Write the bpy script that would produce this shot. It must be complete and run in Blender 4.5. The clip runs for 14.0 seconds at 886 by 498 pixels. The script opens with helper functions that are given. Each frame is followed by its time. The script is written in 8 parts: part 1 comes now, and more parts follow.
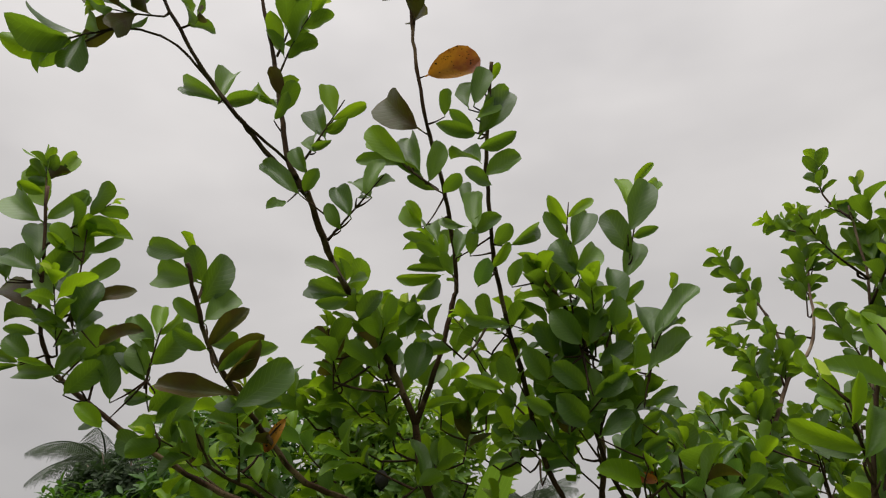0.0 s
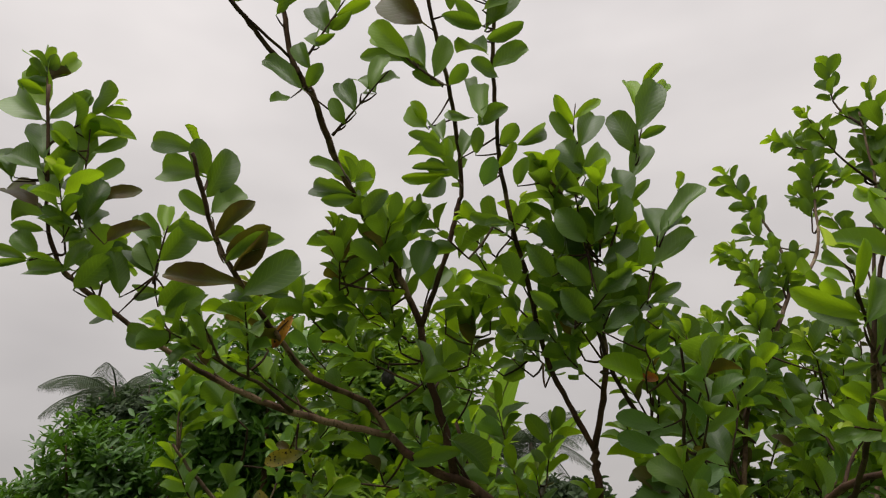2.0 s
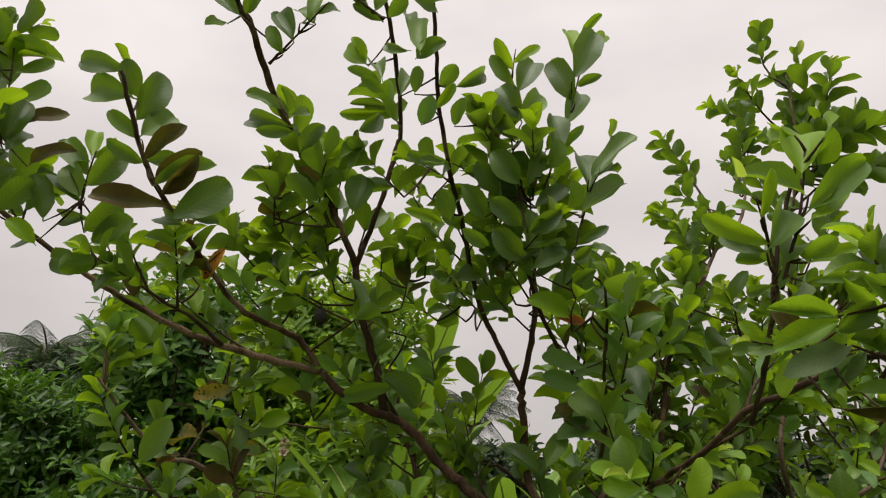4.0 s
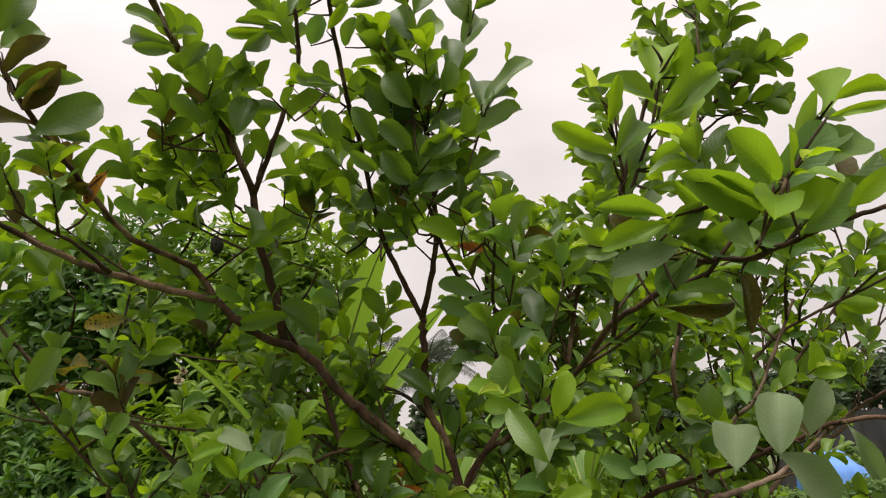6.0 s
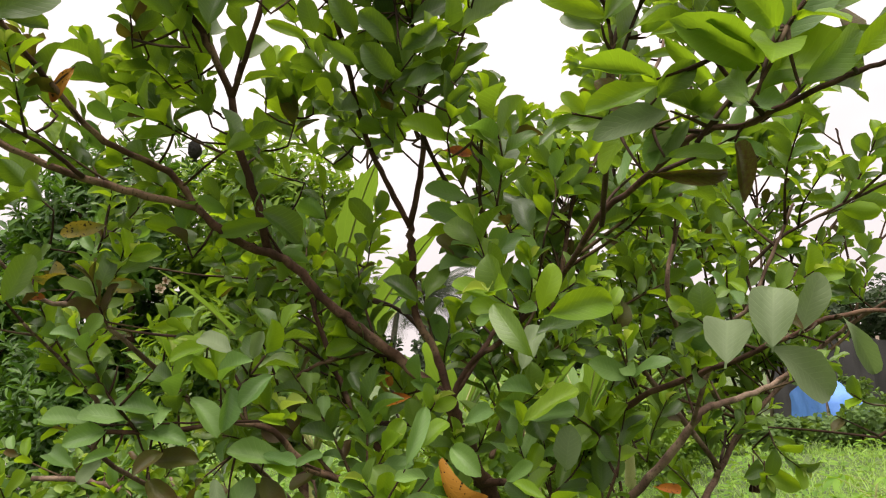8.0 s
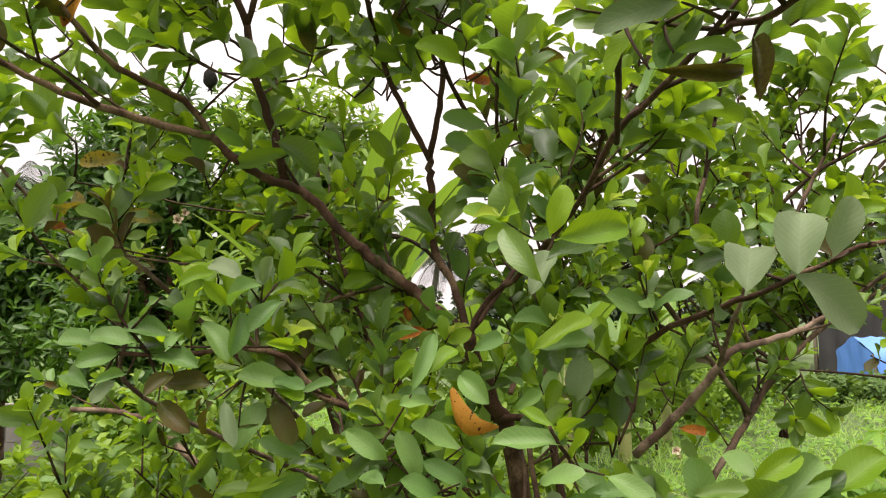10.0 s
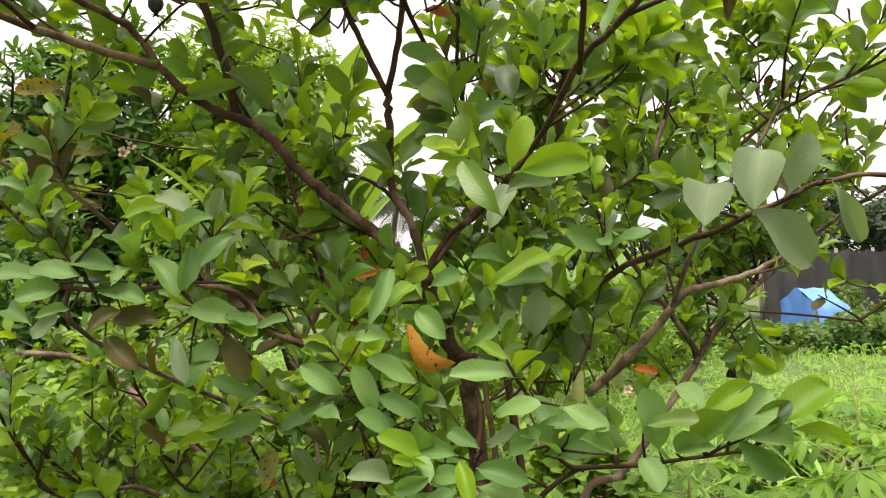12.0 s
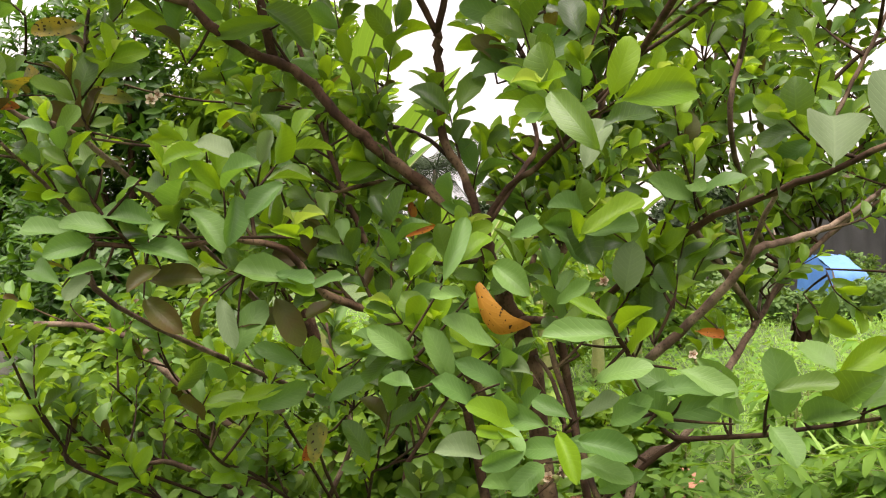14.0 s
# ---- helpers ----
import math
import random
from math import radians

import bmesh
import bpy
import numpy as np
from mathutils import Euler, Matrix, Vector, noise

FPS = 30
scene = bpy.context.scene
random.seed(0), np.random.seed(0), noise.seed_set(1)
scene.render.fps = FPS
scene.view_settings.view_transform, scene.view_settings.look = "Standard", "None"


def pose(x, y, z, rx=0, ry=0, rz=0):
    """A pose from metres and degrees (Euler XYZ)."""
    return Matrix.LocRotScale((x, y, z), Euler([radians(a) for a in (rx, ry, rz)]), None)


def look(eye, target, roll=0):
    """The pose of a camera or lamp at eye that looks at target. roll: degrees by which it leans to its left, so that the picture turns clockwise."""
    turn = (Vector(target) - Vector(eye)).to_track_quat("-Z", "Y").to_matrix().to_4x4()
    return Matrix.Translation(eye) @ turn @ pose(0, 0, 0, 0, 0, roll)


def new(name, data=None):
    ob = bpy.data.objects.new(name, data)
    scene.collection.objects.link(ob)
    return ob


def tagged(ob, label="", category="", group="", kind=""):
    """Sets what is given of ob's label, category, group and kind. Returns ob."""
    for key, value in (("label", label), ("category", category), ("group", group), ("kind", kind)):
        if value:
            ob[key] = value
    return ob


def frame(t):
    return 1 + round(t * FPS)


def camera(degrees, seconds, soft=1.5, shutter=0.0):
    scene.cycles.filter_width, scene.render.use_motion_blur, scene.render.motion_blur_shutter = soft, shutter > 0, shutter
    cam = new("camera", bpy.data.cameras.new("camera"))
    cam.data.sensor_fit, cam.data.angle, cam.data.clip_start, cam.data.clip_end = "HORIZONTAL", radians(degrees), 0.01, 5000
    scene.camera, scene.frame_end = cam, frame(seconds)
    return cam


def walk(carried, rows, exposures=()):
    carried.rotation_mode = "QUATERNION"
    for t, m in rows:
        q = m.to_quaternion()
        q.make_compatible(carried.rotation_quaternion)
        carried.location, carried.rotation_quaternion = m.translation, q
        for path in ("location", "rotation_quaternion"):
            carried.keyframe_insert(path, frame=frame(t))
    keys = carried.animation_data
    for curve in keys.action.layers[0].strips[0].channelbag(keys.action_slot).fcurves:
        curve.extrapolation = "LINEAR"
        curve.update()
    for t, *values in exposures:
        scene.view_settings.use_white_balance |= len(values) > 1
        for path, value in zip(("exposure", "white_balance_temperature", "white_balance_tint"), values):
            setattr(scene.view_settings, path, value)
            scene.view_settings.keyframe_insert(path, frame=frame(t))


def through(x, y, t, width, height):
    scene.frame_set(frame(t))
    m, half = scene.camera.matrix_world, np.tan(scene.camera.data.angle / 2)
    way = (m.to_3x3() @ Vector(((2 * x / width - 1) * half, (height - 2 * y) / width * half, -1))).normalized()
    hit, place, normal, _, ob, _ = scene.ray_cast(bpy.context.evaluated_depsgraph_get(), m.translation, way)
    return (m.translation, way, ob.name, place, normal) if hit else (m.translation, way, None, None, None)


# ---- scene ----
cam = camera(63.9, 14.0, soft=1.15)
METRES, EYE, TILT, LEAN, TURN = 0.9, 1.9, 25.5, 1.8, 0.0
ROWS = [
    (0.0, 0.0, 0.0, 0.0, -0.0, -0.0, -0.0),
    (0.5, 0.002, 0.005, -0.0346, 0.27, -1.67, 0.33),
    (1.0, -0.006, 0.0051, -0.0587, 0.85, -2.94, 0.43),
    (1.5, -0.0084, 0.0028, -0.085, 0.99, -3.65, 0.3),
    (2.0, -0.0046, -0.004, -0.1141, 0.29, -4.72, -0.07),
    (4.5, 0.0562, -0.0331, -0.2149, -4.62, -7.47, -2.9),
    (5.0, 0.1117, -0.0229, -0.2353, -5.27, -8.15, -3.04),
    (5.5, 0.1819, -0.0339, -0.2446, -5.93, -9.41, -2.49),
    (6.0, 0.2149, -0.0468, -0.262, -6.94, -10.75, -2.89),
    (6.5, 0.2079, -0.0384, -0.2918, -7.48, -11.79, -3.82),
    (7.0, 0.2115, -0.0251, -0.3193, -8.65, -12.59, -3.76),
    (7.5, 0.2389, -0.0222, -0.34, -8.69, -13.91, -3.48),
    (8.0, 0.2671, -0.0067, -0.3672, -6.85, -15.73, -2.56),
    (10.5, 0.3439, 0.0098, -0.4447, -3.45, -20.37, -1.96),
    (11.0, 0.3256, -0.001, -0.4447, -4.42, -21.4, -2.57),
    (11.5, 0.321, 0.0064, -0.4557, -5.55, -22.33, -3.28),
    (12.0, 0.3438, 0.0258, -0.481, -6.42, -23.28, -3.67),
    (12.5, 0.371, 0.0299, -0.4989, -6.91, -24.27, -3.88),
    (13.0, 0.3475, 0.0653, -0.527, -7.19, -25.1, -4.41),
    (13.5, 0.2824, 0.1343, -0.5658, -7.35, -25.15, -4.19),
    (14.0, 0.2313, 0.1715, -0.5959, -6.28, -25.51, -2.96),
]
EXPOSURES = [(0.0, -0.2, 6500, 11), (2.0, -0.07, 6600, 13), (4.5, 0.15, 6750, 15), (6.5, 0.48, 6800, 18), (8.0, 0.77, 6800, 21), (10.5, 1.04, 6750, 21), (11.5, 1.11, 6750, 20), (12.5, 1.17, 6800, 19), (14.0, 1.22, 6800, 20)]
walk(cam, [(t, pose(0, 0, EYE, TILT, LEAN, TURN) @ pose(METRES * x, METRES * y, METRES * z, 90 + pitch, roll, yaw)) for t, x, y, z, yaw, pitch, roll in ROWS], EXPOSURES)

# ---------------------------------------------------------------- light: bright overcast sky, very soft sun
SUN_ELEV, SUN_AZ = radians(72), radians(205)
world = bpy.data.worlds.new("overcast_sky")
scene.world = world
world.use_nodes = True
wn, wl = world.node_tree.nodes, world.node_tree.links
wn.clear()
w_out = wn.new("ShaderNodeOutputWorld")
w_bg = wn.new("ShaderNodeBackground")
w_bg.inputs["Strength"].default_value = 0.1
w_sky = wn.new("ShaderNodeTexSky")
w_sky.sky_type, w_sky.sun_disc = "NISHITA", False
w_sky.sun_elevation, w_sky.sun_rotation = SUN_ELEV, SUN_AZ
w_co = wn.new("ShaderNodeTexCoord")
w_map = wn.new("ShaderNodeMapping")
w_map.inputs["Scale"].default_value = (1.0, 1.0, 2.2)
w_noise = wn.new("ShaderNodeTexNoise")
w_noise.inputs["Scale"].default_value, w_noise.inputs["Detail"].default_value, w_noise.inputs["Roughness"].default_value = 1.7, 4.0, 0.5
w_ramp = wn.new("ShaderNodeValToRGB")
w_ramp.color_ramp.elements[0].position, w_ramp.color_ramp.elements[0].color = 0.3, (5.15, 5.0, 4.95, 1)
w_ramp.color_ramp.elements[1].position, w_ramp.color_ramp.elements[1].color = 0.72, (7.75, 7.5, 7.3, 1)
w_mix = wn.new("ShaderNodeMix")
w_mix.data_type = "RGBA"
w_mix.inputs["Factor"].default_value = 0.96
wl.new(w_co.outputs["Generated"], w_map.inputs["Vector"])
wl.new(w_map.outputs["Vector"], w_noise.inputs["Vector"])
wl.new(w_noise.outputs["Fac"], w_ramp.inputs["Fac"])
# thin cloud brightens from the horizon towards the zenith
w_sep = wn.new("ShaderNodeSeparateXYZ")
w_rise = wn.new("ShaderNodeMapRange")
for key, value in (("From Min", 0.0), ("From Max", 1.0), ("To Min", 0.82), ("To Max", 2.1)):
    w_rise.inputs[key].default_value = value
w_gain = wn.new("ShaderNodeVectorMath")
w_gain.operation = "SCALE"
wl.new(w_co.outputs["Generated"], w_sep.inputs["Vector"])
w_up = wn.new("ShaderNodeMath")
w_up.operation = "POWER"
w_up.inputs[1].default_value = 2.0
w_low = wn.new("ShaderNodeMath")
w_low.operation = "MAXIMUM"
w_low.inputs[1].default_value = 0.0
wl.new(w_sep.outputs["Z"], w_low.inputs[0])
wl.new(w_low.outputs["Value"], w_up.inputs[0])
wl.new(w_up.outputs["Value"], w_rise.inputs["Value"])
wl.new(w_ramp.outputs["Color"], w_gain.inputs[0])
wl.new(w_rise.outputs["Result"], w_gain.inputs["Scale"])
wl.new(w_sky.outputs["Color"], w_mix.inputs["A"])
wl.new(w_gain.outputs["Vector"], w_mix.inputs["B"])
wl.new(w_mix.outputs["Result"], w_bg.inputs["Color"])
wl.new(w_bg.outputs["Background"], w_out.inputs["Surface"])
sun = new("sun", bpy.data.lights.new("sun", "SUN"))
sun.data.energy, sun.data.angle, sun.data.color = 3.8, radians(50), (1.0, 0.97, 0.92)
sun.matrix_world = look(Vector((math.sin(SUN_AZ) * math.cos(SUN_ELEV), math.cos(SUN_AZ) * math.cos(SUN_ELEV), math.sin(SUN_ELEV))) * 50, (0, 0, 0))


# ---------------------------------------------------------------- materials
class Nodes:
    """A small helper that wires one node material."""

    def __init__(self, name):
        self.mat = bpy.data.materials.new(name)
        self.mat.use_nodes = True
        self.tree = self.mat.node_tree
        self.tree.nodes.clear()
        self.out = self.add("ShaderNodeOutputMaterial")

    def add(self, kind, **inputs):
        n = self.tree.nodes.new(kind)
        for key, value in inputs.items():
            self.put(n, key.replace("_", " "), value)
        return n

    def put(self, n, key, value):
        if isinstance(value, bpy.types.NodeSocket):
            self.tree.links.new(value, n.inputs[key])
        else:
            n.inputs[key].default_value = value

    def math(self, op, a, b=0.0, clamp=False):
        n = self.tree.nodes.new("ShaderNodeMath")
        n.operation, n.use_clamp = op, clamp
        self.put(n, 0, a), self.put(n, 1, b)
        return n.outputs[0]

    def mix(self, fac, a, b, blend="MIX"):
        n = self.tree.nodes.new("ShaderNodeMix")
        n.data_type, n.blend_type = "RGBA", blend
        self.put(n, "Factor", fac), self.put(n, "A", a), self.put(n, "B", b)
        return n.outputs["Result"]

    def ramp(self, fac, *stops):
        n = self.tree.nodes.new("ShaderNodeValToRGB")
        self.put(n, "Fac", fac)
        e = n.color_ramp.elements
        while len(e) < len(stops):
            e.new(0.5)
        for el, (p, c) in zip(e, stops):
            el.position, el.color = p, (*c, 1)
        return n.outputs["Color"]

    def noise(self, scale, detail=3.0, vector=None, rough=0.55):
        n = self.add("ShaderNodeTexNoise", Scale=scale, Detail=detail, Roughness=rough)
        if vector is not None:
            self.tree.links.new(vector, n.inputs["Vector"])
        return n.outputs["Fac"]

    def bump(self, height, strength, distance=0.002):
        n = self.add("ShaderNodeBump", Height=height, Strength=strength, Distance=distance)
        return n.outputs["Normal"]

    def coord(self, which="Object"):
        return self.add("ShaderNodeTexCoord").outputs[which]

    def random(self):
        """One number a piece: each object's own, or each island's in a joined mesh."""
        a = self.add("ShaderNodeObjectInfo").outputs["Random"]
        b = self.add("ShaderNodeNewGeometry").outputs["Random Per Island"]
        return self.math("FRACT", self.math("ADD", a, b))

    def surface(self, socket):
        self.tree.links.new(socket, self.out.inputs["Surface"])
        return self.mat


def rgb(*c):
    return (*c, 1.0)


def leaf_material(name, dark, mid, light, glow, rough=0.42, through=0.33, veins=1.0, gloss=0.4, spots=0.0, spot_color=(0.02, 0.01, 0.004), blotch=None):
    """Leaf blade: a spread of hues, pale midrib and side veins, light that comes through the blade."""
    n = Nodes(name)
    uv = n.coord("UV")
    sep = n.add("ShaderNodeSeparateXYZ", Vector=uv)
    u, v = sep.outputs["X"], sep.outputs["Y"]
    side = n.math("ABSOLUTE", n.math("SUBTRACT", v, 0.5))
    rib = n.math("SUBTRACT", 1.0, n.math("MULTIPLY", side, 26.0), True)
    wave = n.math("SINE", n.math("MULTIPLY", n.math("SUBTRACT", u, n.math("MULTIPLY", side, 0.55)), 62.0))
    vein = n.math("MAXIMUM", rib, n.math("POWER", n.math("MAXIMUM", wave, 0.0), 9.0))
    rnd = n.random()
    base = n.ramp(rnd, (0.0, dark), (0.45, mid), (0.8, light), (1.0, mid))
    place = n.coord("Object")
    mottled = n.noise(22.0, 3.0, place)
    base = n.mix(n.math("MULTIPLY", mottled, 0.35), base, rgb(*[c * 0.55 for c in mid]))
    base = n.mix(n.math("MULTIPLY", vein, 0.11 * veins), base, rgb(*[min(1, c * 2.2) for c in light]))
    trans = n.mix(rnd, rgb(*glow), rgb(*[c * 0.7 for c in glow]))
    if blotch:
        b = n.ramp(n.noise(14.0, 3.0, place), (0.42, (0, 0, 0)), (0.6, (1, 1, 1)))
        base, trans = n.mix(b, base, rgb(*blotch)), n.mix(b, trans, rgb(*blotch))
    if spots:
        cell = n.add("ShaderNodeTexNoise", Scale=130.0, Detail=1.0)
        n.tree.links.new(place, cell.inputs["Vector"])
        s = n.ramp(cell.outputs["Fac"], (0.665 - 0.03 * spots, (0, 0, 0)), (0.70, (1, 1, 1)))
        base, trans = n.mix(s, base, rgb(*spot_color)), n.mix(s, trans, rgb(*spot_color))
    height = n.math("ADD", n.math("MULTIPLY", vein, -1.0), n.math("ADD", n.math("MULTIPLY", wave, -0.10), n.math("MULTIPLY", n.noise(70.0, 2.0, place), 0.7)))
    normal = n.bump(height, 0.2 * veins, 0.0013)
    shine = n.add("ShaderNodeBsdfPrincipled", Base_Color=base, Roughness=n.math("ADD", rough, n.math("MULTIPLY", mottled, 0.18)), IOR=1.42, Specular_IOR_Level=gloss, Normal=normal)
    glass = n.add("ShaderNodeBsdfTranslucent", Color=trans, Normal=normal)
    m = n.add("ShaderNodeMixShader", Fac=through)
    n.tree.links.new(shine.outputs[0], m.inputs[1])
    n.tree.links.new(glass.outputs[0], m.inputs[2])
    return n.surface(m.outputs[0])


def plain_material(name, a, b, scale=8.0, rough=0.8, bump=0.4, fine=60.0, vary=0.0, distance=0.01):
    """Rough matter in two hues, at a coarse and a fine scale."""
    n = Nodes(name)
    place = n.coord("Object")
    coarse, small = n.noise(scale, 4.0, place), n.noise(fine, 3.0, place)
    f = n.math("ADD", n.math("MULTIPLY", coarse, 0.7), n.math("MULTIPLY", small, 0.3))
    base = n.ramp(f, (0.33, a), (0.66, b))
    if vary:
        base = n.mix(n.math("MULTIPLY", n.random(), vary), base, rgb(*[c * 0.4 for c in a]))
    p = n.add("ShaderNodeBsdfPrincipled", Base_Color=base, Roughness=rough, Normal=n.bump(n.math("ADD", coarse, small), bump, distance))
    return n.surface(p.outputs[0])


def bark_material(name, a, b, c):
    """Young guava bark: red-brown and smooth, streaked along the limb, flaking to paler patches."""
    n = Nodes(name)
    place = n.coord("Object")
    m = n.add("ShaderNodeMapping", Vector=place, Scale=(26, 26, 7))
    streak = n.noise(1.0, 5.0, m.outputs[0], 0.65)
    patch = n.noise(9.0, 3.0, place)
    base = n.mix(n.ramp(patch, (0.5, (0, 0, 0)), (0.63, (1, 1, 1))), n.ramp(streak, (0.35, a), (0.65, b)), rgb(*c))
    base = n.mix(n.ramp(n.noise(150.0, 2.0, place), (0.55, (0, 0, 0)), (0.7, (0.7, 0.7, 0.7))), base, rgb(*[x * 0.35 for x in a]))
    p = n.add("ShaderNodeBsdfPrincipled", Base_Color=base, Roughness=0.85, Specular_IOR_Level=0.2, Normal=n.bump(n.math("ADD", streak, n.noise(70.0, 3.0, place)), 0.5, 0.004))
    return n.surface(p.outputs[0])


LEAF = {
    "n": leaf_material("guava_leaf_green", (0.013, 0.034, 0.006), (0.046, 0.100, 0.015), (0.150, 0.255, 0.038), (0.24, 0.41, 0.016), rough=0.34, through=0.32, gloss=0.55),
    "y": leaf_material("guava_leaf_young", (0.10, 0.20, 0.010), (0.14, 0.26, 0.012), (0.19, 0.32, 0.014), (0.36, 0.56, 0.012), rough=0.4, through=0.42),
    "b": leaf_material("guava_leaf_old", (0.034, 0.046, 0.008), (0.055, 0.060, 0.010), (0.072, 0.078, 0.012), (0.17, 0.15, 0.012), through=0.33, blotch=(0.075, 0.050, 0.012)),
    "o": leaf_material("guava_leaf_orange", (0.42, 0.14, 0.015), (0.52, 0.20, 0.02), (0.45, 0.22, 0.03), (0.60, 0.24, 0.02), through=0.35, spots=0.7, blotch=(0.30, 0.085, 0.02)),
    "w": leaf_material("guava_leaf_yellowing", (0.20, 0.15, 0.015), (0.28, 0.21, 0.02), (0.24, 0.24, 0.03), (0.42, 0.32, 0.02), through=0.35, spots=1.0, blotch=(0.11, 0.13, 0.02)),
    # m: the green leaf again, with backlight painted into a brighter colour
    "m": leaf_material("guava_leaf_backlit", (0.050, 0.110, 0.012), (0.075, 0.150, 0.017), (0.110, 0.205, 0.024), (0.27, 0.46, 0.014), rough=0.42, through=0.45),
    "u": leaf_material("guava_leaf_underside", (0.115, 0.165, 0.075), (0.135, 0.190, 0.090), (0.16, 0.215, 0.105), (0.20, 0.32, 0.08), rough=0.6, through=0.28, veins=0.9),
    # g: pale grey-green, with the sky's sheen on lit blades painted in
    "g": leaf_material("guava_leaf_pale_sheen", (0.070, 0.150, 0.036), (0.105, 0.205, 0.050), (0.150, 0.265, 0.066), (0.22, 0.42, 0.035), rough=0.45, through=0.3, gloss=0.5),
    "t": leaf_material("guava_shoot_tip", (0.20, 0.27, 0.05), (0.24, 0.33, 0.06), (0.28, 0.36, 0.08), (0.42, 0.55, 0.06), through=0.45, veins=0.5),
}
DARK_LEAF = leaf_material("glossy_dark_leaf", (0.018, 0.055, 0.008), (0.038, 0.100, 0.011), (0.075, 0.165, 0.018), (0.12, 0.28, 0.012), rough=0.36, through=0.25, veins=0.5)
MID_LEAF = leaf_material("bright_bush_leaf", (0.042, 0.100, 0.011), (0.085, 0.165, 0.016), (0.18, 0.29, 0.027), (0.30, 0.50, 0.02), rough=0.45, through=0.36, veins=0.5)
WEED_LEAF = leaf_material("weed_leaf", (0.050, 0.125, 0.014), (0.097, 0.212, 0.02), (0.170, 0.315, 0.03), (0.28, 0.50, 0.03), rough=0.5, through=0.36, veins=0.4)
FAR_LEAF = leaf_material("far_leaf", (0.020, 0.036, 0.016), (0.032, 0.054, 0.022), (0.050, 0.080, 0.030), (0.06, 0.11, 0.03), rough=0.6, through=0.25, veins=0.2)
PALM_LEAF = leaf_material("palm_leaflet", (0.020, 0.034, 0.014), (0.030, 0.048, 0.018), (0.045, 0.068, 0.026), (0.05, 0.09, 0.02), rough=0.55, through=0.2, veins=0.1)
BANANA_LEAF = leaf_material("banana_leaf", (0.070, 0.15, 0.016), (0.10, 0.20, 0.020), (0.13, 0.23, 0.030), (0.22, 0.38, 0.03), rough=0.4, through=0.36, veins=1.4)
HEDGE_LEAF = leaf_material("hedge_leaf", (0.036, 0.080, 0.018), (0.066, 0.130, 0.026), (0.11, 0.19, 0.042), (0.18, 0.30, 0.03), rough=0.55, through=0.3, veins=0.3)
GRASS_BLADE = leaf_material("grass_blade", (0.11, 0.21, 0.035), (0.18, 0.32, 0.055), (0.29, 0.45, 0.10), (0.36, 0.58, 0.09), rough=0.5, through=0.35, veins=0.3)
BARK = bark_material("guava_bark", (0.028, 0.014, 0.008), (0.080, 0.042, 0.024), (0.17, 0.110, 0.068))
TAN_BARK = bark_material("guava_bark_tan", (0.050, 0.031, 0.020), (0.120, 0.078, 0.052), (0.20, 0.145, 0.10))
TWIG = bark_material("guava_twig", (0.020, 0.010, 0.005), (0.045, 0.024, 0.012), (0.065, 0.045, 0.020))
PALE_BARK = bark_material("pale_bark", (0.075, 0.058, 0.044), (0.14, 0.11, 0.085), (0.18, 0.155, 0.12))
CUT_WOOD = plain_material("cut_wood", (0.30, 0.20, 0.12), (0.42, 0.31, 0.20), 40, 0.85, 0.3, 200)
SOIL = plain_material("red_soil", (0.20, 0.085, 0.045), (0.36, 0.175, 0.10), 3.0, 0.95, 0.8, 40, distance=0.03)
GROUND = plain_material("field_ground", (0.035, 0.062, 0.014), (0.075, 0.120, 0.028), 0.8, 0.95, 0.8, 18, distance=0.05)
BLUE = plain_material("blue_tarpaulin", (0.055, 0.17, 0.45), (0.085, 0.22, 0.52), 1.5, 0.5, 0.3, 25)
NETTING = plain_material("black_shade_net", (0.014, 0.014, 0.013), (0.034, 0.034, 0.031), 1.2, 0.75, 0.3, 60)
POST = plain_material("weathered_post", (0.11, 0.085, 0.06), (0.20, 0.165, 0.12), 6.0, 0.9, 0.5, 60)
BLOCK = plain_material("concrete_block", (0.20, 0.185, 0.165), (0.33, 0.31, 0.28), 3.0, 0.92, 0.5, 50, vary=0.4)
MORTAR = plain_material("mortar", (0.16, 0.15, 0.135), (0.25, 0.235, 0.21), 5.0, 0.95, 0.4, 60)
DRY_FRUIT = plain_material("dried_fruit_skin", (0.006, 0.005, 0.005), (0.022, 0.016, 0.013), 30.0, 0.65, 0.9, 160, distance=0.004)
DRY_LEAF = plain_material("withered_brown_leaf", (0.045, 0.020, 0.012), (0.11, 0.05, 0.028), 20.0, 0.8, 0.6, 120, distance=0.004)
PETAL = plain_material("cream_petal", (0.62, 0.42, 0.30), (0.80, 0.72, 0.55), 30.0, 0.6, 0.2, 150)
STAMEN = plain_material("red_brown_stamen", (0.30, 0.10, 0.06), (0.55, 0.36, 0.20), 50.0, 0.7, 0.2, 150)
CALYX = plain_material("bud_green", (0.16, 0.20, 0.05), (0.24, 0.24, 0.08), 60.0, 0.6, 0.3, 200)


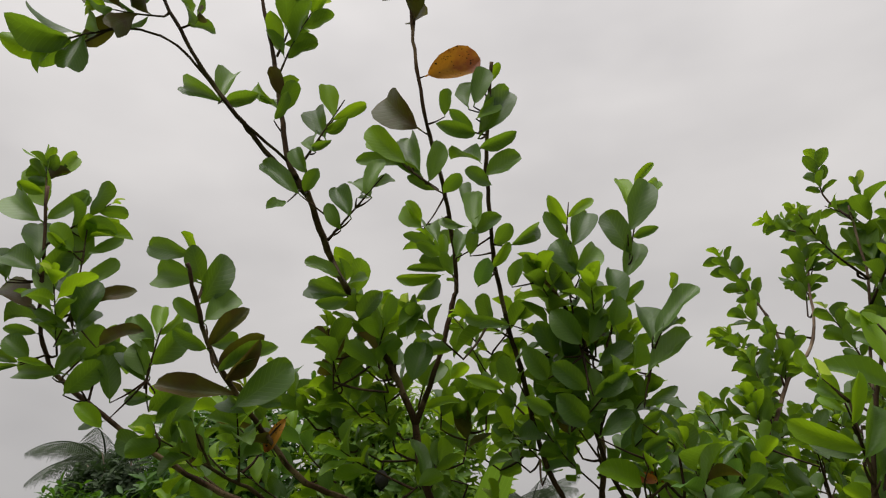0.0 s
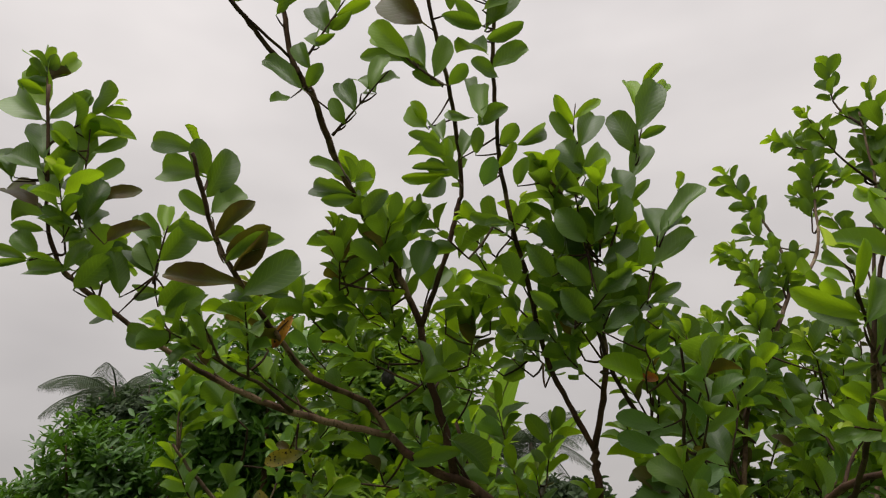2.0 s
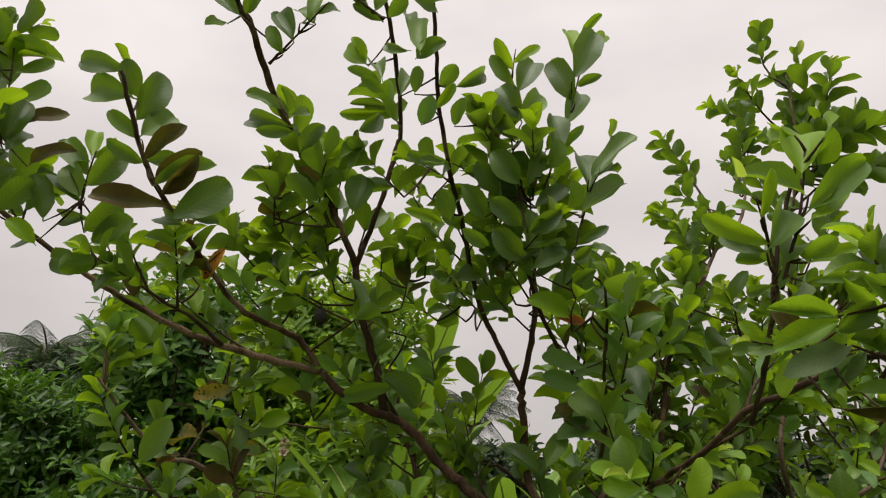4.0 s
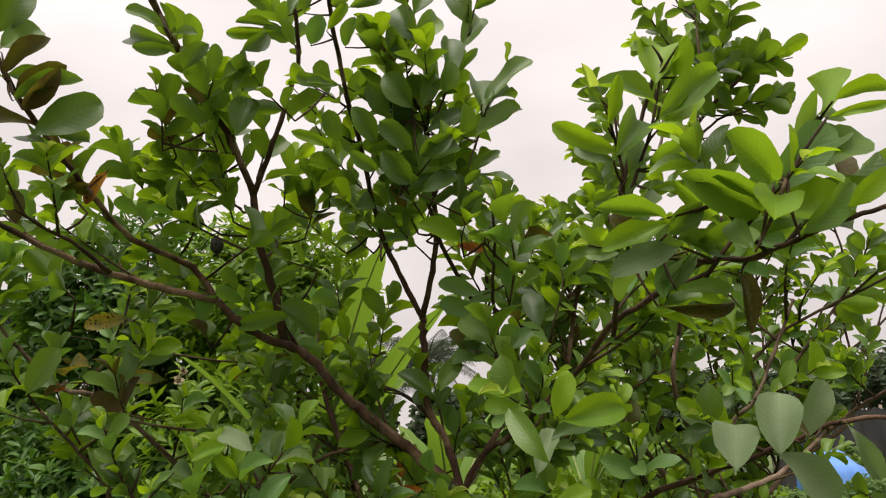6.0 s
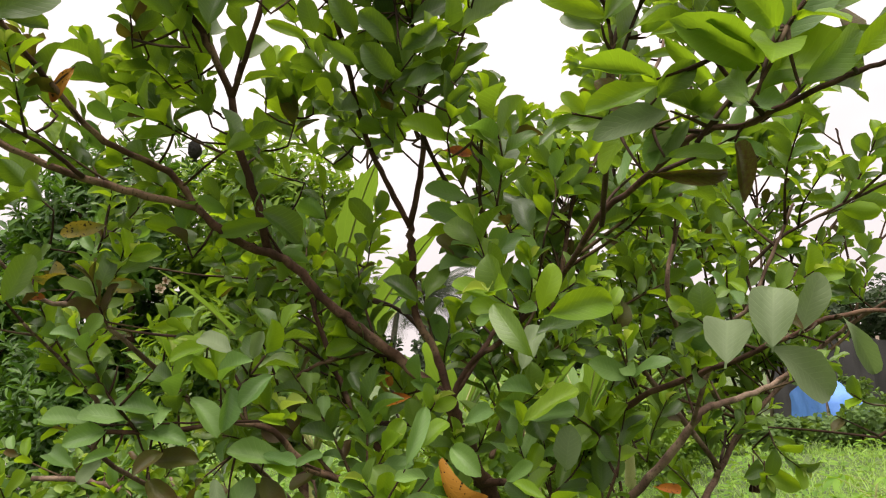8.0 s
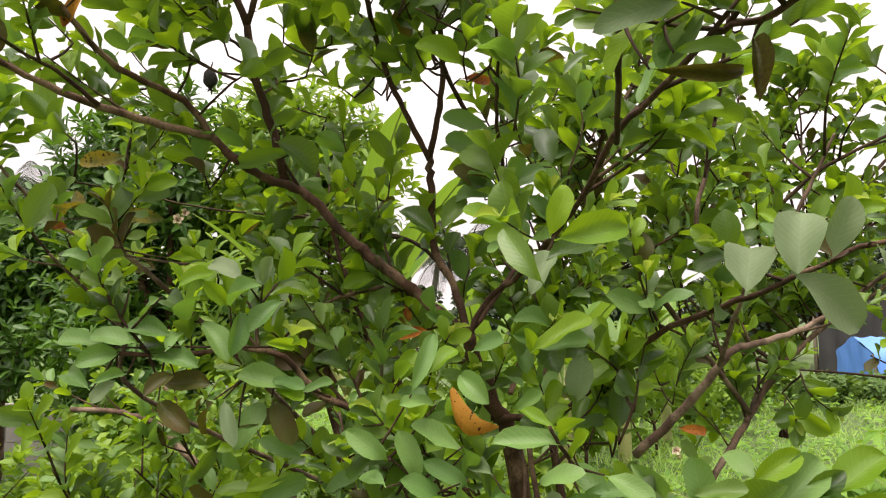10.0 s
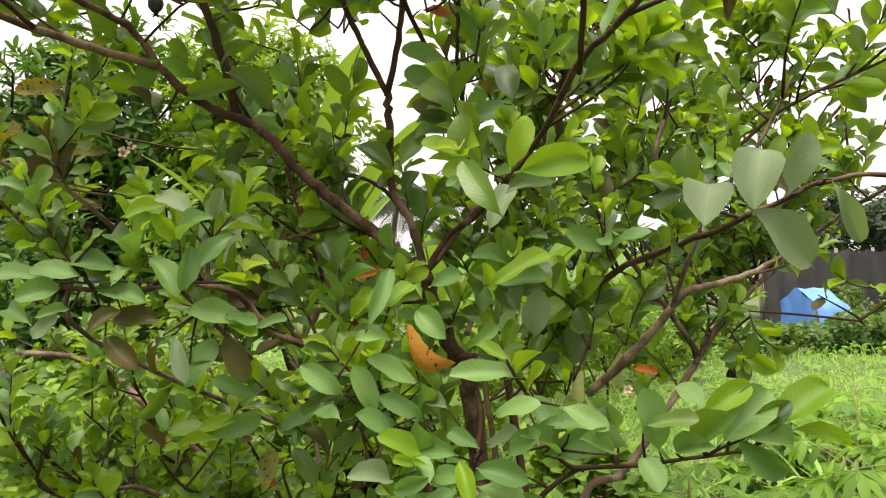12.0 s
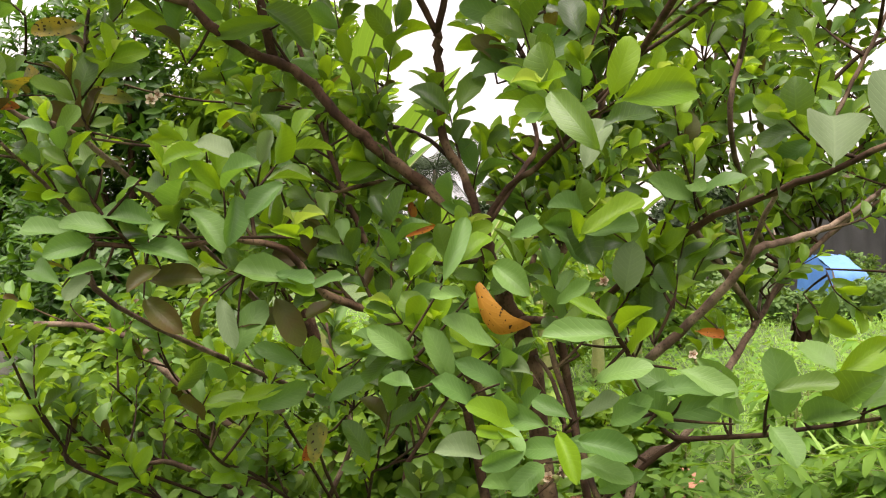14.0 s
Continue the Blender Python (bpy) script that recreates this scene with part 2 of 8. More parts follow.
# ---------------------------------------------------------------- mesh helpers
def part(name, verts, faces, material, parent=None, label="", uvs=None, smooth=True, slots=None, base=(0, 0, 0)):
    """One mesh object in world metres, under a thing or a part (whose foot stands at base), or a thing of its own."""
    me = bpy.data.meshes.new(name)
    if isinstance(faces, np.ndarray):
        me.vertices.add(len(verts)), me.loops.add(faces.size), me.polygons.add(len(faces))
        me.vertices.foreach_set("co", np.asarray(verts, dtype=np.float32).ravel())
        me.loops.foreach_set("vertex_index", faces.astype(np.int32).ravel())
        me.polygons.foreach_set("loop_start", np.arange(0, faces.size, 4, dtype=np.int32))
        me.update(calc_edges=True)
    else:
        me.from_pydata([tuple(v) for v in verts], [], [tuple(f) for f in faces])
    mats = material if isinstance(material, (list, tuple)) else [material]
    for m in mats:
        me.materials.append(m)
    if slots is not None:
        me.polygons.foreach_set("material_index", np.asarray(slots, dtype=np.int32))
    if uvs is not None:
        layer = me.uv_layers.new(name="UVMap")
        idx = np.empty(len(me.loops), dtype=np.int32)
        me.loops.foreach_get("vertex_index", idx)
        layer.data.foreach_set("uv", np.asarray(uvs, dtype=np.float32)[idx].ravel())
    if smooth:
        me.polygons.foreach_set("use_smooth", np.ones(len(me.polygons), dtype=bool))
    me.update()
    ob = new(name, me)
    if parent is not None:
        ob.parent = parent
        ob.matrix_parent_inverse = Matrix.Translation(-Vector(base))
    if label:
        tagged(ob, label)
    return ob


def thing(name, at, label, category, group="", kind=""):
    ob = new(name)
    ob.empty_display_size = 0.1
    ob.location = at
    return tagged(ob, label, category, group, kind)


def spline(points, radii=None, steps=5):
    """Points along a smooth curve through the given ones (Catmull-Rom)."""
    p = [np.array(q, dtype=float) for q in points]
    p = [2 * p[0] - p[1]] + p + [2 * p[-1] - p[-2]]
    out = []
    for i in range(1, len(p) - 2):
        a, b, c, d = p[i - 1], p[i], p[i + 1], p[i + 2]
        for k in range(steps):
            t = k / steps
            out.append(0.5 * (2 * b + (c - a) * t + (2 * a - 5 * b + 4 * c - d) * t * t + (3 * b - a - 3 * c + d) * t ** 3))
    out.append(p[-2])
    return np.array(out)


def cross(a, b):
    return np.array((a[1] * b[2] - a[2] * b[1], a[2] * b[0] - a[0] * b[2], a[0] * b[1] - a[1] * b[0]))


def size_of(a):
    return math.sqrt(a[0] * a[0] + a[1] * a[1] + a[2] * a[2])


def frame_of(direction, up=(0, 0, 1)):
    """Side and normal unit vectors across a direction."""
    d = np.array(direction, dtype=float)
    d /= size_of(d) + 1e-9
    side = cross(d, up)
    if size_of(side) < 1e-3:
        side = cross(d, (1, 0, 0))
    side /= size_of(side)
    return d, side, cross(side, d)


def tube(path, radii, sides=8, knots=0.0, rng=random, cap=True):
    """A tapered, slightly uneven tube along a path."""
    path = np.asarray(path, dtype=float)
    n = len(path)
    verts, faces = [], []
    side = None
    for i in range(n):
        d = path[min(i + 1, n - 1)] - path[max(i - 1, 0)]
        d /= size_of(d) + 1e-9
        if side is None:
            side = frame_of(d)[1]
        side = side - d * side.dot(d)
        side /= size_of(side) + 1e-9
        up = cross(side, d)
        swell = 1 + knots * rng.uniform(-1, 1) * (2.2 if i % 5 == 0 else 1)
        for k in range(sides):
            a = 2 * math.pi * k / sides
            r = radii[i] * swell * (1 + knots * 0.6 * rng.uniform(-1, 1))
            verts.append(path[i] + side * math.cos(a) * r + up * math.sin(a) * r)
    for i in range(n - 1):
        for k in range(sides):
            k2 = (k + 1) % sides
            faces.append((i * sides + k, i * sides + k2, (i + 1) * sides + k2, (i + 1) * sides + k))
    if cap:
        faces.append(tuple(range(sides))[::-1])
        faces.append(tuple((n - 1) * sides + k for k in range(sides)))
    return verts, faces


class Pile:
    """Gathers many small meshes of four-sided faces into one."""

    def __init__(self):
        self.v, self.f, self.uv, self.s, self.n = [], [], [], [], 0

    def add(self, verts, faces, uvs=None, slot=0):
        verts = np.asarray(verts, dtype=float)
        faces = np.array([f for f in faces if len(f) == 4]) if isinstance(faces, list) else faces
        self.v.append(verts)
        self.f.append(faces + self.n)
        self.uv.append(np.full((len(verts), 2), 0.3) if uvs is None else uvs)
        self.s.append(np.full(len(faces), slot))
        self.n += len(verts)

    def make(self, name, material, parent=None, label="", base=(0, 0, 0), smooth=True):
        return part(name, np.concatenate(self.v), np.concatenate(self.f), material, parent, label, np.concatenate(self.uv), smooth, np.concatenate(self.s), base)


def leaf_shape(seed, wide=0.27, blunt=0.58, stations=9, across=2, fold=0.24, droop=0.2, wavy=0.03, stalk=0.07, bites=0):
    """A leaf blade one long, along +y, face up +z, with its stalk: an oval widest a bit past the middle, folded along the midrib, drooping, with an uneven rim."""
    r = random.Random(seed)
    ws = [0.0] * stations
    verts, uvs, faces = [], [], []
    fold, droop = fold * r.uniform(0.4, 1.5), droop * r.uniform(-0.2, 1.7)
    twist, phase = r.uniform(-0.35, 0.35), r.uniform(0, 6)
    cols = 2 * across + 1
    for i in range(stations):
        t = 0.5 - 0.5 * math.cos(math.pi * (i / (stations - 1)) ** 1.0)
        if t < blunt:
            w = wide * (0.06 + 0.94 * math.sin(0.5 * math.pi * (t / blunt) ** 0.8) ** 1.05)
        else:
            w = wide * max(0.006, 1 - ((t - blunt) / (1 - blunt)) ** (2.9 if blunt > 0.5 else 1.35)) ** 0.5
        for j in range(-across, across + 1):
            s = j / across
            edge = 1.0 + (r.uniform(-wavy, wavy) * 1.2 if abs(j) == across else 0)
            if bites and abs(j) == across and r.random() < bites:
                edge *= r.uniform(0.55, 0.85)
            x = s * w * edge
            z = abs(s) ** 1.3 * w * fold * 1.5 - droop * t * t + wavy * math.sin(9 * t + phase + (2 if s > 0 else 0)) * abs(s) * 0.8
            x, z = x * math.cos(twist * t) - z * math.sin(twist * t) * 0.3, z + x * math.sin(twist * t)
            verts.append((x, stalk + t * (1 - stalk) - 0.10 * abs(droop) * t * t, z))
            uvs.append((t, 0.5 + 0.5 * s))
    for i in range(stations - 1):
        for j in range(cols - 1):
            a = i * cols + j
            faces.append((a, a + 1, a + 1 + cols, a + cols))
    k = len(verts)
    for y, z in ((0.0, -0.015), (stalk * 1.3, 0.004)):
        for x in (-0.014, 0.014):
            verts.append((x, y, z))
            uvs.append((0.0, 0.5))
    faces.append((k, k + 1, k + 3, k + 2))
    return np.array(verts), np.array(faces), np.array(uvs)


GUAVA = [leaf_shape(i, wide=random.Random(i).uniform(0.225, 0.285), fold=0.42, droop=0.22, wavy=0.05, bites=0.10 if i % 5 == 3 else 0.0) for i in range(10)]
NARROW = [leaf_shape(40 + i, wide=0.16, blunt=0.45, stations=5, across=1, droop=0.3, stalk=0.05) for i in range(5)]
SMALL = [leaf_shape(60 + i, wide=0.25, blunt=0.53, stations=5, across=1, droop=0.25, stalk=0.05) for i in range(5)]


def leaf_matrix(base, tip, normal, wide=1.0):
    """The pose of a leaf from its foot to its tip, face towards normal."""
    y = np.array(tip, dtype=float) - np.array(base, dtype=float)
    size = size_of(y)
    y /= size
    x = cross(y, normal)
    if size_of(x) < 1e-4:
        x = cross(y, (1, 0, 0))
    x /= size_of(x)
    z = cross(x, y)
    m = np.eye(4)
    m[:3, 0], m[:3, 1], m[:3, 2], m[:3, 3] = x * size * wide, y * size, z * size, base
    return m


def moved(m, verts):
    return verts @ m[:3, :3].T + m[:3, 3]


LEAF_SCALE = 1.2


class GuavaTree:
    """One tree: limbs are parts, the leaves nearest the path are parts, the rest are joined."""

    def __init__(self, at, label, seed, bark, group="guava trees", young=0.2):
        self.young = young
        self.at, self.rng, self.bark = at, random.Random(seed), bark
        self.top = thing("guava_tree", at, label, "tree", group)
        self.leaves, self.twigs, self.joints = [], [], [np.array(at, dtype=float)]

    def limb(self, r0, r1, *points, infill=0.0):
        path = spline(points, steps=5)
        n = len(path)
        rr = self.rng
        for i in range(1, n - 1):
            path[i] += np.array([rr.gauss(0, 1), rr.gauss(0, 1), rr.gauss(0, 1)]) * min(0.0028, r0 * 0.13, 0.07 * size_of(path[i + 1] - path[i - 1]))
        self.joints.extend(path[1:])
        radii = [r0 + (r1 - r0) * (i / (n - 1)) ** 0.9 for i in range(n)]
        v, f = tube(path, radii, 9 if r0 > 0.012 else 6, 0.07, rr)
        name = "trunk" if points[0][2] < 0.05 and r0 > 0.02 else ("limb" if r0 > 0.009 else "branch")
        part(name, v, f, self.bark if r0 > 0.007 else TWIG, self.top, base=self.at)
        if infill:
            length = float(np.linalg.norm(np.diff(path, axis=0), axis=1).sum())
            for _ in range(int(length * infill * 19 + 0.5)):
                k = rr.uniform(0.15, 1.0)
                i = min(n - 2, int(k * (n - 1)))
                d = frame_of(path[i + 1] - path[i])[0]
                back = abs(rr.gauss(0, 0.6)) if r0 > 0.009 else rr.gauss(0, 0.55)
                way = d * 0.4 + np.array([rr.gauss(0, 0.55), back, rr.uniform(0.0, 0.95)])
                way /= size_of(way)
                size = rr.uniform(0.05, 0.086)
                self.shoot(path[i], path[i] + way * rr.uniform(0.14, 0.34), rr.randint(3, 5), size, "n", rr.uniform(0.1, 0.5))

    def shoot(self, base, tip, pairs, size, tone="n", bare=0.1):
        """A twig with leaves in crossed pairs, paler and smaller towards its tip."""
        rr = self.rng
        base, tip = np.array(base, dtype=float), np.array(tip, dtype=float)
        size *= LEAF_SCALE
        run = tip - base
        length = size_of(run)
        if pairs > 2:
            pairs = max(pairs, round(length * (1 - bare) / (size * (0.62 if size > 0.125 or tone == "g" else 0.38))))
        bow = np.array([rr.gauss(0, 1), rr.gauss(0, 1), -0.6]) * length * 0.06
        path = spline([base, base + run * 0.5 + bow, tip], steps=4)
        whole = path if bare > 0.1 else np.concatenate([self.link(base, run), path])
        v, f = tube(whole, np.linspace(0.0028 + 0.006 * min(length, 0.3), 0.0014, len(whole)), 5, 0.05, rr)
        self.joints.extend(path[1:-1])
        self.twigs.append((v, f))
        turn = rr.uniform(0, math.pi)
        for k in range(pairs):
            u = bare + (0.98 - bare) * (k + 0.5) / pairs if pairs > 1 else 0.9
            x = u * (len(path) - 1)
            i = min(len(path) - 2, int(x))
            at = path[i] + (path[i + 1] - path[i]) * (x - i)
            d, side, up = frame_of(path[i + 1] - path[i])
            a = turn + k * math.pi / 2 + rr.uniform(-0.3, 0.3)
            for s in (1, -1):
                if rr.random() < 0.05:
                    continue
                out = (side * math.cos(a) + up * math.sin(a)) * s
                lift = rr.uniform(0.75, 1.55) if k < pairs - 1 else rr.uniform(1.4, 2.4)
                way = out + d * lift + np.array([0, 0, rr.uniform(-0.15, 0.2)])
                way /= size_of(way)
                grow = (1.0 if k < pairs - 1 else 0.78) * rr.uniform(0.78, 1.15) * (0.85 if k == 0 else 1)
                lean = 1.0 if at[2] < 1.9 else -0.8 if at[2] > 2.35 else rr.choice((1.0, -0.8))
                normal = d * 0.55 - out * 0.3 + np.array([rr.gauss(0, 0.45), rr.gauss(-0.6, 0.35) * lean, rr.gauss(0.3, 0.3)])
                hue = tone
                if tone == "n":
                    q = rr.random()
                    if k == pairs - 1 and pairs > 2:
                        hue = "y" if q < (0.7 if size < 0.125 else 0.35) else "n"
                    elif size > 0.125 or base[2] > 2.2:
                        hue = "b" if q < 0.02 and size < 0.125 else "y" if q > 0.93 else "n"
                    else:
                        # lower leaves: extra y and g tones paint in the light missing there
                        hue = "b" if q < 0.03 else "y" if q > 1 - self.young else "g" if q > 1 - 1.8 * self.young else "n"
                elif tone == "b":
                    hue = "b" if rr.random() < 0.7 else "n"
                self.leaves.append((leaf_matrix(at, at + way * size * grow, normal, rr.uniform(0.92, 1.12)), rr.randrange(len(GUAVA)), hue))
        if pairs > 2:
            d, side, up = frame_of(path[-1] - path[-2])
            for s in (1, -1):
                way = d + side * s * rr.uniform(0.25, 0.6)
                tipsize = size * rr.uniform(0.3, 0.5)
                self.leaves.append((leaf_matrix(tip, tip + way * tipsize, up + d * 0.3, 0.8), rr.randrange(3), "t" if rr.random() < 0.6 else "y"))

    def link(self, base, run, reach=0.4):
        """The way from the nearest limb to the foot of a shoot, bending into the shoot's own direction."""
        near = self.nearest(base, run)
        if size_of(near - base) > reach or size_of(near - base) < 0.012:
            return np.zeros((0, 3))
        return spline([near, (near + base) / 2 - run * 0.03, base], steps=3)[:-1]

    def nearest(self, p, run):
        """The nearest place on a limb, rather one that the shoot leaves than one that it meets."""
        gap = np.array(p) - np.array(self.joints)
        far = (gap ** 2).sum(axis=1) + np.where(gap @ np.array(run) < 0, 0.004, 0.0)
        return self.joints[int(np.argmin(far))]

    def leaf(self, base, tip, wide, tone, normal):
        rr = self.rng
        self.leaves.append((leaf_matrix(base, tip, normal, wide / 0.56), rr.randrange(len(GUAVA)), tone))
        b = np.array(base)
        foot = self.link(b, np.array(tip) - b, 0.13)
        if len(foot):
            path = np.concatenate([foot, [b]])
            self.twigs.append(tube(path, np.linspace(0.003, 0.0014, len(path)), 5, 0.05, rr))

    def finish(self, singles=300, near=(0.35, 0.6, 1.7)):
        """Twigs and leaves: the leaves nearest to a point of the plan as parts, the others joined."""
        ranked = sorted(self.twigs, key=lambda q: float(size_of(q[0][0] - np.array(near))))
        for v, f in ranked[:singles]:
            part("twig", v, f, TWIG, self.top, base=self.at)
        if len(ranked) > singles:
            far = Pile()
            for v, f in ranked[singles:]:
                far.add(v, f)
            tagged(far.make("brushwood", TWIG, self.top, base=self.at), kind="stuff")
        order = sorted(self.leaves, key=lambda q: float(size_of(q[0][:3, 3] - np.array(near))))
        shapes = {}
        for m, kind, hue in order[:singles]:
            if (kind, hue) not in shapes:
                v, f, uv = GUAVA[kind]
                first = part("leaf", v, f, LEAF[hue], self.top, uvs=uv, base=self.at)
                shapes[kind, hue] = first.data
                ob = first
            else:
                ob = new("leaf", shapes[kind, hue])
                ob.parent = self.top
                ob.matrix_parent_inverse = Matrix.Translation(-Vector(self.at))
            ob.matrix_basis = Matrix([list(row) for row in m])
            if hue in "obwu":
                tagged(ob, {"o": "orange dying leaf with brown spots", "w": "yellowing leaf with dark dots", "b": "old dull brown-green leaf", "u": "large leaf showing its pale grey-green underside"}[hue])
        rest = Pile()
        keys = list(LEAF)
        for m, kind, hue in order[singles:]:
            v, f, uv = GUAVA[kind]
            rest.add(moved(m, v), f, uv, keys.index(hue))
        if rest.n:
            tagged(rest.make("foliage", [LEAF[k] for k in keys], self.top, base=self.at), kind="stuff")


# ---------------------------------------------------------------- ground
def ground_height(x, y):
    return 0.05 * math.sin(x * 0.9 + 1.0) * math.cos(y * 0.7) + 0.03 * math.sin(x * 2.3 + y * 1.7)


def build_ground():
    """One sheet, finely cut near the trees, that reaches the horizon."""
    def steps(near, far):
        out = [far * (0.02 + 0.98 * (k / 14) ** 3.2) for k in range(15)]
        return sorted({-q - near for q in out} | {q + near for q in out} | {-near + 2 * near * k / 60 for k in range(61)})
    xs, ys = steps(9, 900), steps(9, 900)
    ys = [q + 6 for q in ys]
    verts = [(x, y, ground_height(x, y) if abs(x) < 60 and abs(y) < 60 else 0.0) for y in ys for x in xs]
    w = len(xs)
    faces = [(j * w + i, j * w + i + 1, (j + 1) * w + i + 1, (j + 1) * w + i) for j in range(len(ys) - 1) for i in range(w - 1)]
    tagged(part("ground", verts, faces, GROUND), "weedy green field with bare earth between plants", "ground", kind="structure")


build_ground()


def build_soil_mound(at, rx, ry, h):
    """A low heap of loose red earth with clods."""
    rr = random.Random(5)
    verts, faces = [], []
    rings, seg = 7, 26
    for i in range(rings + 1):
        for k in range(seg):
            a = 2 * math.pi * k / seg
            q = i / rings
            n = noise.noise(Vector((math.cos(a) * q * 3, math.sin(a) * q * 3, 2.0)))
            verts.append((at[0] + math.cos(a) * rx * q * (1 + 0.12 * n), at[1] + math.sin(a) * ry * q * (1 + 0.12 * n), at[2] + h * (1 - q * q) * (1 + 0.7 * n) - (0.04 if i == rings else 0)))
    for i in range(rings):
        for k in range(seg):
            k2 = (k + 1) % seg
            faces.append((i * seg + k, (i + 1) * seg + k, (i + 1) * seg + k2, i * seg + k2))
    heap = thing("soil_mound", at, "low mound of loose red-brown earth on the field", "soil mound")
    part("earth", verts, faces, SOIL, heap, base=at)
    for _ in range(26):
        q, a, r = rr.random() ** 0.5, rr.uniform(0, 6.28), rr.uniform(0.015, 0.05)
        bm = bmesh.new()
        bmesh.ops.create_icosphere(bm, subdivisions=1, radius=r)
        c = Vector((at[0] + math.cos(a) * rx * q * 0.95, at[1] + math.sin(a) * ry * q * 0.95, at[2] + h * (1 - q * q) * 0.8 + r * 0.3))
        v = [c + p.co * rr.uniform(0.7, 1.25) for p in bm.verts]
        f = [[p.index for p in fc.verts] for fc in bm.faces]
        bm.free()
        part("clod", v, f, SOIL, heap, base=at)


build_soil_mound((1.62, 4.3, 0.0), 0.65, 0.6, 0.16)

# ---------------------------------------------------------------- guava trees
guava = GuavaTree((0.74, 2.1, 0.0), "young guava tree with red-brown limbs and oval green leaves", 11, BARK)
guava_b = GuavaTree((0.86, 2.46, 0.0), "guava tree with a cut drooping limb and leafy upright shoots", 12, TAN_BARK)
# the raised share of y and g leaves stands in for bright highlights
guava_c = GuavaTree((0.25, 3.2, 0.0), "low spreading guava tree with crossing thin limbs", 13, TAN_BARK, young=0.42)
# trunk and the limbs that leave its first fork
guava.limb(0.0270, 0.0175, (0.740, 2.100, 0.000), (0.604, 2.050, 1.154), (0.554, 2.020, 1.306), (0.501, 2.000, 1.438), (0.481, 1.975, 1.502))
guava.limb(0.0148, 0.0102, (0.481, 1.975, 1.502), (0.367, 2.020, 1.605), (0.256, 2.020, 1.698), (0.174, 2.020, 1.769), (0.094, 2.020, 1.861), (0.040, 2.020, 1.895), (-0.036, 2.000, 1.924), (-0.109, 1.980, 1.973), (-0.148, 1.961, 2.015), infill=0.35)
guava.limb(0.0105, 0.0045, (-0.148, 1.961, 2.015), (-0.262, 1.930, 2.038), (-0.392, 1.880, 2.072), (-0.517, 1.830, 2.118), (-0.608, 1.780, 2.167), (-0.687, 1.740, 2.217), (-0.885, 1.710, 2.357), (-0.958, 1.660, 2.465), (-0.956, 1.600, 2.603), (-0.968, 1.550, 2.846), infill=0.22)
guava.limb(0.0090, 0.0040, (-0.148, 1.961, 2.015), (-0.207, 1.920, 2.095), (-0.330, 1.820, 2.144), (-0.393, 1.730, 2.217), (-0.444, 1.620, 2.294), (-0.477, 1.450, 2.368), (-0.489, 1.340, 2.457), (-0.495, 1.300, 2.504))
guava.limb(0.0060, 0.0030, (-0.390, 1.870, 2.071), (-0.454, 1.800, 2.128), (-0.494, 1.750, 2.144), (-0.543, 1.700, 2.177), infill=0.6)
guava.limb(0.0125, 0.0095, (0.023, 2.034, 1.903), (-0.009, 2.000, 2.049), (-0.048, 1.970, 2.182), (-0.062, 1.950, 2.304), infill=0.15)
guava.limb(0.0095, 0.0075, (-0.062, 1.950, 2.304), (-0.120, 1.920, 2.443), (-0.181, 1.880, 2.541), (-0.230, 1.780, 2.622), (-0.272, 1.640, 2.691), (-0.303, 1.530, 2.777), (-0.335, 1.500, 2.828))
guava.limb(0.0080, 0.0040, (-0.332, 1.500, 2.820), (-0.351, 1.480, 2.865), (-0.369, 1.450, 2.979), (-0.401, 1.420, 3.171), (-0.429, 1.400, 3.306), (-0.450, 1.380, 3.448))
guava.limb(0.0070, 0.0035, (-0.302, 1.530, 2.777), (-0.399, 1.450, 2.864), (-0.433, 1.410, 2.902), (-0.498, 1.350, 2.975), (-0.551, 1.300, 3.052), (-0.619, 1.260, 3.173), (-0.666, 1.220, 3.277))
guava.limb(0.0040, 0.0025, (-0.353, 1.480, 2.857), (-0.454, 1.380, 2.922), (-0.529, 1.330, 3.009), (-0.603, 1.290, 3.075), (-0.694, 1.240, 3.070), (-0.756, 1.200, 2.990))
guava.limb(0.0085, 0.0040, (-0.062, 1.950, 2.304), (0.004, 1.880, 2.457), (0.047, 1.850, 2.609), (0.062, 1.830, 2.668), (0.048, 1.720, 2.789), (0.024, 1.550, 2.848), (-0.008, 1.420, 2.913), (-0.027, 1.360, 3.036), (-0.038, 1.330, 3.150), (-0.044, 1.300, 3.307))
# the upright stem right of the fork and its two arms
guava.limb(0.0120, 0.0105, (0.481, 1.975, 1.502), (0.455, 2.030, 1.634), (0.407, 2.040, 1.726), (0.403, 2.040, 1.896), (0.398, 2.024, 1.970), infill=0.25)
guava.limb(0.0080, 0.0040, (0.398, 2.024, 1.970), (0.333, 2.000, 2.096), (0.279, 1.980, 2.221), (0.225, 1.850, 2.421), (0.191, 1.780, 2.521), (0.157, 1.670, 2.656), (0.143, 1.550, 2.714), (0.131, 1.450, 2.799), (0.138, 1.360, 2.897), (0.147, 1.300, 2.997))
guava.limb(0.0095, 0.0045, (0.398, 2.024, 1.970), (0.425, 1.980, 2.092), (0.435, 1.930, 2.224), (0.411, 1.870, 2.383), (0.396, 1.820, 2.478), (0.361, 1.730, 2.491), (0.316, 1.680, 2.550), (0.259, 1.620, 2.604))
guava.limb(0.0070, 0.0050, (0.629, 2.000, 1.846), (0.518, 1.950, 2.023), (0.442, 1.900, 2.152), (0.398, 1.860, 2.283))
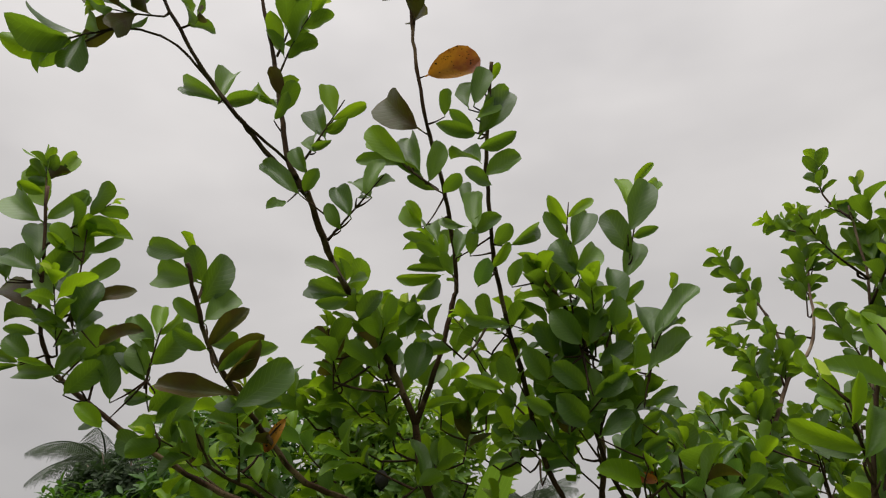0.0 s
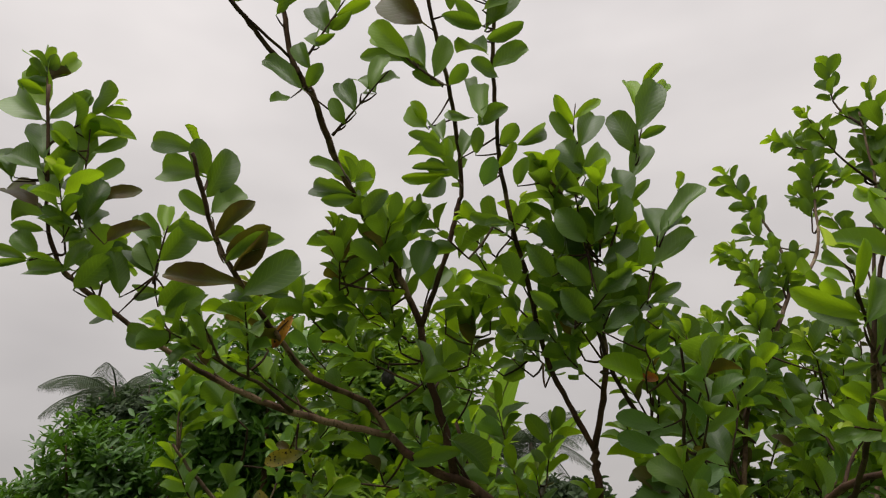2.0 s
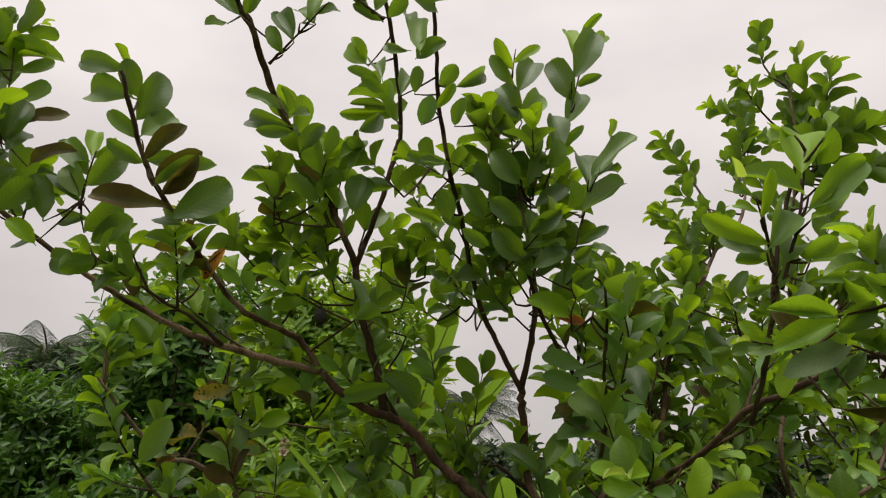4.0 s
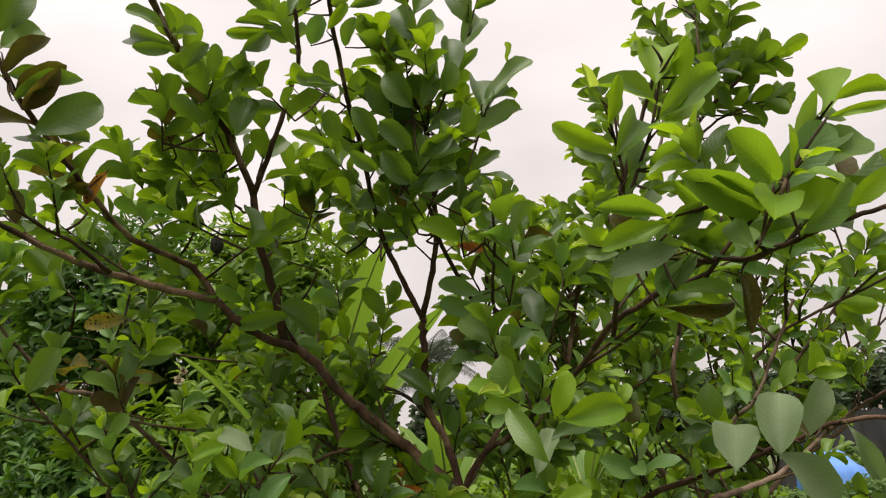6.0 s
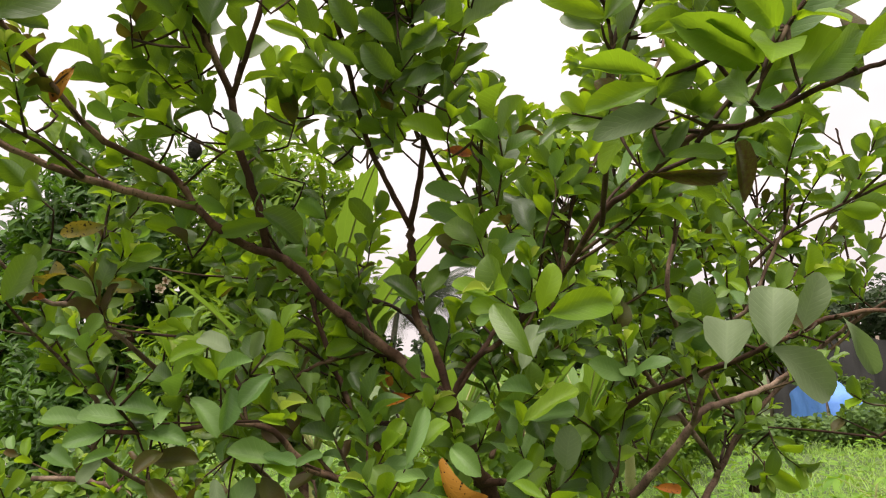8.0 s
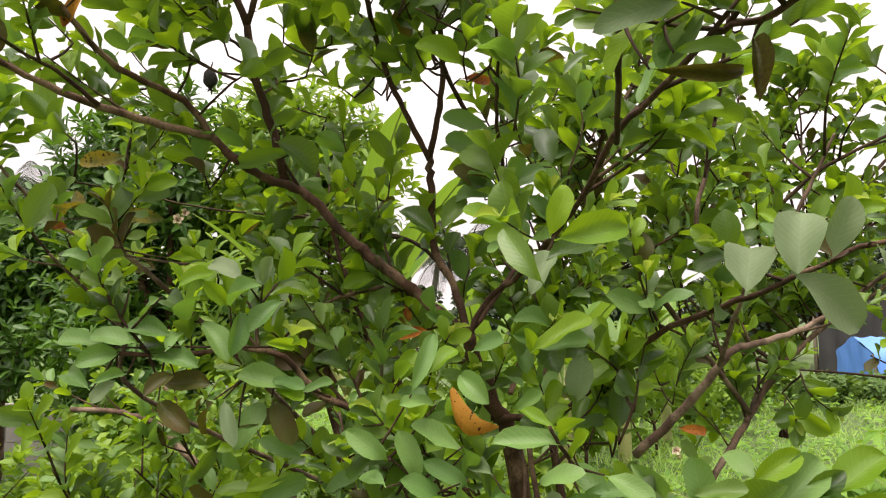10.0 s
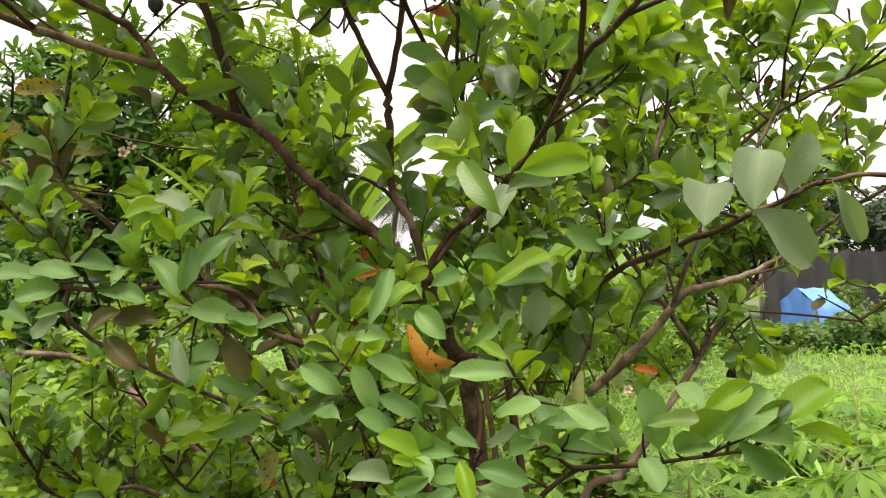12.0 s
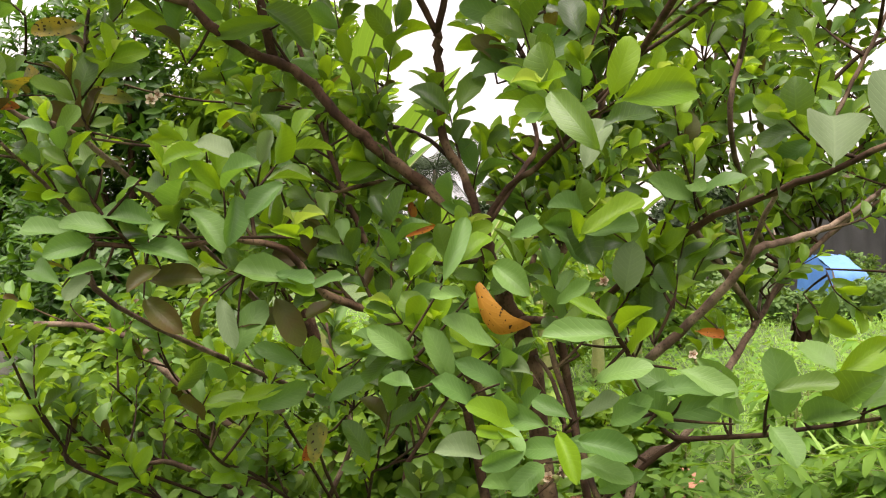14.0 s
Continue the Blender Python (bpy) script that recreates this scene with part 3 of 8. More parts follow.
# the limb that reaches towards the viewer
guava.limb(0.0085, 0.0028, (0.481, 1.975, 1.502), (0.535, 1.970, 1.593), (0.597, 1.900, 1.640), (0.650, 1.750, 1.713), (0.664, 1.500, 1.775), (0.663, 1.300, 1.835), (0.684, 1.150, 1.861), (0.696, 1.000, 1.884), (0.716, 0.920, 1.869), (0.749, 0.860, 1.879), (0.798, 0.820, 1.897), (0.849, 0.790, 1.907), infill=0.4)
guava.limb(0.0050, 0.0030, (0.656, 1.270, 1.815), (0.619, 1.130, 1.888), (0.598, 1.050, 1.950), (0.596, 1.020, 2.011), (0.642, 1.050, 2.105), (0.674, 1.040, 2.198))
guava.limb(0.0060, 0.0030, (0.553, 1.850, 1.772), (0.550, 1.750, 1.873), (0.522, 1.650, 1.977), (0.523, 1.600, 2.058), (0.516, 1.570, 2.141))
# limbs to the right and back
guava.limb(0.0100, 0.0040, (0.539, 2.020, 1.292), (0.698, 1.970, 1.299), (0.783, 1.850, 1.395), (0.857, 1.700, 1.493), (0.918, 1.600, 1.537), (1.001, 1.500, 1.579), (1.057, 1.400, 1.619), (1.108, 1.330, 1.651), (1.189, 1.250, 1.656), infill=0.15)
guava.limb(0.0090, 0.0030, (0.604, 2.100, 1.342), (0.670, 2.200, 1.460), (0.776, 2.300, 1.574), (0.909, 2.400, 1.656), (1.193, 2.800, 1.726), (1.536, 3.200, 1.823), (1.899, 3.400, 1.856), infill=0.8)
guava.limb(0.0080, 0.0030, (0.730, 2.250, 1.523), (0.832, 2.350, 1.601), (1.033, 2.500, 1.700), (1.251, 2.600, 1.797), (1.511, 2.700, 1.903), (1.771, 2.800, 2.030), infill=0.8)
guava.limb(0.0130, 0.0060, (0.950, 2.350, 0.000), (0.743, 2.300, 1.271), (0.782, 2.300, 1.472), (0.861, 2.350, 1.714), (0.910, 2.350, 1.871), (0.960, 2.350, 2.083), (1.003, 2.300, 2.243), infill=0.7)
guava.limb(0.0090, 0.0040, (0.499, 2.000, 1.523), (0.595, 2.100, 1.629), (0.677, 2.200, 1.748), (0.639, 2.250, 1.919), (0.626, 2.250, 2.051), (0.637, 2.200, 2.166), infill=0.35)
# low limbs to the left
guava.limb(0.0120, 0.0040, (0.512, 2.080, 1.050), (0.438, 1.950, 1.180), (0.305, 1.850, 1.281), (0.233, 1.800, 1.340), (0.132, 1.750, 1.390), (0.062, 1.700, 1.476), (-0.020, 1.680, 1.495), (-0.110, 1.660, 1.488), (-0.238, 1.600, 1.495), infill=0.5)
guava.limb(0.0080, 0.0040, (0.406, 2.030, 1.576), (0.369, 2.100, 1.605), (0.272, 2.150, 1.634), (0.205, 2.150, 1.626), (0.131, 2.150, 1.605), (0.050, 2.150, 1.557), (-0.016, 2.150, 1.492), infill=0.8)
guava.limb(0.0070, 0.0030, (0.499, 2.020, 1.437), (0.430, 2.200, 1.426), (0.337, 2.300, 1.433), (0.236, 2.400, 1.424), (0.080, 2.450, 1.410), (-0.062, 2.400, 1.374), infill=0.8)
guava.limb(0.0060, 0.0025, (0.444, 2.050, 1.657), (0.374, 2.200, 1.757), (0.246, 2.350, 1.823), (0.021, 2.450, 1.882), (-0.289, 2.500, 1.921), (-0.495, 2.400, 1.959), (-0.631, 2.300, 1.975), infill=0.35)
guava.limb(0.0160, 0.0060, (0.660, 2.330, 0.000), (0.497, 2.360, 0.968), (0.467, 2.370, 1.104), (0.369, 2.400, 1.257), (0.277, 2.430, 1.396), (0.209, 2.470, 1.520), (0.133, 2.500, 1.735), (0.084, 2.500, 1.913), (0.036, 2.500, 2.109), infill=0.6)
guava.limb(0.0080, 0.0030, (0.500, 2.150, 0.550), (0.295, 2.100, 0.866), (0.357, 2.120, 1.019), (0.420, 2.150, 1.099), infill=0.5)
guava.limb(0.0070, 0.0030, (0.612, 1.900, 1.249), (0.569, 1.500, 1.069), (0.580, 1.450, 1.075), (0.645, 1.420, 1.139), (0.689, 1.400, 1.166), (0.775, 1.336, 1.186), (0.917, 1.270, 1.217))
guava.limb(0.0050, 0.0030, (0.614, 2.040, 1.200), (0.583, 1.800, 1.200), (0.522, 1.500, 1.185), (0.506, 1.460, 1.156), (0.505, 1.446, 1.122))
guava.limb(0.0050, 0.0030, (0.689, 1.400, 1.164), (0.650, 1.400, 1.182), (0.607, 1.360, 1.269), (0.562, 1.340, 1.329), (0.542, 1.330, 1.367))
# second tree, to the right
guava_b.limb(0.0150, 0.0060, (0.860, 2.460, 0.000), (1.033, 2.500, 0.727), (1.203, 2.520, 0.832), (1.471, 2.600, 1.125), (1.518, 2.600, 1.193), (1.629, 2.580, 1.351), (1.789, 2.570, 1.488), (1.852, 2.450, 1.592), (1.928, 2.350, 1.688), (1.986, 2.200, 1.760), infill=0.5)
guava_b.limb(0.0145, 0.0065, (1.005, 2.300, 1.128), (1.117, 2.200, 1.268), (1.187, 2.100, 1.395), (1.225, 2.090, 1.440), (1.359, 2.150, 1.460), (1.531, 2.200, 1.507), (1.811, 2.420, 1.585), infill=0.12)
guava_b.limb(0.0080, 0.0040, (1.187, 2.100, 1.395), (1.176, 1.950, 1.553), (1.188, 1.850, 1.660), (1.221, 1.800, 1.708), (1.297, 1.800, 1.830), (1.374, 1.800, 1.968), infill=0.45)
guava_b.limb(0.0100, 0.0050, (1.518, 2.600, 1.193), (0.928, 2.450, 1.969), (0.997, 2.400, 2.128), (1.162, 2.450, 2.390), (1.274, 2.500, 2.559), (1.416, 2.550, 2.699), (1.523, 2.650, 3.017), (1.593, 2.700, 3.248), infill=0.45)
guava_b.limb(0.0070, 0.0030, (1.274, 2.500, 2.559), (1.353, 2.700, 2.798), (1.348, 2.850, 3.030), (1.323, 2.930, 3.189))
guava_b.limb(0.0080, 0.0030, (1.450, 2.450, 1.450), (1.105, 2.000, 1.733), (1.162, 2.000, 1.997), (1.189, 1.950, 2.235), (1.206, 1.900, 2.462), (1.239, 1.870, 2.658), (1.243, 1.860, 2.892), infill=0.3)
guava_b.limb(0.0050, 0.0025, (1.220, 1.900, 2.516), (1.324, 1.830, 2.622), (1.481, 1.800, 2.712))
guava_b.limb(0.0050, 0.0025, (1.208, 1.900, 2.462), (1.304, 1.880, 2.536), (1.472, 1.850, 2.590))
guava_b.limb(0.0080, 0.0030, (1.518, 2.600, 1.193), (1.193, 2.600, 1.676), (1.383, 2.800, 1.857), (1.570, 3.000, 2.096), (1.719, 3.100, 2.296), infill=0.9)
guava_b.limb(0.0080, 0.0030, (1.629, 2.580, 1.351), (1.733, 2.700, 1.405), (1.826, 2.750, 1.705), (1.893, 2.800, 1.985), (1.905, 2.800, 2.275), (1.907, 2.800, 2.399), infill=1)
guava_b.limb(0.0070, 0.0030, (1.700, 2.500, 1.735), (1.941, 2.500, 1.982), (2.087, 2.500, 2.156), (2.074, 2.500, 2.382), (2.067, 2.500, 2.416), infill=0.25)
guava_b.limb(0.0070, 0.0030, (1.749, 2.600, 1.636), (1.988, 2.600, 1.821), (2.262, 2.600, 1.994), (2.468, 2.600, 2.178), infill=0.55)
guava_b.limb(0.0060, 0.0030, (1.232, 1.900, 1.767), (1.350, 1.850, 1.882), (1.477, 1.800, 1.949), (1.618, 1.750, 2.014), (1.723, 1.700, 2.079), infill=0.3)
guava_b.limb(0.0070, 0.0030, (1.629, 2.580, 1.351), (1.211, 2.800, 1.566), (1.127, 2.850, 2.014), (1.103, 2.900, 2.278), infill=0.31)
guava_b.limb(0.0070, 0.0030, (1.629, 2.580, 1.351), (1.433, 2.900, 1.633), (1.371, 2.950, 2.115), (1.373, 3.000, 2.405), infill=0.31)
guava_b.limb(0.0070, 0.0030, (1.629, 2.580, 1.351), (1.647, 3.000, 1.682), (1.561, 3.000, 2.151), (1.544, 3.000, 2.408), infill=0.31)
guava_b.limb(0.0070, 0.0030, (1.629, 2.580, 1.351), (1.773, 3.000, 1.728), (1.736, 3.000, 2.200), (1.768, 3.000, 2.461), infill=0.31)
guava_b.limb(0.0070, 0.0030, (1.789, 2.570, 1.488), (1.940, 2.900, 1.740), (1.879, 2.900, 2.165), (1.886, 2.900, 2.384), infill=0.31)
guava_b.limb(0.0070, 0.0030, (1.789, 2.570, 1.488), (2.023, 2.800, 1.708), (2.023, 2.800, 2.109), (2.089, 2.800, 2.312), infill=0.31)
guava_b.limb(0.0070, 0.0030, (1.789, 2.570, 1.488), (2.115, 2.600, 1.689), (2.115, 2.600, 2.043), (2.178, 2.600, 2.211), infill=0.31)
guava_b.limb(0.0070, 0.0030, (1.518, 2.600, 1.193), (1.566, 3.000, 1.404), (1.389, 3.050, 1.818), (1.277, 3.100, 2.028), infill=0.31)
guava_b.limb(0.0070, 0.0030, (1.518, 2.600, 1.193), (1.762, 3.000, 1.352), (1.622, 3.100, 1.835), (1.544, 3.200, 2.122), infill=0.31)
guava_b.limb(0.0070, 0.0030, (1.518, 2.600, 1.193), (1.837, 2.700, 1.552), (1.668, 2.700, 1.935), (1.561, 2.700, 2.124), infill=0.31)
# third tree, low and behind to the left
guava_c.limb(0.0220, 0.0100, (0.250, 3.200, 0.000), (-0.016, 3.200, 0.536), (-0.148, 3.200, 0.652), (-0.385, 3.200, 0.870), (-0.534, 3.200, 1.006), (-0.660, 3.200, 1.142), (-0.806, 3.200, 1.203), (-1.013, 3.200, 1.226), infill=0.7)
guava_c.limb(0.0140, 0.0060, (-0.061, 3.200, 0.521), (-0.180, 3.250, 0.536), (-0.302, 3.250, 0.613), (-0.388, 3.300, 0.743), (-0.452, 3.300, 0.957), (-0.529, 3.350, 1.187), infill=0.6)
guava_c.limb(0.0120, 0.0050, (0.060, 3.100, 0.524), (0.152, 3.100, 0.741), (0.112, 3.100, 0.967), (0.072, 3.100, 1.192), infill=0.6)
guava_c.limb(0.0120, 0.0050, (-0.385, 3.200, 0.870), (-0.509, 2.900, 0.873), (-0.640, 2.700, 0.876), (-0.749, 2.600, 0.874), infill=0.35)
guava_c.limb(0.0120, 0.0050, (0.200, 3.100, 0.300), (-0.342, 2.700, 0.783), (-0.467, 2.650, 0.833), (-0.601, 2.600, 0.901), infill=0.5)
guava_c.limb(0.0100, 0.0040, (0.100, 3.000, 1.000), (-0.419, 2.300, 1.708), (-0.603, 2.200, 1.818), (-0.702, 2.150, 1.923), (-0.770, 2.100, 2.024), infill=0.3)
guava_c.limb(0.0100, 0.0040, (0.100, 3.000, 0.900), (-0.490, 2.500, 1.327), (-0.517, 2.400, 1.532), (-0.595, 2.300, 1.664), (-0.648, 2.200, 1.754), infill=0.45)
guava_c.limb(0.0070, 0.0030, (0.200, 3.150, 0.250), (-0.340, 3.000, 0.797), (-0.502, 2.850, 0.925), (-0.585, 2.700, 1.075), infill=0.28)
guava_c.limb(0.0070, 0.0030, (0.200, 3.150, 0.250), (-0.238, 3.000, 0.833), (-0.391, 2.900, 0.988), (-0.474, 2.800, 1.167), infill=0.28)
guava_c.limb(0.0070, 0.0030, (0.200, 3.150, 0.250), (-0.093, 3.000, 0.867), (-0.155, 2.950, 0.987), (-0.153, 2.900, 1.140), infill=0.28)
guava_c.limb(0.0070, 0.0030, (0.200, 3.150, 0.250), (-0.449, 2.700, 0.771), (-0.566, 2.550, 0.895), (-0.613, 2.400, 1.036), infill=0.28)
guava_c.limb(0.0070, 0.0030, (0.200, 3.150, 0.250), (0.041, 2.900, 0.759), (0.102, 2.800, 0.864), (0.217, 2.700, 0.998), infill=0.28)
guava_c.limb(0.0070, 0.0030, (0.200, 3.150, 0.250), (-0.516, 2.500, 0.821), (-0.621, 2.400, 0.980), (-0.669, 2.300, 1.154), infill=0.28)
guava_c.limb(0.0070, 0.0030, (0.200, 3.150, 0.250), (-0.089, 2.500, 0.793), (-0.186, 2.350, 0.904), (-0.221, 2.200, 1.032), infill=0.28)
guava_c.limb(0.0070, 0.0030, (0.200, 3.150, 0.250), (0.215, 2.600, 0.741), (0.265, 2.500, 0.814), (0.362, 2.400, 0.915), infill=0.28)
# leafy shoots against the sky
guava.limb(0.0034, 0.0016, (-0.872, 1.600, 2.499), (-0.868, 1.600, 2.603), (-0.874, 1.600, 2.745))
guava.limb(0.0034, 0.0016, (-0.668, 1.600, 2.331), (-0.659, 1.600, 2.420), (-0.649, 1.600, 2.476))
guava.limb(0.0034, 0.0016, (-0.238, 1.440, 2.617), (-0.190, 1.440, 2.681), (-0.112, 1.440, 2.784))
guava.limb(0.0034, 0.0016, (-0.314, 1.440, 2.808), (-0.261, 1.440, 2.910), (-0.211, 1.440, 3.006))
guava.limb(0.0034, 0.0016, (0.015, 1.420, 2.728), (-0.058, 1.420, 2.792), (-0.123, 1.420, 2.873))
guava.limb(0.0034, 0.0016, (0.353, 1.640, 2.367), (0.339, 1.640, 2.483), (0.336, 1.640, 2.652), (0.360, 1.640, 2.808))
guava.limb(0.0034, 0.0016, (0.403, 1.640, 2.394), (0.454, 1.640, 2.524), (0.513, 1.640, 2.694), (0.564, 1.640, 2.895))
guava.limb(0.0034, 0.0016, (0.496, 1.640, 2.320), (0.531, 1.640, 2.417), (0.602, 1.640, 2.533))
guava.limb(0.0034, 0.0016, (0.590, 1.020, 1.901), (0.596, 1.020, 2.005), (0.594, 1.020, 2.124))
guava.limb(0.0034, 0.0016, (0.603, 1.020, 1.987), (0.650, 1.020, 2.097), (0.682, 1.020, 2.214))
guava.limb(0.0034, 0.0016, (0.642, 0.900, 1.840), (0.731, 0.900, 1.940), (0.875, 0.900, 2.097))
guava.limb(0.0034, 0.0016, (0.087, 1.640, 1.497), (-0.051, 1.640, 1.500), (-0.155, 1.640, 1.503), (-0.298, 1.640, 1.506))
guava.limb(0.0034, 0.0016, (0.167, 1.640, 1.395), (0.097, 1.640, 1.419), (0.001, 1.640, 1.439))
guava.limb(0.0034, 0.0016, (0.644, 1.360, 1.197), (0.607, 1.360, 1.264), (0.571, 1.360, 1.349))
guava.limb(0.0034, 0.0016, (0.361, 1.500, 1.207), (0.312, 1.500, 1.270), (0.263, 1.500, 1.313))
guava_b.limb(0.0034, 0.0016, (1.284, 1.870, 2.682), (1.395, 1.870, 2.696), (1.550, 1.870, 2.732))
guava_b.limb(0.0034, 0.0016, (1.229, 1.870, 2.533), (1.336, 1.870, 2.537), (1.509, 1.870, 2.598))
guava.shoot((-0.129, 1.900, 2.404), (-0.248, 1.750, 2.677), 6, 0.095)
guava.shoot((-0.114, 1.920, 2.425), (-0.078, 1.850, 2.596), 3, 0.090)
guava.shoot((-0.054, 1.950, 2.352), (-0.034, 1.900, 2.513), 2, 0.100)
guava.shoot((-0.267, 1.800, 2.367), (-0.280, 1.750, 2.518), 3, 0.080)
guava.shoot((-0.209, 1.950, 2.326), (-0.281, 1.900, 2.393), 3, 0.090)
guava.shoot((-0.366, 1.460, 2.952), (-0.368, 1.440, 3.041), 2, 0.080)
guava.shoot((-0.707, 1.230, 3.058), (-0.809, 1.180, 2.971), 4, 0.097)
guava.shoot((-0.617, 1.270, 3.130), (-0.712, 1.200, 3.091), 4, 0.103, "b")
guava.shoot((-0.577, 1.280, 3.103), (-0.529, 1.250, 3.108), 2, 0.080)
guava.shoot((-0.619, 1.260, 3.173), (-0.664, 1.200, 3.183), 4, 0.103)
guava.shoot((-0.384, 1.420, 3.133), (-0.354, 1.400, 3.284), 3, 0.097)
guava.shoot((-0.376, 1.430, 3.087), (-0.287, 1.400, 3.282), 3, 0.097)
guava.shoot((-0.036, 1.340, 3.106), (-0.044, 1.300, 3.307), 3, 0.131, "b")
guava.shoot((0.200, 1.800, 2.489), (0.088, 1.750, 2.538), 3, 0.097)
guava.shoot((0.192, 1.850, 2.427), (0.046, 1.850, 2.576), 2, 0.050)
guava.shoot((0.311, 1.700, 2.543), (0.256, 1.620, 2.604), 3, 0.091)
guava.shoot((0.419, 1.780, 2.415), (0.323, 1.700, 2.452), 3, 0.103)
guava.shoot((0.416, 1.800, 2.361), (0.494, 1.750, 2.478), 4, 0.090)
guava.shoot((0.431, 1.850, 2.284), (0.318, 1.750, 2.336), 4, 0.090)
guava.shoot((0.435, 1.850, 2.255), (0.545, 1.800, 2.342), 4, 0.090)
guava.shoot((0.237, 1.900, 2.362), (0.193, 1.850, 2.442), 2, 0.100)
guava.shoot((0.250, 1.900, 2.331), (0.328, 1.850, 2.423), 3, 0.090)
guava.shoot((0.283, 2.000, 2.228), (0.185, 1.900, 2.273), 3, 0.080)
guava.shoot((0.389, 1.760, 2.439), (0.250, 1.680, 2.462), 4, 0.103)
guava.shoot((0.403, 1.780, 2.400), (0.452, 1.700, 2.570), 4, 0.090)
guava.shoot((0.289, 1.750, 2.470), (0.320, 1.680, 2.597), 4, 0.103)
guava.shoot((0.557, 1.650, 1.925), (0.523, 1.550, 2.162), 6, 0.090)
guava.shoot((0.516, 1.700, 2.089), (0.545, 1.650, 2.188), 2, 0.100)
guava.shoot((0.597, 1.750, 2.044), (0.648, 1.700, 2.160), 3, 0.080)
guava.shoot((0.468, 1.700, 2.065), (0.472, 1.600, 2.148), 2, 0.100)
guava.leaf((-1.019, 1.600, 2.938), (-1.097, 1.655, 3.043), 0.45, "y", (0.25, -0.97, -0.07))
guava.leaf((-0.999, 1.612, 2.909), (-0.968, 1.658, 3.013), 0.43, "y", (0.51, -0.74, -0.44))
guava.leaf((-0.984, 1.595, 2.802), (-1.051, 1.623, 2.970), 0.61, "y", (0.08, -0.63, -0.77))
guava.leaf((-0.993, 1.586, 2.845), (-1.041, 1.538, 2.851), 0.49, "y", (0.59, -0.63, -0.51))
guava.leaf((-0.975, 1.582, 2.758), (-1.102, 1.564, 2.854), 0.49, "n", (0.42, -0.68, -0.60))
guava.leaf((-0.975, 1.582, 2.764), (-0.880, 1.600, 2.840), 0.47, "n", (0.08, -1.00, -0.05))
guava.leaf((-0.959, 1.578, 2.645), (-1.007, 1.585, 2.799), 0.53, "n", (0.38, -0.87, -0.31))
guava.leaf((-0.887, 1.630, 2.720), (-0.862, 1.570, 2.773), 0.59, "y", (0.52, -0.84, -0.15))
guava.leaf((-0.890, 1.628, 2.734), (-0.769, 1.588, 2.738), 0.36, "y", (0.25, -0.87, 0.43))
guava.leaf((-0.866, 1.599, 2.675), (-0.781, 1.630, 2.735), 0.34, "n", (0.29, -0.83, -0.48))
guava.leaf((-0.883, 1.625, 2.648), (-0.891, 1.608, 2.773), 0.54, "n", (0.64, -0.69, -0.34))
guava.leaf((-0.884, 1.579, 2.670), (-0.930, 1.548, 2.740), 0.59, "y", (0.56, -0.81, -0.19))
guava.leaf((-0.902, 1.584, 2.677), (-0.924, 1.528, 2.698), 0.39, "y", (0.52, -0.64, -0.57))
guava.leaf((-1.045, 1.604, 2.608), (-1.136, 1.616, 2.729), 0.47, "n", (0.71, -0.69, -0.16))
guava.leaf((-1.032, 1.589, 2.610), (-1.102, 1.598, 2.719), 0.43, "n", (0.65, -0.76, 0.02))
guava.leaf((-0.965, 1.585, 2.624), (-1.062, 1.572, 2.694), 0.59, "n", (0.78, -0.51, -0.38))
guava.leaf((-0.967, 1.597, 2.620), (-0.881, 1.560, 2.681), 0.52, "n", (0.77, -0.61, -0.19))
guava.leaf((-0.880, 1.590, 2.589), (-0.932, 1.623, 2.707), 0.48, "n", (0.54, -0.68, -0.49))
guava.leaf((-0.867, 1.607, 2.600), (-0.791, 1.637, 2.675), 0.44, "n", (0.57, -0.76, -0.33))
guava.leaf((-0.968, 1.610, 2.540), (-1.118, 1.639, 2.667), 0.50, "b", (0.66, -0.68, -0.32))
guava.leaf((-0.928, 1.593, 2.542), (-0.964, 1.594, 2.688), 0.49, "n", (0.48, -0.77, -0.42))
guava.leaf((-0.865, 1.610, 2.554), (-0.956, 1.626, 2.654), 0.47, "n", (0.50, -0.79, -0.34))
guava.leaf((-0.862, 1.624, 2.556), (-0.743, 1.604, 2.588), 0.38, "b", (0.52, -0.85, 0.07))
guava.leaf((-0.852, 1.595, 2.484), (-0.813, 1.576, 2.604), 0.49, "n", (0.39, -0.89, 0.21))
guava.leaf((-0.840, 1.575, 2.459), (-0.812, 1.621, 2.554), 0.45, "n", (0.39, -0.92, -0.08))
guava.leaf((-0.850, 1.582, 2.472), (-0.926, 1.548, 2.512), 0.34, "n", (0.41, -0.78, -0.47))
guava.leaf((-0.935, 1.596, 2.495), (-1.047, 1.629, 2.565), 0.30, "n", (0.86, -0.51, 0.02))
guava.leaf((-0.944, 1.607, 2.474), (-0.996, 1.557, 2.474), 0.39, "n", (0.77, -0.63, -0.10))
guava.leaf((-0.942, 1.596, 2.409), (-0.989, 1.554, 2.454), 0.64, "n", (0.24, -0.96, -0.14))
guava.leaf((-0.880, 1.572, 2.428), (-0.854, 1.630, 2.490), 0.35, "n", (0.69, -0.72, -0.13))
guava.leaf((-0.978, 1.621, 2.408), (-1.057, 1.584, 2.431), 0.39, "n", (0.73, -0.65, -0.19))
guava.leaf((-0.957, 1.587, 2.392), (-1.017, 1.540, 2.369), 0.24, "n", (0.69, -0.72, 0.02))
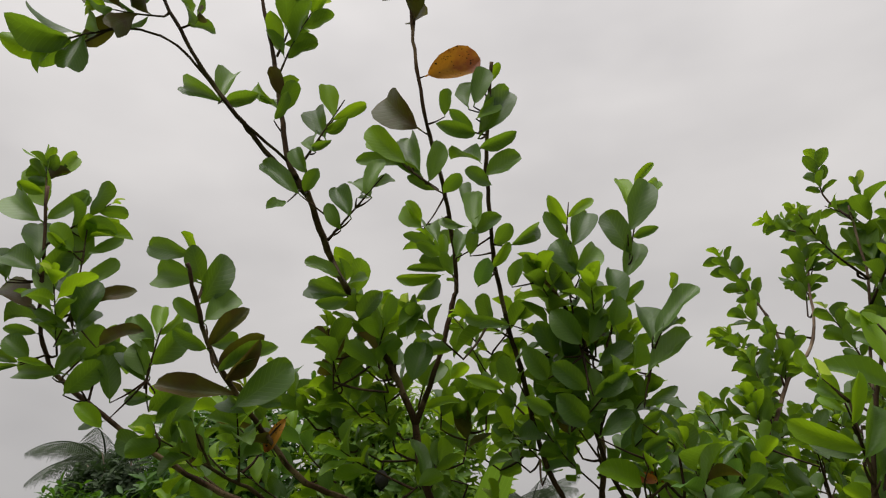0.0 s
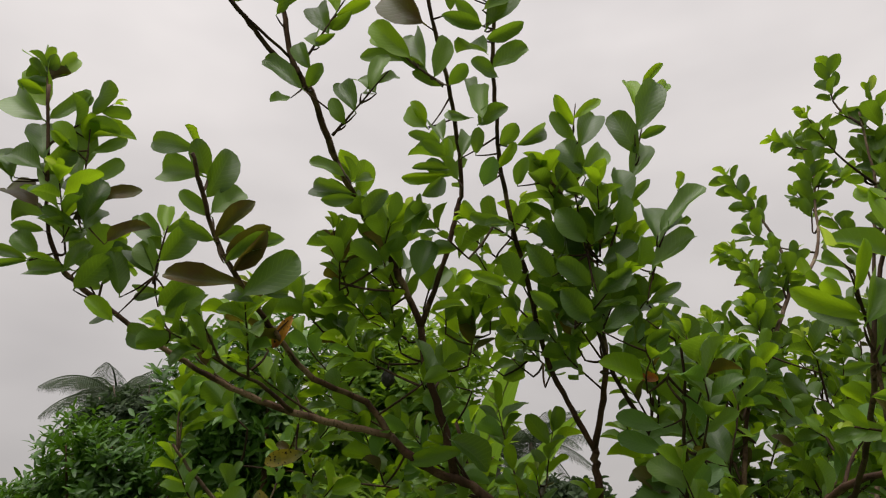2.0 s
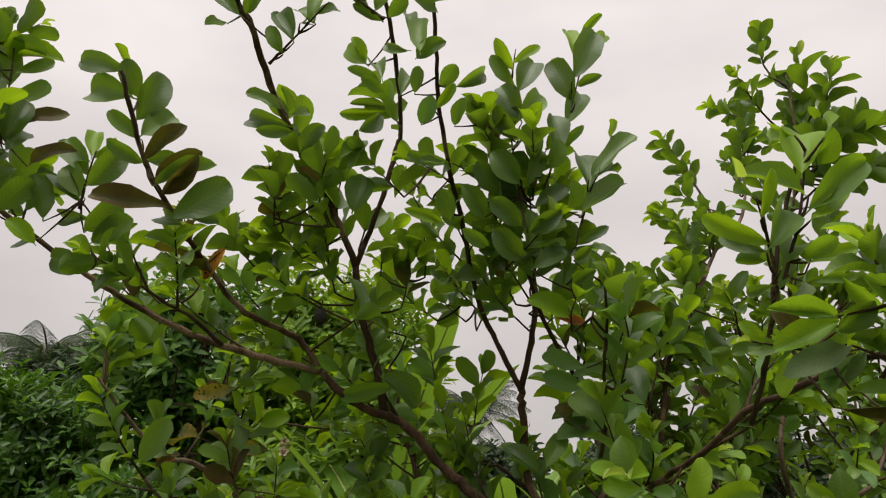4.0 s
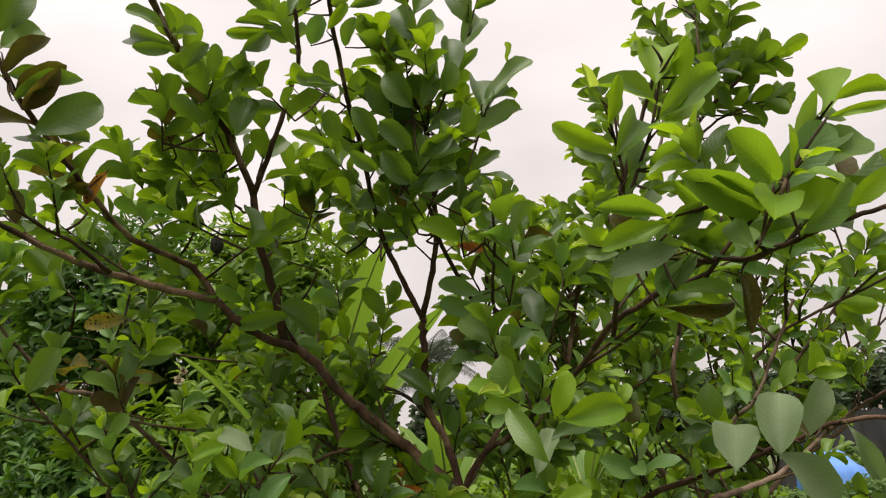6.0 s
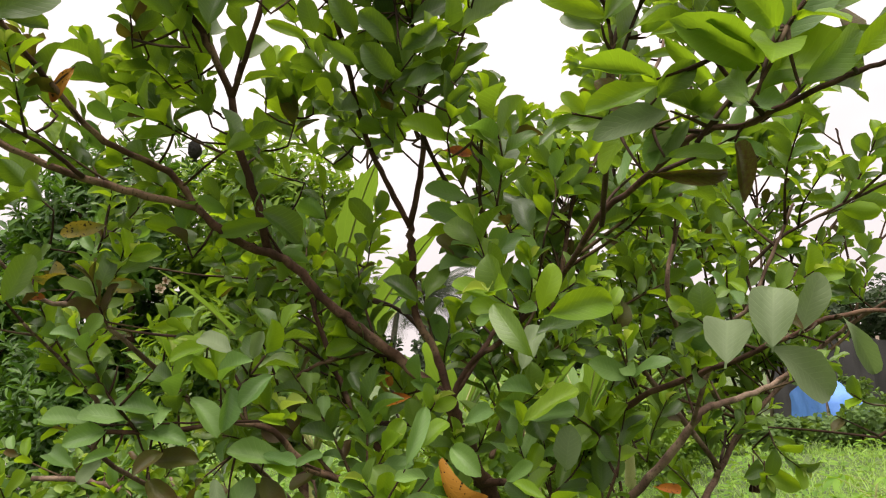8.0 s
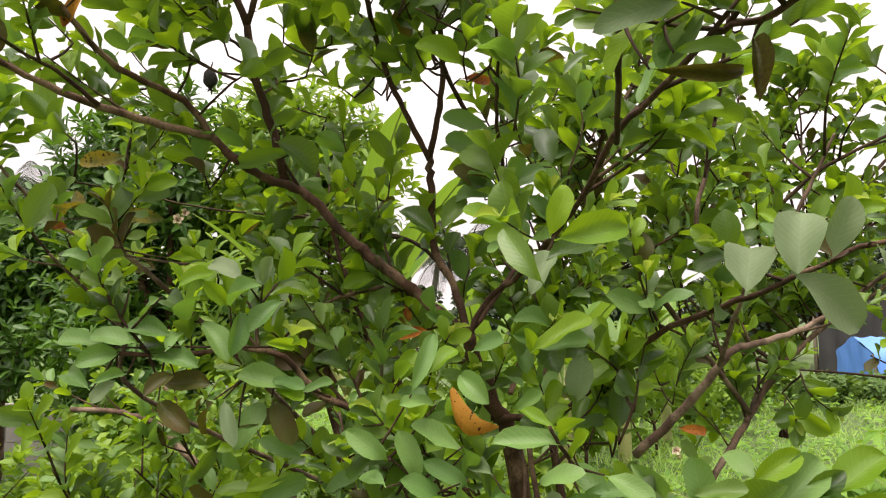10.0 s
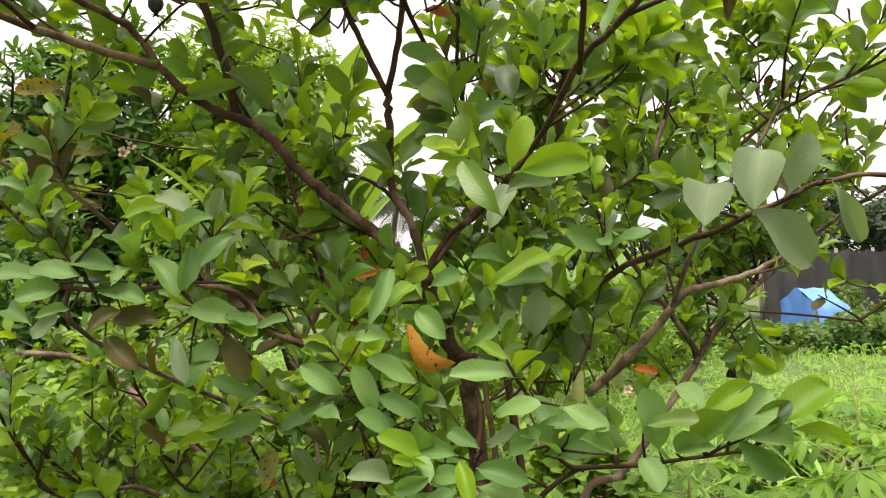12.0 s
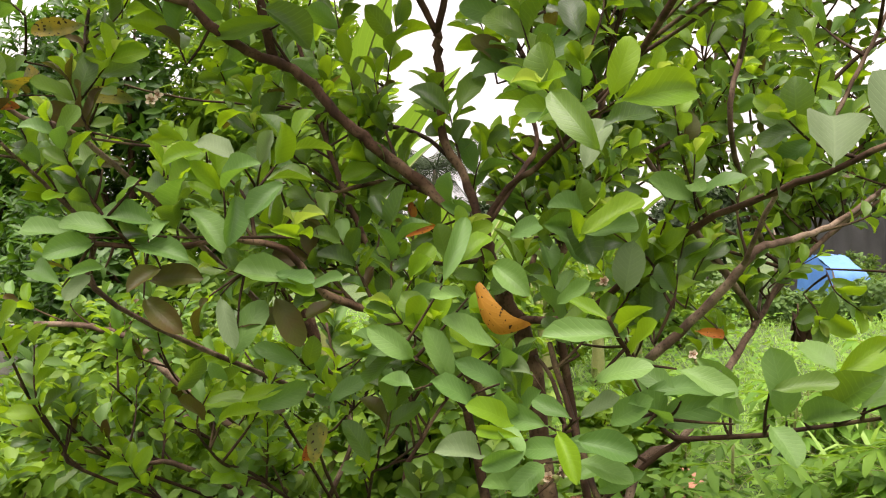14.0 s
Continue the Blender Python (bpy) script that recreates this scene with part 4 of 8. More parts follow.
guava.leaf((-0.886, 1.587, 2.388), (-0.936, 1.536, 2.389), 0.29, "y", (0.43, -0.89, 0.14))
guava.leaf((-0.861, 1.623, 2.377), (-1.029, 1.644, 2.403), 0.28, "n", (0.69, -0.70, -0.19))
guava.leaf((-0.881, 1.596, 2.362), (-0.843, 1.630, 2.463), 0.38, "n", (0.39, -0.92, 0.02))
guava.leaf((-0.853, 1.603, 2.323), (-0.760, 1.564, 2.388), 0.56, "n", (0.70, -0.70, 0.15))
guava.leaf((-0.743, 1.604, 2.302), (-0.760, 1.587, 2.418), 0.54, "n", (0.71, -0.64, -0.30))
guava.leaf((-0.790, 1.588, 2.429), (-0.690, 1.548, 2.468), 0.45, "b", (0.35, -0.89, 0.30))
guava.leaf((-0.660, 1.619, 2.416), (-0.733, 1.612, 2.518), 0.49, "n", (0.40, -0.70, -0.60))
guava.leaf((-0.655, 1.605, 2.447), (-0.761, 1.653, 2.494), 0.33, "y", (0.58, -0.80, -0.16))
guava.leaf((-0.656, 1.597, 2.453), (-0.679, 1.652, 2.554), 0.40, "y", (0.32, -0.94, 0.10))
guava.leaf((-0.661, 1.608, 2.459), (-0.616, 1.660, 2.534), 0.35, "y", (0.14, -0.66, -0.74))
guava.leaf((-0.661, 1.594, 2.380), (-0.571, 1.577, 2.470), 0.49, "n", (0.48, -0.77, -0.43))
guava.leaf((-0.666, 1.617, 2.361), (-0.713, 1.589, 2.443), 0.59, "n", (0.22, -0.85, -0.48))
guava.leaf((-0.668, 1.615, 2.345), (-0.756, 1.622, 2.450), 0.34, "n", (0.43, -0.80, -0.42))
guava.leaf((-0.637, 1.602, 2.310), (-0.751, 1.647, 2.327), 0.34, "n", (0.58, -0.78, -0.24))
guava.leaf((-0.661, 1.626, 2.283), (-0.573, 1.576, 2.338), 0.55, "n", (0.54, -0.74, -0.41))
guava.leaf((-0.646, 1.627, 2.257), (-0.548, 1.593, 2.308), 0.56, "n", (-0.03, -0.98, -0.20))
guava.leaf((-0.741, 1.587, 2.239), (-0.788, 1.544, 2.290), 0.49, "y", (0.63, -0.74, -0.22))
guava.leaf((-0.744, 1.604, 2.261), (-0.843, 1.662, 2.279), 0.30, "n", (0.28, -0.87, -0.40))
guava.leaf((-0.623, 1.604, 2.190), (-0.742, 1.627, 2.227), 0.55, "n", (-0.33, -0.93, -0.18))
guava.leaf((-0.524, 1.410, 2.576), (-0.658, 1.413, 2.608), 0.44, "n", (0.46, -0.75, -0.47))
guava.leaf((-0.544, 1.454, 2.604), (-0.535, 1.370, 2.608), 0.40, "y", (0.51, -0.86, -0.08))
guava.leaf((-0.507, 1.434, 2.518), (-0.520, 1.376, 2.579), 0.59, "n", (0.31, -0.81, -0.49))
guava.leaf((-0.506, 1.428, 2.515), (-0.649, 1.454, 2.565), 0.46, "n", (0.50, -0.81, -0.32))
guava.leaf((-0.512, 1.442, 2.465), (-0.445, 1.420, 2.577), 0.49, "n", (0.55, -0.76, -0.34))
guava.leaf((-0.485, 1.426, 2.417), (-0.545, 1.383, 2.462), 0.44, "n", (0.04, -0.97, -0.23))
guava.leaf((-0.491, 1.421, 2.422), (-0.440, 1.473, 2.504), 0.62, "n", (0.42, -0.89, 0.18))
guava.leaf((-0.474, 1.417, 2.365), (-0.395, 1.385, 2.440), 0.34, "b", (0.08, -0.99, -0.13))
guava.leaf((-0.471, 1.422, 2.360), (-0.529, 1.360, 2.383), 0.39, "n", (0.17, -0.82, -0.54))
guava.leaf((-0.481, 1.437, 2.375), (-0.421, 1.496, 2.409), 0.50, "n", (0.18, -0.93, -0.33))
guava.leaf((-0.457, 1.427, 2.329), (-0.358, 1.381, 2.361), 0.55, "b", (0.46, -0.84, -0.28))
guava.leaf((-0.450, 1.415, 2.310), (-0.332, 1.395, 2.365), 0.29, "n", (-0.08, -1.00, -0.01))
guava.leaf((-0.395, 1.422, 2.261), (-0.576, 1.420, 2.293), 0.29, "b", (0.46, -0.88, 0.07))
guava.leaf((-0.434, 1.426, 2.296), (-0.353, 1.360, 2.335), 0.35, "b", (0.57, -0.78, -0.25))
guava.leaf((-0.411, 1.410, 2.233), (-0.285, 1.435, 2.335), 0.53, "n", (0.36, -0.91, -0.18))
guava.leaf((-0.379, 1.417, 2.222), (-0.468, 1.473, 2.283), 0.33, "n", (0.02, -0.97, -0.24))
guava.leaf((-0.388, 1.433, 2.248), (-0.326, 1.492, 2.269), 0.45, "n", (0.00, -1.00, 0.06))
guava.leaf((-0.234, 1.427, 2.939), (-0.259, 1.418, 3.041), 0.51, "y", (0.40, -0.73, -0.55))
guava.leaf((-0.247, 1.463, 2.960), (-0.156, 1.460, 3.008), 0.35, "y", (-0.08, -0.77, -0.64))
guava.leaf((-0.257, 1.464, 2.903), (-0.305, 1.464, 3.025), 0.49, "n", (-0.09, -0.90, -0.43))
guava.leaf((-0.256, 1.469, 2.929), (-0.209, 1.416, 2.922), 0.42, "n", (0.27, -0.78, -0.56))
guava.leaf((-0.271, 1.412, 2.834), (-0.312, 1.448, 2.938), 0.46, "n", (-0.07, -0.74, -0.66))
guava.leaf((-0.283, 1.437, 2.861), (-0.235, 1.366, 2.833), 0.27, "n", (0.17, -0.83, -0.54))
guava.leaf((-0.299, 1.447, 2.748), (-0.266, 1.399, 2.777), 0.54, "n", (0.21, -0.97, -0.12))
guava.leaf((-0.183, 1.417, 2.658), (-0.226, 1.416, 2.759), 0.49, "n", (0.31, -0.68, -0.66))
guava.leaf((-0.208, 1.433, 2.637), (-0.240, 1.394, 2.684), 0.59, "n", (-0.12, -0.81, -0.58))
guava.leaf((-0.140, 1.444, 2.726), (-0.192, 1.471, 2.823), 0.53, "n", (0.42, -0.63, -0.65))
guava.leaf((-0.155, 1.418, 2.713), (-0.119, 1.398, 2.825), 0.41, "n", (-0.02, -1.00, 0.01))
guava.leaf((-0.146, 1.442, 2.751), (-0.078, 1.479, 2.818), 0.33, "n", (-0.26, -0.83, -0.50))
guava.leaf((-0.173, 1.427, 2.716), (-0.148, 1.485, 2.769), 0.32, "n", (0.15, -0.82, -0.55))
guava.leaf((-0.054, 1.415, 2.793), (-0.149, 1.418, 2.904), 0.44, "y", (0.00, -0.80, -0.60))
guava.leaf((-0.051, 1.451, 2.822), (-0.185, 1.434, 2.839), 0.34, "n", (-0.45, -0.86, -0.24))
guava.leaf((-0.083, 1.444, 2.842), (-0.168, 1.458, 2.908), 0.28, "y", (-0.03, -0.67, -0.74))
guava.leaf((-0.021, 1.436, 2.770), (-0.074, 1.461, 2.933), 0.39, "n", (-0.23, -0.92, -0.31))
guava.leaf((-0.020, 1.463, 2.790), (-0.080, 1.413, 2.806), 0.29, "n", (0.27, -0.76, -0.60))
guava.leaf((0.013, 1.457, 2.747), (-0.055, 1.419, 2.765), 0.34, "n", (0.21, -0.70, -0.69))
guava.leaf((-0.009, 1.438, 2.755), (0.025, 1.427, 2.866), 0.49, "n", (0.08, -0.59, -0.80))
guava.leaf((-0.021, 1.422, 2.895), (-0.138, 1.421, 3.010), 0.54, "b", (-0.28, -0.75, -0.60))
guava.leaf((0.037, 1.436, 2.944), (0.045, 1.396, 3.000), 0.59, "n", (-0.39, -0.84, -0.39))
guava.leaf((-0.499, 1.415, 2.986), (-0.649, 1.431, 3.081), 0.28, "n", (0.33, -0.83, -0.45))
guava.leaf((-0.516, 1.415, 2.986), (-0.498, 1.440, 3.144), 0.36, "n", (0.13, -0.94, -0.33))
guava.leaf((-0.501, 1.423, 2.998), (-0.423, 1.376, 2.976), 0.41, "n", (0.22, -0.76, -0.61))
guava.leaf((-0.386, 1.458, 3.007), (-0.451, 1.446, 3.072), 0.34, "y", (-0.17, -0.63, -0.75))
guava.leaf((-0.379, 1.425, 2.938), (-0.332, 1.382, 2.980), 0.49, "n", (0.58, -0.67, -0.47))
guava.leaf((-0.293, 1.440, 2.791), (-0.330, 1.412, 2.856), 0.49, "n", (-0.06, -0.77, -0.63))
guava.leaf((-0.301, 1.422, 2.724), (-0.410, 1.430, 2.843), 0.34, "n", (0.35, -0.84, -0.41))
guava.leaf((-0.336, 1.441, 2.719), (-0.363, 1.371, 2.666), 0.35, "n", (0.16, -0.99, -0.03))
guava.leaf((0.100, 1.311, 2.879), (0.133, 1.307, 2.986), 0.49, "n", (-0.11, -0.80, -0.60))
guava.leaf((0.088, 1.307, 2.869), (0.087, 1.337, 2.998), 0.43, "n", (-0.30, -0.68, -0.66))
guava.leaf((0.129, 1.356, 2.967), (0.167, 1.313, 3.005), 0.39, "y", (0.05, -0.76, -0.64))
guava.leaf((0.104, 1.316, 2.849), (0.181, 1.355, 2.942), 0.34, "y", (-0.29, -0.68, -0.68))
guava.leaf((0.109, 1.351, 2.820), (0.196, 1.354, 2.969), 0.44, "n", (-0.25, -0.73, -0.63))
guava.leaf((0.106, 1.338, 2.824), (0.025, 1.292, 2.816), 0.37, "n", (0.07, -0.74, -0.66))
guava.leaf((0.098, 1.361, 2.846), (0.058, 1.290, 2.845), 0.44, "n", (0.15, -0.72, -0.68))
guava.leaf((0.106, 1.329, 2.779), (0.181, 1.277, 2.775), 0.37, "n", (-0.16, -0.66, -0.74))
guava.leaf((0.110, 1.304, 2.724), (0.050, 1.355, 2.805), 0.48, "n", (0.51, -0.79, -0.33))
guava.leaf((0.114, 1.333, 2.704), (0.194, 1.308, 2.752), 0.59, "n", (-0.07, -0.98, 0.18))
guava.leaf((0.132, 1.334, 2.686), (0.071, 1.281, 2.692), 0.55, "n", (0.25, -0.94, -0.24))
guava.leaf((0.025, 1.338, 2.671), (0.061, 1.281, 2.685), 0.57, "n", (0.14, -0.90, -0.41))
guava.leaf((0.071, 1.347, 2.645), (0.068, 1.402, 2.747), 0.37, "n", (0.07, -0.68, -0.73))
guava.leaf((0.089, 1.305, 2.562), (0.092, 1.345, 2.679), 0.42, "n", (-0.27, -0.87, -0.40))
guava.leaf((0.080, 1.345, 2.576), (0.133, 1.293, 2.592), 0.58, "n", (-0.23, -0.94, -0.24))
guava.leaf((0.072, 1.316, 2.577), (0.012, 1.373, 2.628), 0.24, "n", (-0.14, -0.69, -0.71))
guava.leaf((-0.024, 1.592, 2.715), (-0.100, 1.613, 2.797), 0.47, "y", (0.20, -0.73, -0.65))
guava.leaf((-0.029, 1.618, 2.736), (-0.061, 1.584, 2.801), 0.39, "y", (0.29, -0.84, -0.46))
guava.leaf((0.012, 1.574, 2.662), (-0.014, 1.608, 2.771), 0.39, "n", (0.04, -0.97, -0.22))
guava.leaf((0.009, 1.584, 2.666), (-0.058, 1.527, 2.670), 0.37, "n", (0.22, -0.92, -0.34))
guava.leaf((0.020, 1.582, 2.633), (-0.035, 1.531, 2.645), 0.47, "n", (-0.13, -0.83, -0.55))
guava.leaf((0.025, 1.597, 2.592), (-0.092, 1.588, 2.574), 0.24, "y", (0.51, -0.72, -0.47))
guava.leaf((0.029, 1.595, 2.602), (-0.059, 1.559, 2.598), 0.24, "n", (0.16, -0.96, -0.25))
guava.leaf((0.008, 1.589, 2.580), (-0.020, 1.532, 2.510), 0.44, "n", (0.33, -0.73, -0.60))
guava.leaf((0.053, 1.595, 2.632), (0.085, 1.626, 2.741), 0.36, "n", (-0.05, -0.99, -0.14))
guava.leaf((0.090, 1.588, 2.636), (0.098, 1.541, 2.684), 0.59, "n", (-0.10, -0.89, -0.44))
guava.leaf((0.154, 1.624, 2.677), (0.195, 1.581, 2.718), 0.69, "n", (0.15, -0.86, -0.49))
guava.leaf((0.190, 1.621, 2.675), (0.295, 1.629, 2.738), 0.34, "n", (-0.26, -0.77, -0.59))
guava.leaf((0.142, 1.626, 2.615), (0.192, 1.583, 2.665), 0.34, "y", (-0.04, -0.83, -0.56))
guava.leaf((0.106, 1.604, 2.560), (0.129, 1.546, 2.602), 0.59, "g", (-0.09, -0.87, -0.48))
guava.leaf((0.187, 1.591, 2.551), (0.200, 1.532, 2.592), 0.49, "n", (-0.44, -0.78, -0.45))
guava.leaf((0.180, 1.604, 2.459), (0.071, 1.623, 2.491), 0.34, "n", (-0.17, -0.79, -0.59))
guava.leaf((0.162, 1.590, 2.453), (0.101, 1.535, 2.430), 0.32, "n", (-0.19, -0.96, 0.23))
guava.leaf((0.161, 1.616, 2.310), (0.075, 1.566, 2.322), 0.32, "y", (-0.04, -0.93, -0.36))
guava.leaf((0.171, 1.591, 2.304), (0.148, 1.532, 2.357), 0.65, "n", (-0.27, -0.87, -0.41))
guava.leaf((-0.231, 1.626, 2.607), (-0.320, 1.604, 2.655), 0.44, "n", (0.58, -0.81, -0.13))
guava.leaf((-0.216, 1.603, 2.580), (-0.208, 1.535, 2.606), 0.35, "n", (0.59, -0.78, -0.18))
guava.leaf((-0.216, 1.612, 2.579), (-0.155, 1.659, 2.639), 0.30, "n", (0.02, -0.97, -0.23))
guava.leaf((-0.198, 1.577, 2.534), (-0.334, 1.598, 2.575), 0.33, "n", (-0.50, -0.83, -0.24))
guava.leaf((-0.198, 1.583, 2.526), (-0.271, 1.530, 2.498), 0.37, "n", (-0.07, -0.85, -0.53))
guava.leaf((-0.187, 1.619, 2.487), (-0.134, 1.574, 2.544), 0.59, "n", (0.09, -1.00, 0.02))
guava.leaf((-0.121, 1.595, 2.461), (-0.101, 1.547, 2.524), 0.49, "n", (0.43, -0.68, -0.59))
guava.leaf((-0.091, 1.581, 2.455), (-0.035, 1.624, 2.531), 0.39, "n", (-0.27, -0.92, -0.29))
guava.leaf((-0.058, 1.604, 2.326), (-0.030, 1.585, 2.424), 0.64, "n", (-0.04, -1.00, -0.09))
guava.leaf((-0.069, 1.603, 2.431), (-0.035, 1.590, 2.527), 0.39, "n", (-0.38, -0.77, -0.51))
guava.leaf((0.344, 1.612, 2.727), (0.292, 1.552, 2.770), 0.39, "y", (-0.44, -0.85, -0.29))
guava.leaf((0.343, 1.620, 2.749), (0.413, 1.583, 2.791), 0.37, "y", (-0.36, -0.84, -0.41))
guava.leaf((0.346, 1.599, 2.671), (0.273, 1.566, 2.734), 0.44, "n", (-0.30, -0.64, -0.71))
guava.leaf((0.356, 1.645, 2.673), (0.419, 1.648, 2.805), 0.49, "n", (0.01, -0.99, -0.12))
guava.leaf((0.364, 1.635, 2.590), (0.306, 1.623, 2.699), 0.54, "n", (-0.33, -0.91, -0.25))
guava.leaf((0.346, 1.622, 2.587), (0.432, 1.621, 2.679), 0.49, "n", (-0.31, -0.69, -0.66))
guava.leaf((0.351, 1.640, 2.535), (0.436, 1.674, 2.625), 0.49, "n", (-0.23, -0.95, -0.20))
guava.leaf((0.351, 1.635, 2.540), (0.285, 1.589, 2.602), 0.49, "n", (-0.27, -0.71, -0.65))
guava.leaf((0.274, 1.647, 2.622), (0.224, 1.570, 2.631), 0.28, "y", (0.34, -0.93, -0.12))
guava.leaf((0.512, 1.613, 2.764), (0.513, 1.627, 2.904), 0.42, "y", (-0.02, -0.90, -0.44))
guava.leaf((0.540, 1.647, 2.858), (0.585, 1.596, 2.899), 0.34, "y", (-0.51, -0.71, -0.49))
guava.leaf((0.543, 1.632, 2.814), (0.638, 1.673, 2.898), 0.32, "y", (-0.29, -0.83, -0.47))
guava.leaf((0.490, 1.597, 2.687), (0.562, 1.593, 2.842), 0.49, "n", (0.17, -0.98, -0.05))
guava.leaf((0.502, 1.624, 2.640), (0.442, 1.613, 2.771), 0.54, "n", (-0.34, -0.92, -0.22))
guava.leaf((0.511, 1.626, 2.691), (0.548, 1.566, 2.689), 0.38, "n", (-0.34, -0.91, -0.26))
guava.leaf((0.469, 1.633, 2.576), (0.539, 1.636, 2.706), 0.41, "n", (-0.19, -0.92, -0.33))
guava.leaf((0.433, 1.603, 2.480), (0.449, 1.595, 2.609), 0.49, "n", (0.17, -0.71, -0.68))
guava.leaf((0.461, 1.633, 2.515), (0.487, 1.562, 2.538), 0.38, "n", (-0.41, -0.86, -0.30))
guava.leaf((0.421, 1.610, 2.446), (0.440, 1.558, 2.501), 0.59, "n", (0.15, -0.96, -0.24))
guava.leaf((0.520, 1.635, 2.403), (0.524, 1.647, 2.538), 0.53, "n", (0.01, -1.00, -0.04))
guava.leaf((0.513, 1.603, 2.420), (0.647, 1.617, 2.551), 0.35, "n", (-0.75, -0.66, -0.01))
guava.leaf((0.591, 1.643, 2.554), (0.583, 1.561, 2.557), 0.52, "y", (-0.49, -0.87, -0.00))
guava.leaf((0.532, 1.601, 2.426), (0.616, 1.654, 2.496), 0.28, "n", (-0.57, -0.82, -0.10))
guava.leaf((0.488, 1.630, 2.334), (0.624, 1.659, 2.456), 0.34, "n", (-0.75, -0.62, -0.25))
guava.leaf((0.466, 1.632, 2.347), (0.472, 1.560, 2.387), 0.54, "n", (0.14, -0.96, 0.23))
guava.leaf((0.476, 1.635, 2.260), (0.535, 1.577, 2.289), 0.37, "n", (-0.23, -0.96, -0.16))
guava.leaf((0.466, 1.631, 2.222), (0.488, 1.566, 2.235), 0.38, "n", (-0.34, -0.87, -0.36))
guava.leaf((0.454, 1.625, 2.156), (0.488, 1.552, 2.176), 0.35, "n", (-0.32, -0.94, 0.11))
guava.leaf((0.365, 1.626, 2.408), (0.403, 1.600, 2.499), 0.49, "n", (-0.15, -0.76, -0.64))
guava.leaf((0.347, 1.617, 2.408), (0.277, 1.578, 2.480), 0.59, "n", (-0.01, -0.82, -0.58))
guava.leaf((0.295, 1.645, 2.391), (0.239, 1.595, 2.459), 0.58, "n", (-0.35, -0.85, -0.40))
guava.leaf((0.346, 1.607, 2.296), (0.267, 1.555, 2.346), 0.56, "n", (-0.27, -0.95, -0.18))
guava.leaf((0.356, 1.609, 2.284), (0.422, 1.553, 2.312), 0.49, "n", (-0.22, -0.89, -0.39))
guava.leaf((0.378, 1.643, 2.360), (0.468, 1.623, 2.417), 0.49, "n", (-0.53, -0.84, -0.14))
guava.leaf((0.340, 1.628, 2.222), (0.275, 1.565, 2.269), 0.58, "n", (-0.09, -0.91, -0.40))
guava.leaf((0.353, 1.592, 2.187), (0.446, 1.630, 2.254), 0.45, "n", (-0.49, -0.81, -0.32))
guava.leaf((0.261, 1.643, 2.336), (0.210, 1.576, 2.382), 0.54, "n", (-0.18, -0.97, -0.14))
guava.leaf((0.264, 1.617, 2.251), (0.198, 1.557, 2.269), 0.42, "n", (-0.47, -0.87, -0.14))
# foliage round the upper limbs
guava.shoot((-0.166, 2.100, 2.232), (-0.338, 2.000, 2.386), 4, 0.085)
guava.shoot((-0.099, 2.050, 2.282), (-0.240, 2.000, 2.437), 4, 0.085)
guava.shoot((-0.282, 2.100, 2.166), (-0.436, 2.100, 2.343), 4, 0.085)
guava.shoot((-0.078, 2.000, 2.361), (-0.157, 2.000, 2.572), 4, 0.085)
guava.shoot((-0.369, 1.750, 2.186), (-0.466, 1.700, 2.349), 4, 0.090, "b")
guava.shoot((-0.257, 1.900, 2.392), (-0.290, 1.850, 2.519), 3, 0.085, "b")
guava.shoot((0.254, 2.000, 2.319), (0.073, 1.950, 2.573), 5, 0.075)
guava.shoot((0.322, 2.150, 2.201), (0.123, 2.200, 2.464), 4, 0.080)
guava.shoot((0.189, 2.300, 2.225), (0.032, 2.300, 2.409), 4, 0.080)
guava.shoot((0.392, 2.000, 2.206), (0.315, 1.950, 2.399), 4, 0.085)
guava.shoot((0.414, 2.000, 2.142), (0.283, 1.950, 2.285), 4, 0.085)
guava.shoot((0.425, 1.920, 2.293), (0.555, 1.850, 2.525), 5, 0.085)
guava.shoot((0.421, 1.950, 2.207), (0.310, 1.850, 2.419), 4, 0.085)
guava.shoot((-0.001, 2.150, 2.082), (-0.089, 2.200, 2.265), 3, 0.080)
guava.shoot((-0.185, 2.000, 2.048), (-0.340, 1.950, 2.139), 3, 0.085)
guava.shoot((-0.031, 2.150, 1.952), (-0.149, 2.200, 2.094), 3, 0.080)
guava.shoot((0.188, 2.200, 1.957), (0.156, 2.200, 2.127), 4, 0.085)
guava.shoot((0.285, 2.200, 1.888), (0.321, 2.200, 2.058), 4, 0.085)
guava.shoot((0.554, 2.100, 1.869), (0.511, 2.100, 2.035), 4, 0.085)
guava.shoot((0.656, 1.900, 1.900), (0.596, 1.850, 2.115), 5, 0.085)
guava.shoot((0.793, 2.100, 1.948), (0.824, 2.200, 2.274), 5, 0.080)
guava.shoot((0.883, 2.200, 2.054), (1.030, 2.300, 2.308), 5, 0.080)
guava.shoot((0.634, 1.900, 1.782), (0.517, 1.800, 1.885), 3, 0.095, "g")
guava.shoot((-0.340, 2.000, 2.309), (-0.444, 2.000, 2.473), 4, 0.085)
guava.shoot((-0.250, 2.050, 2.253), (-0.344, 2.000, 2.404), 4, 0.085)
guava.shoot((-0.467, 1.900, 2.235), (-0.598, 1.900, 2.357), 4, 0.085)
guava.shoot((-0.659, 1.900, 2.241), (-0.719, 1.850, 2.379), 4, 0.085)
guava.shoot((-0.120, 2.000, 2.241), (-0.144, 1.900, 2.373), 4, 0.085)
guava.shoot((0.068, 2.100, 2.220), (0.094, 2.100, 2.415), 5, 0.080)
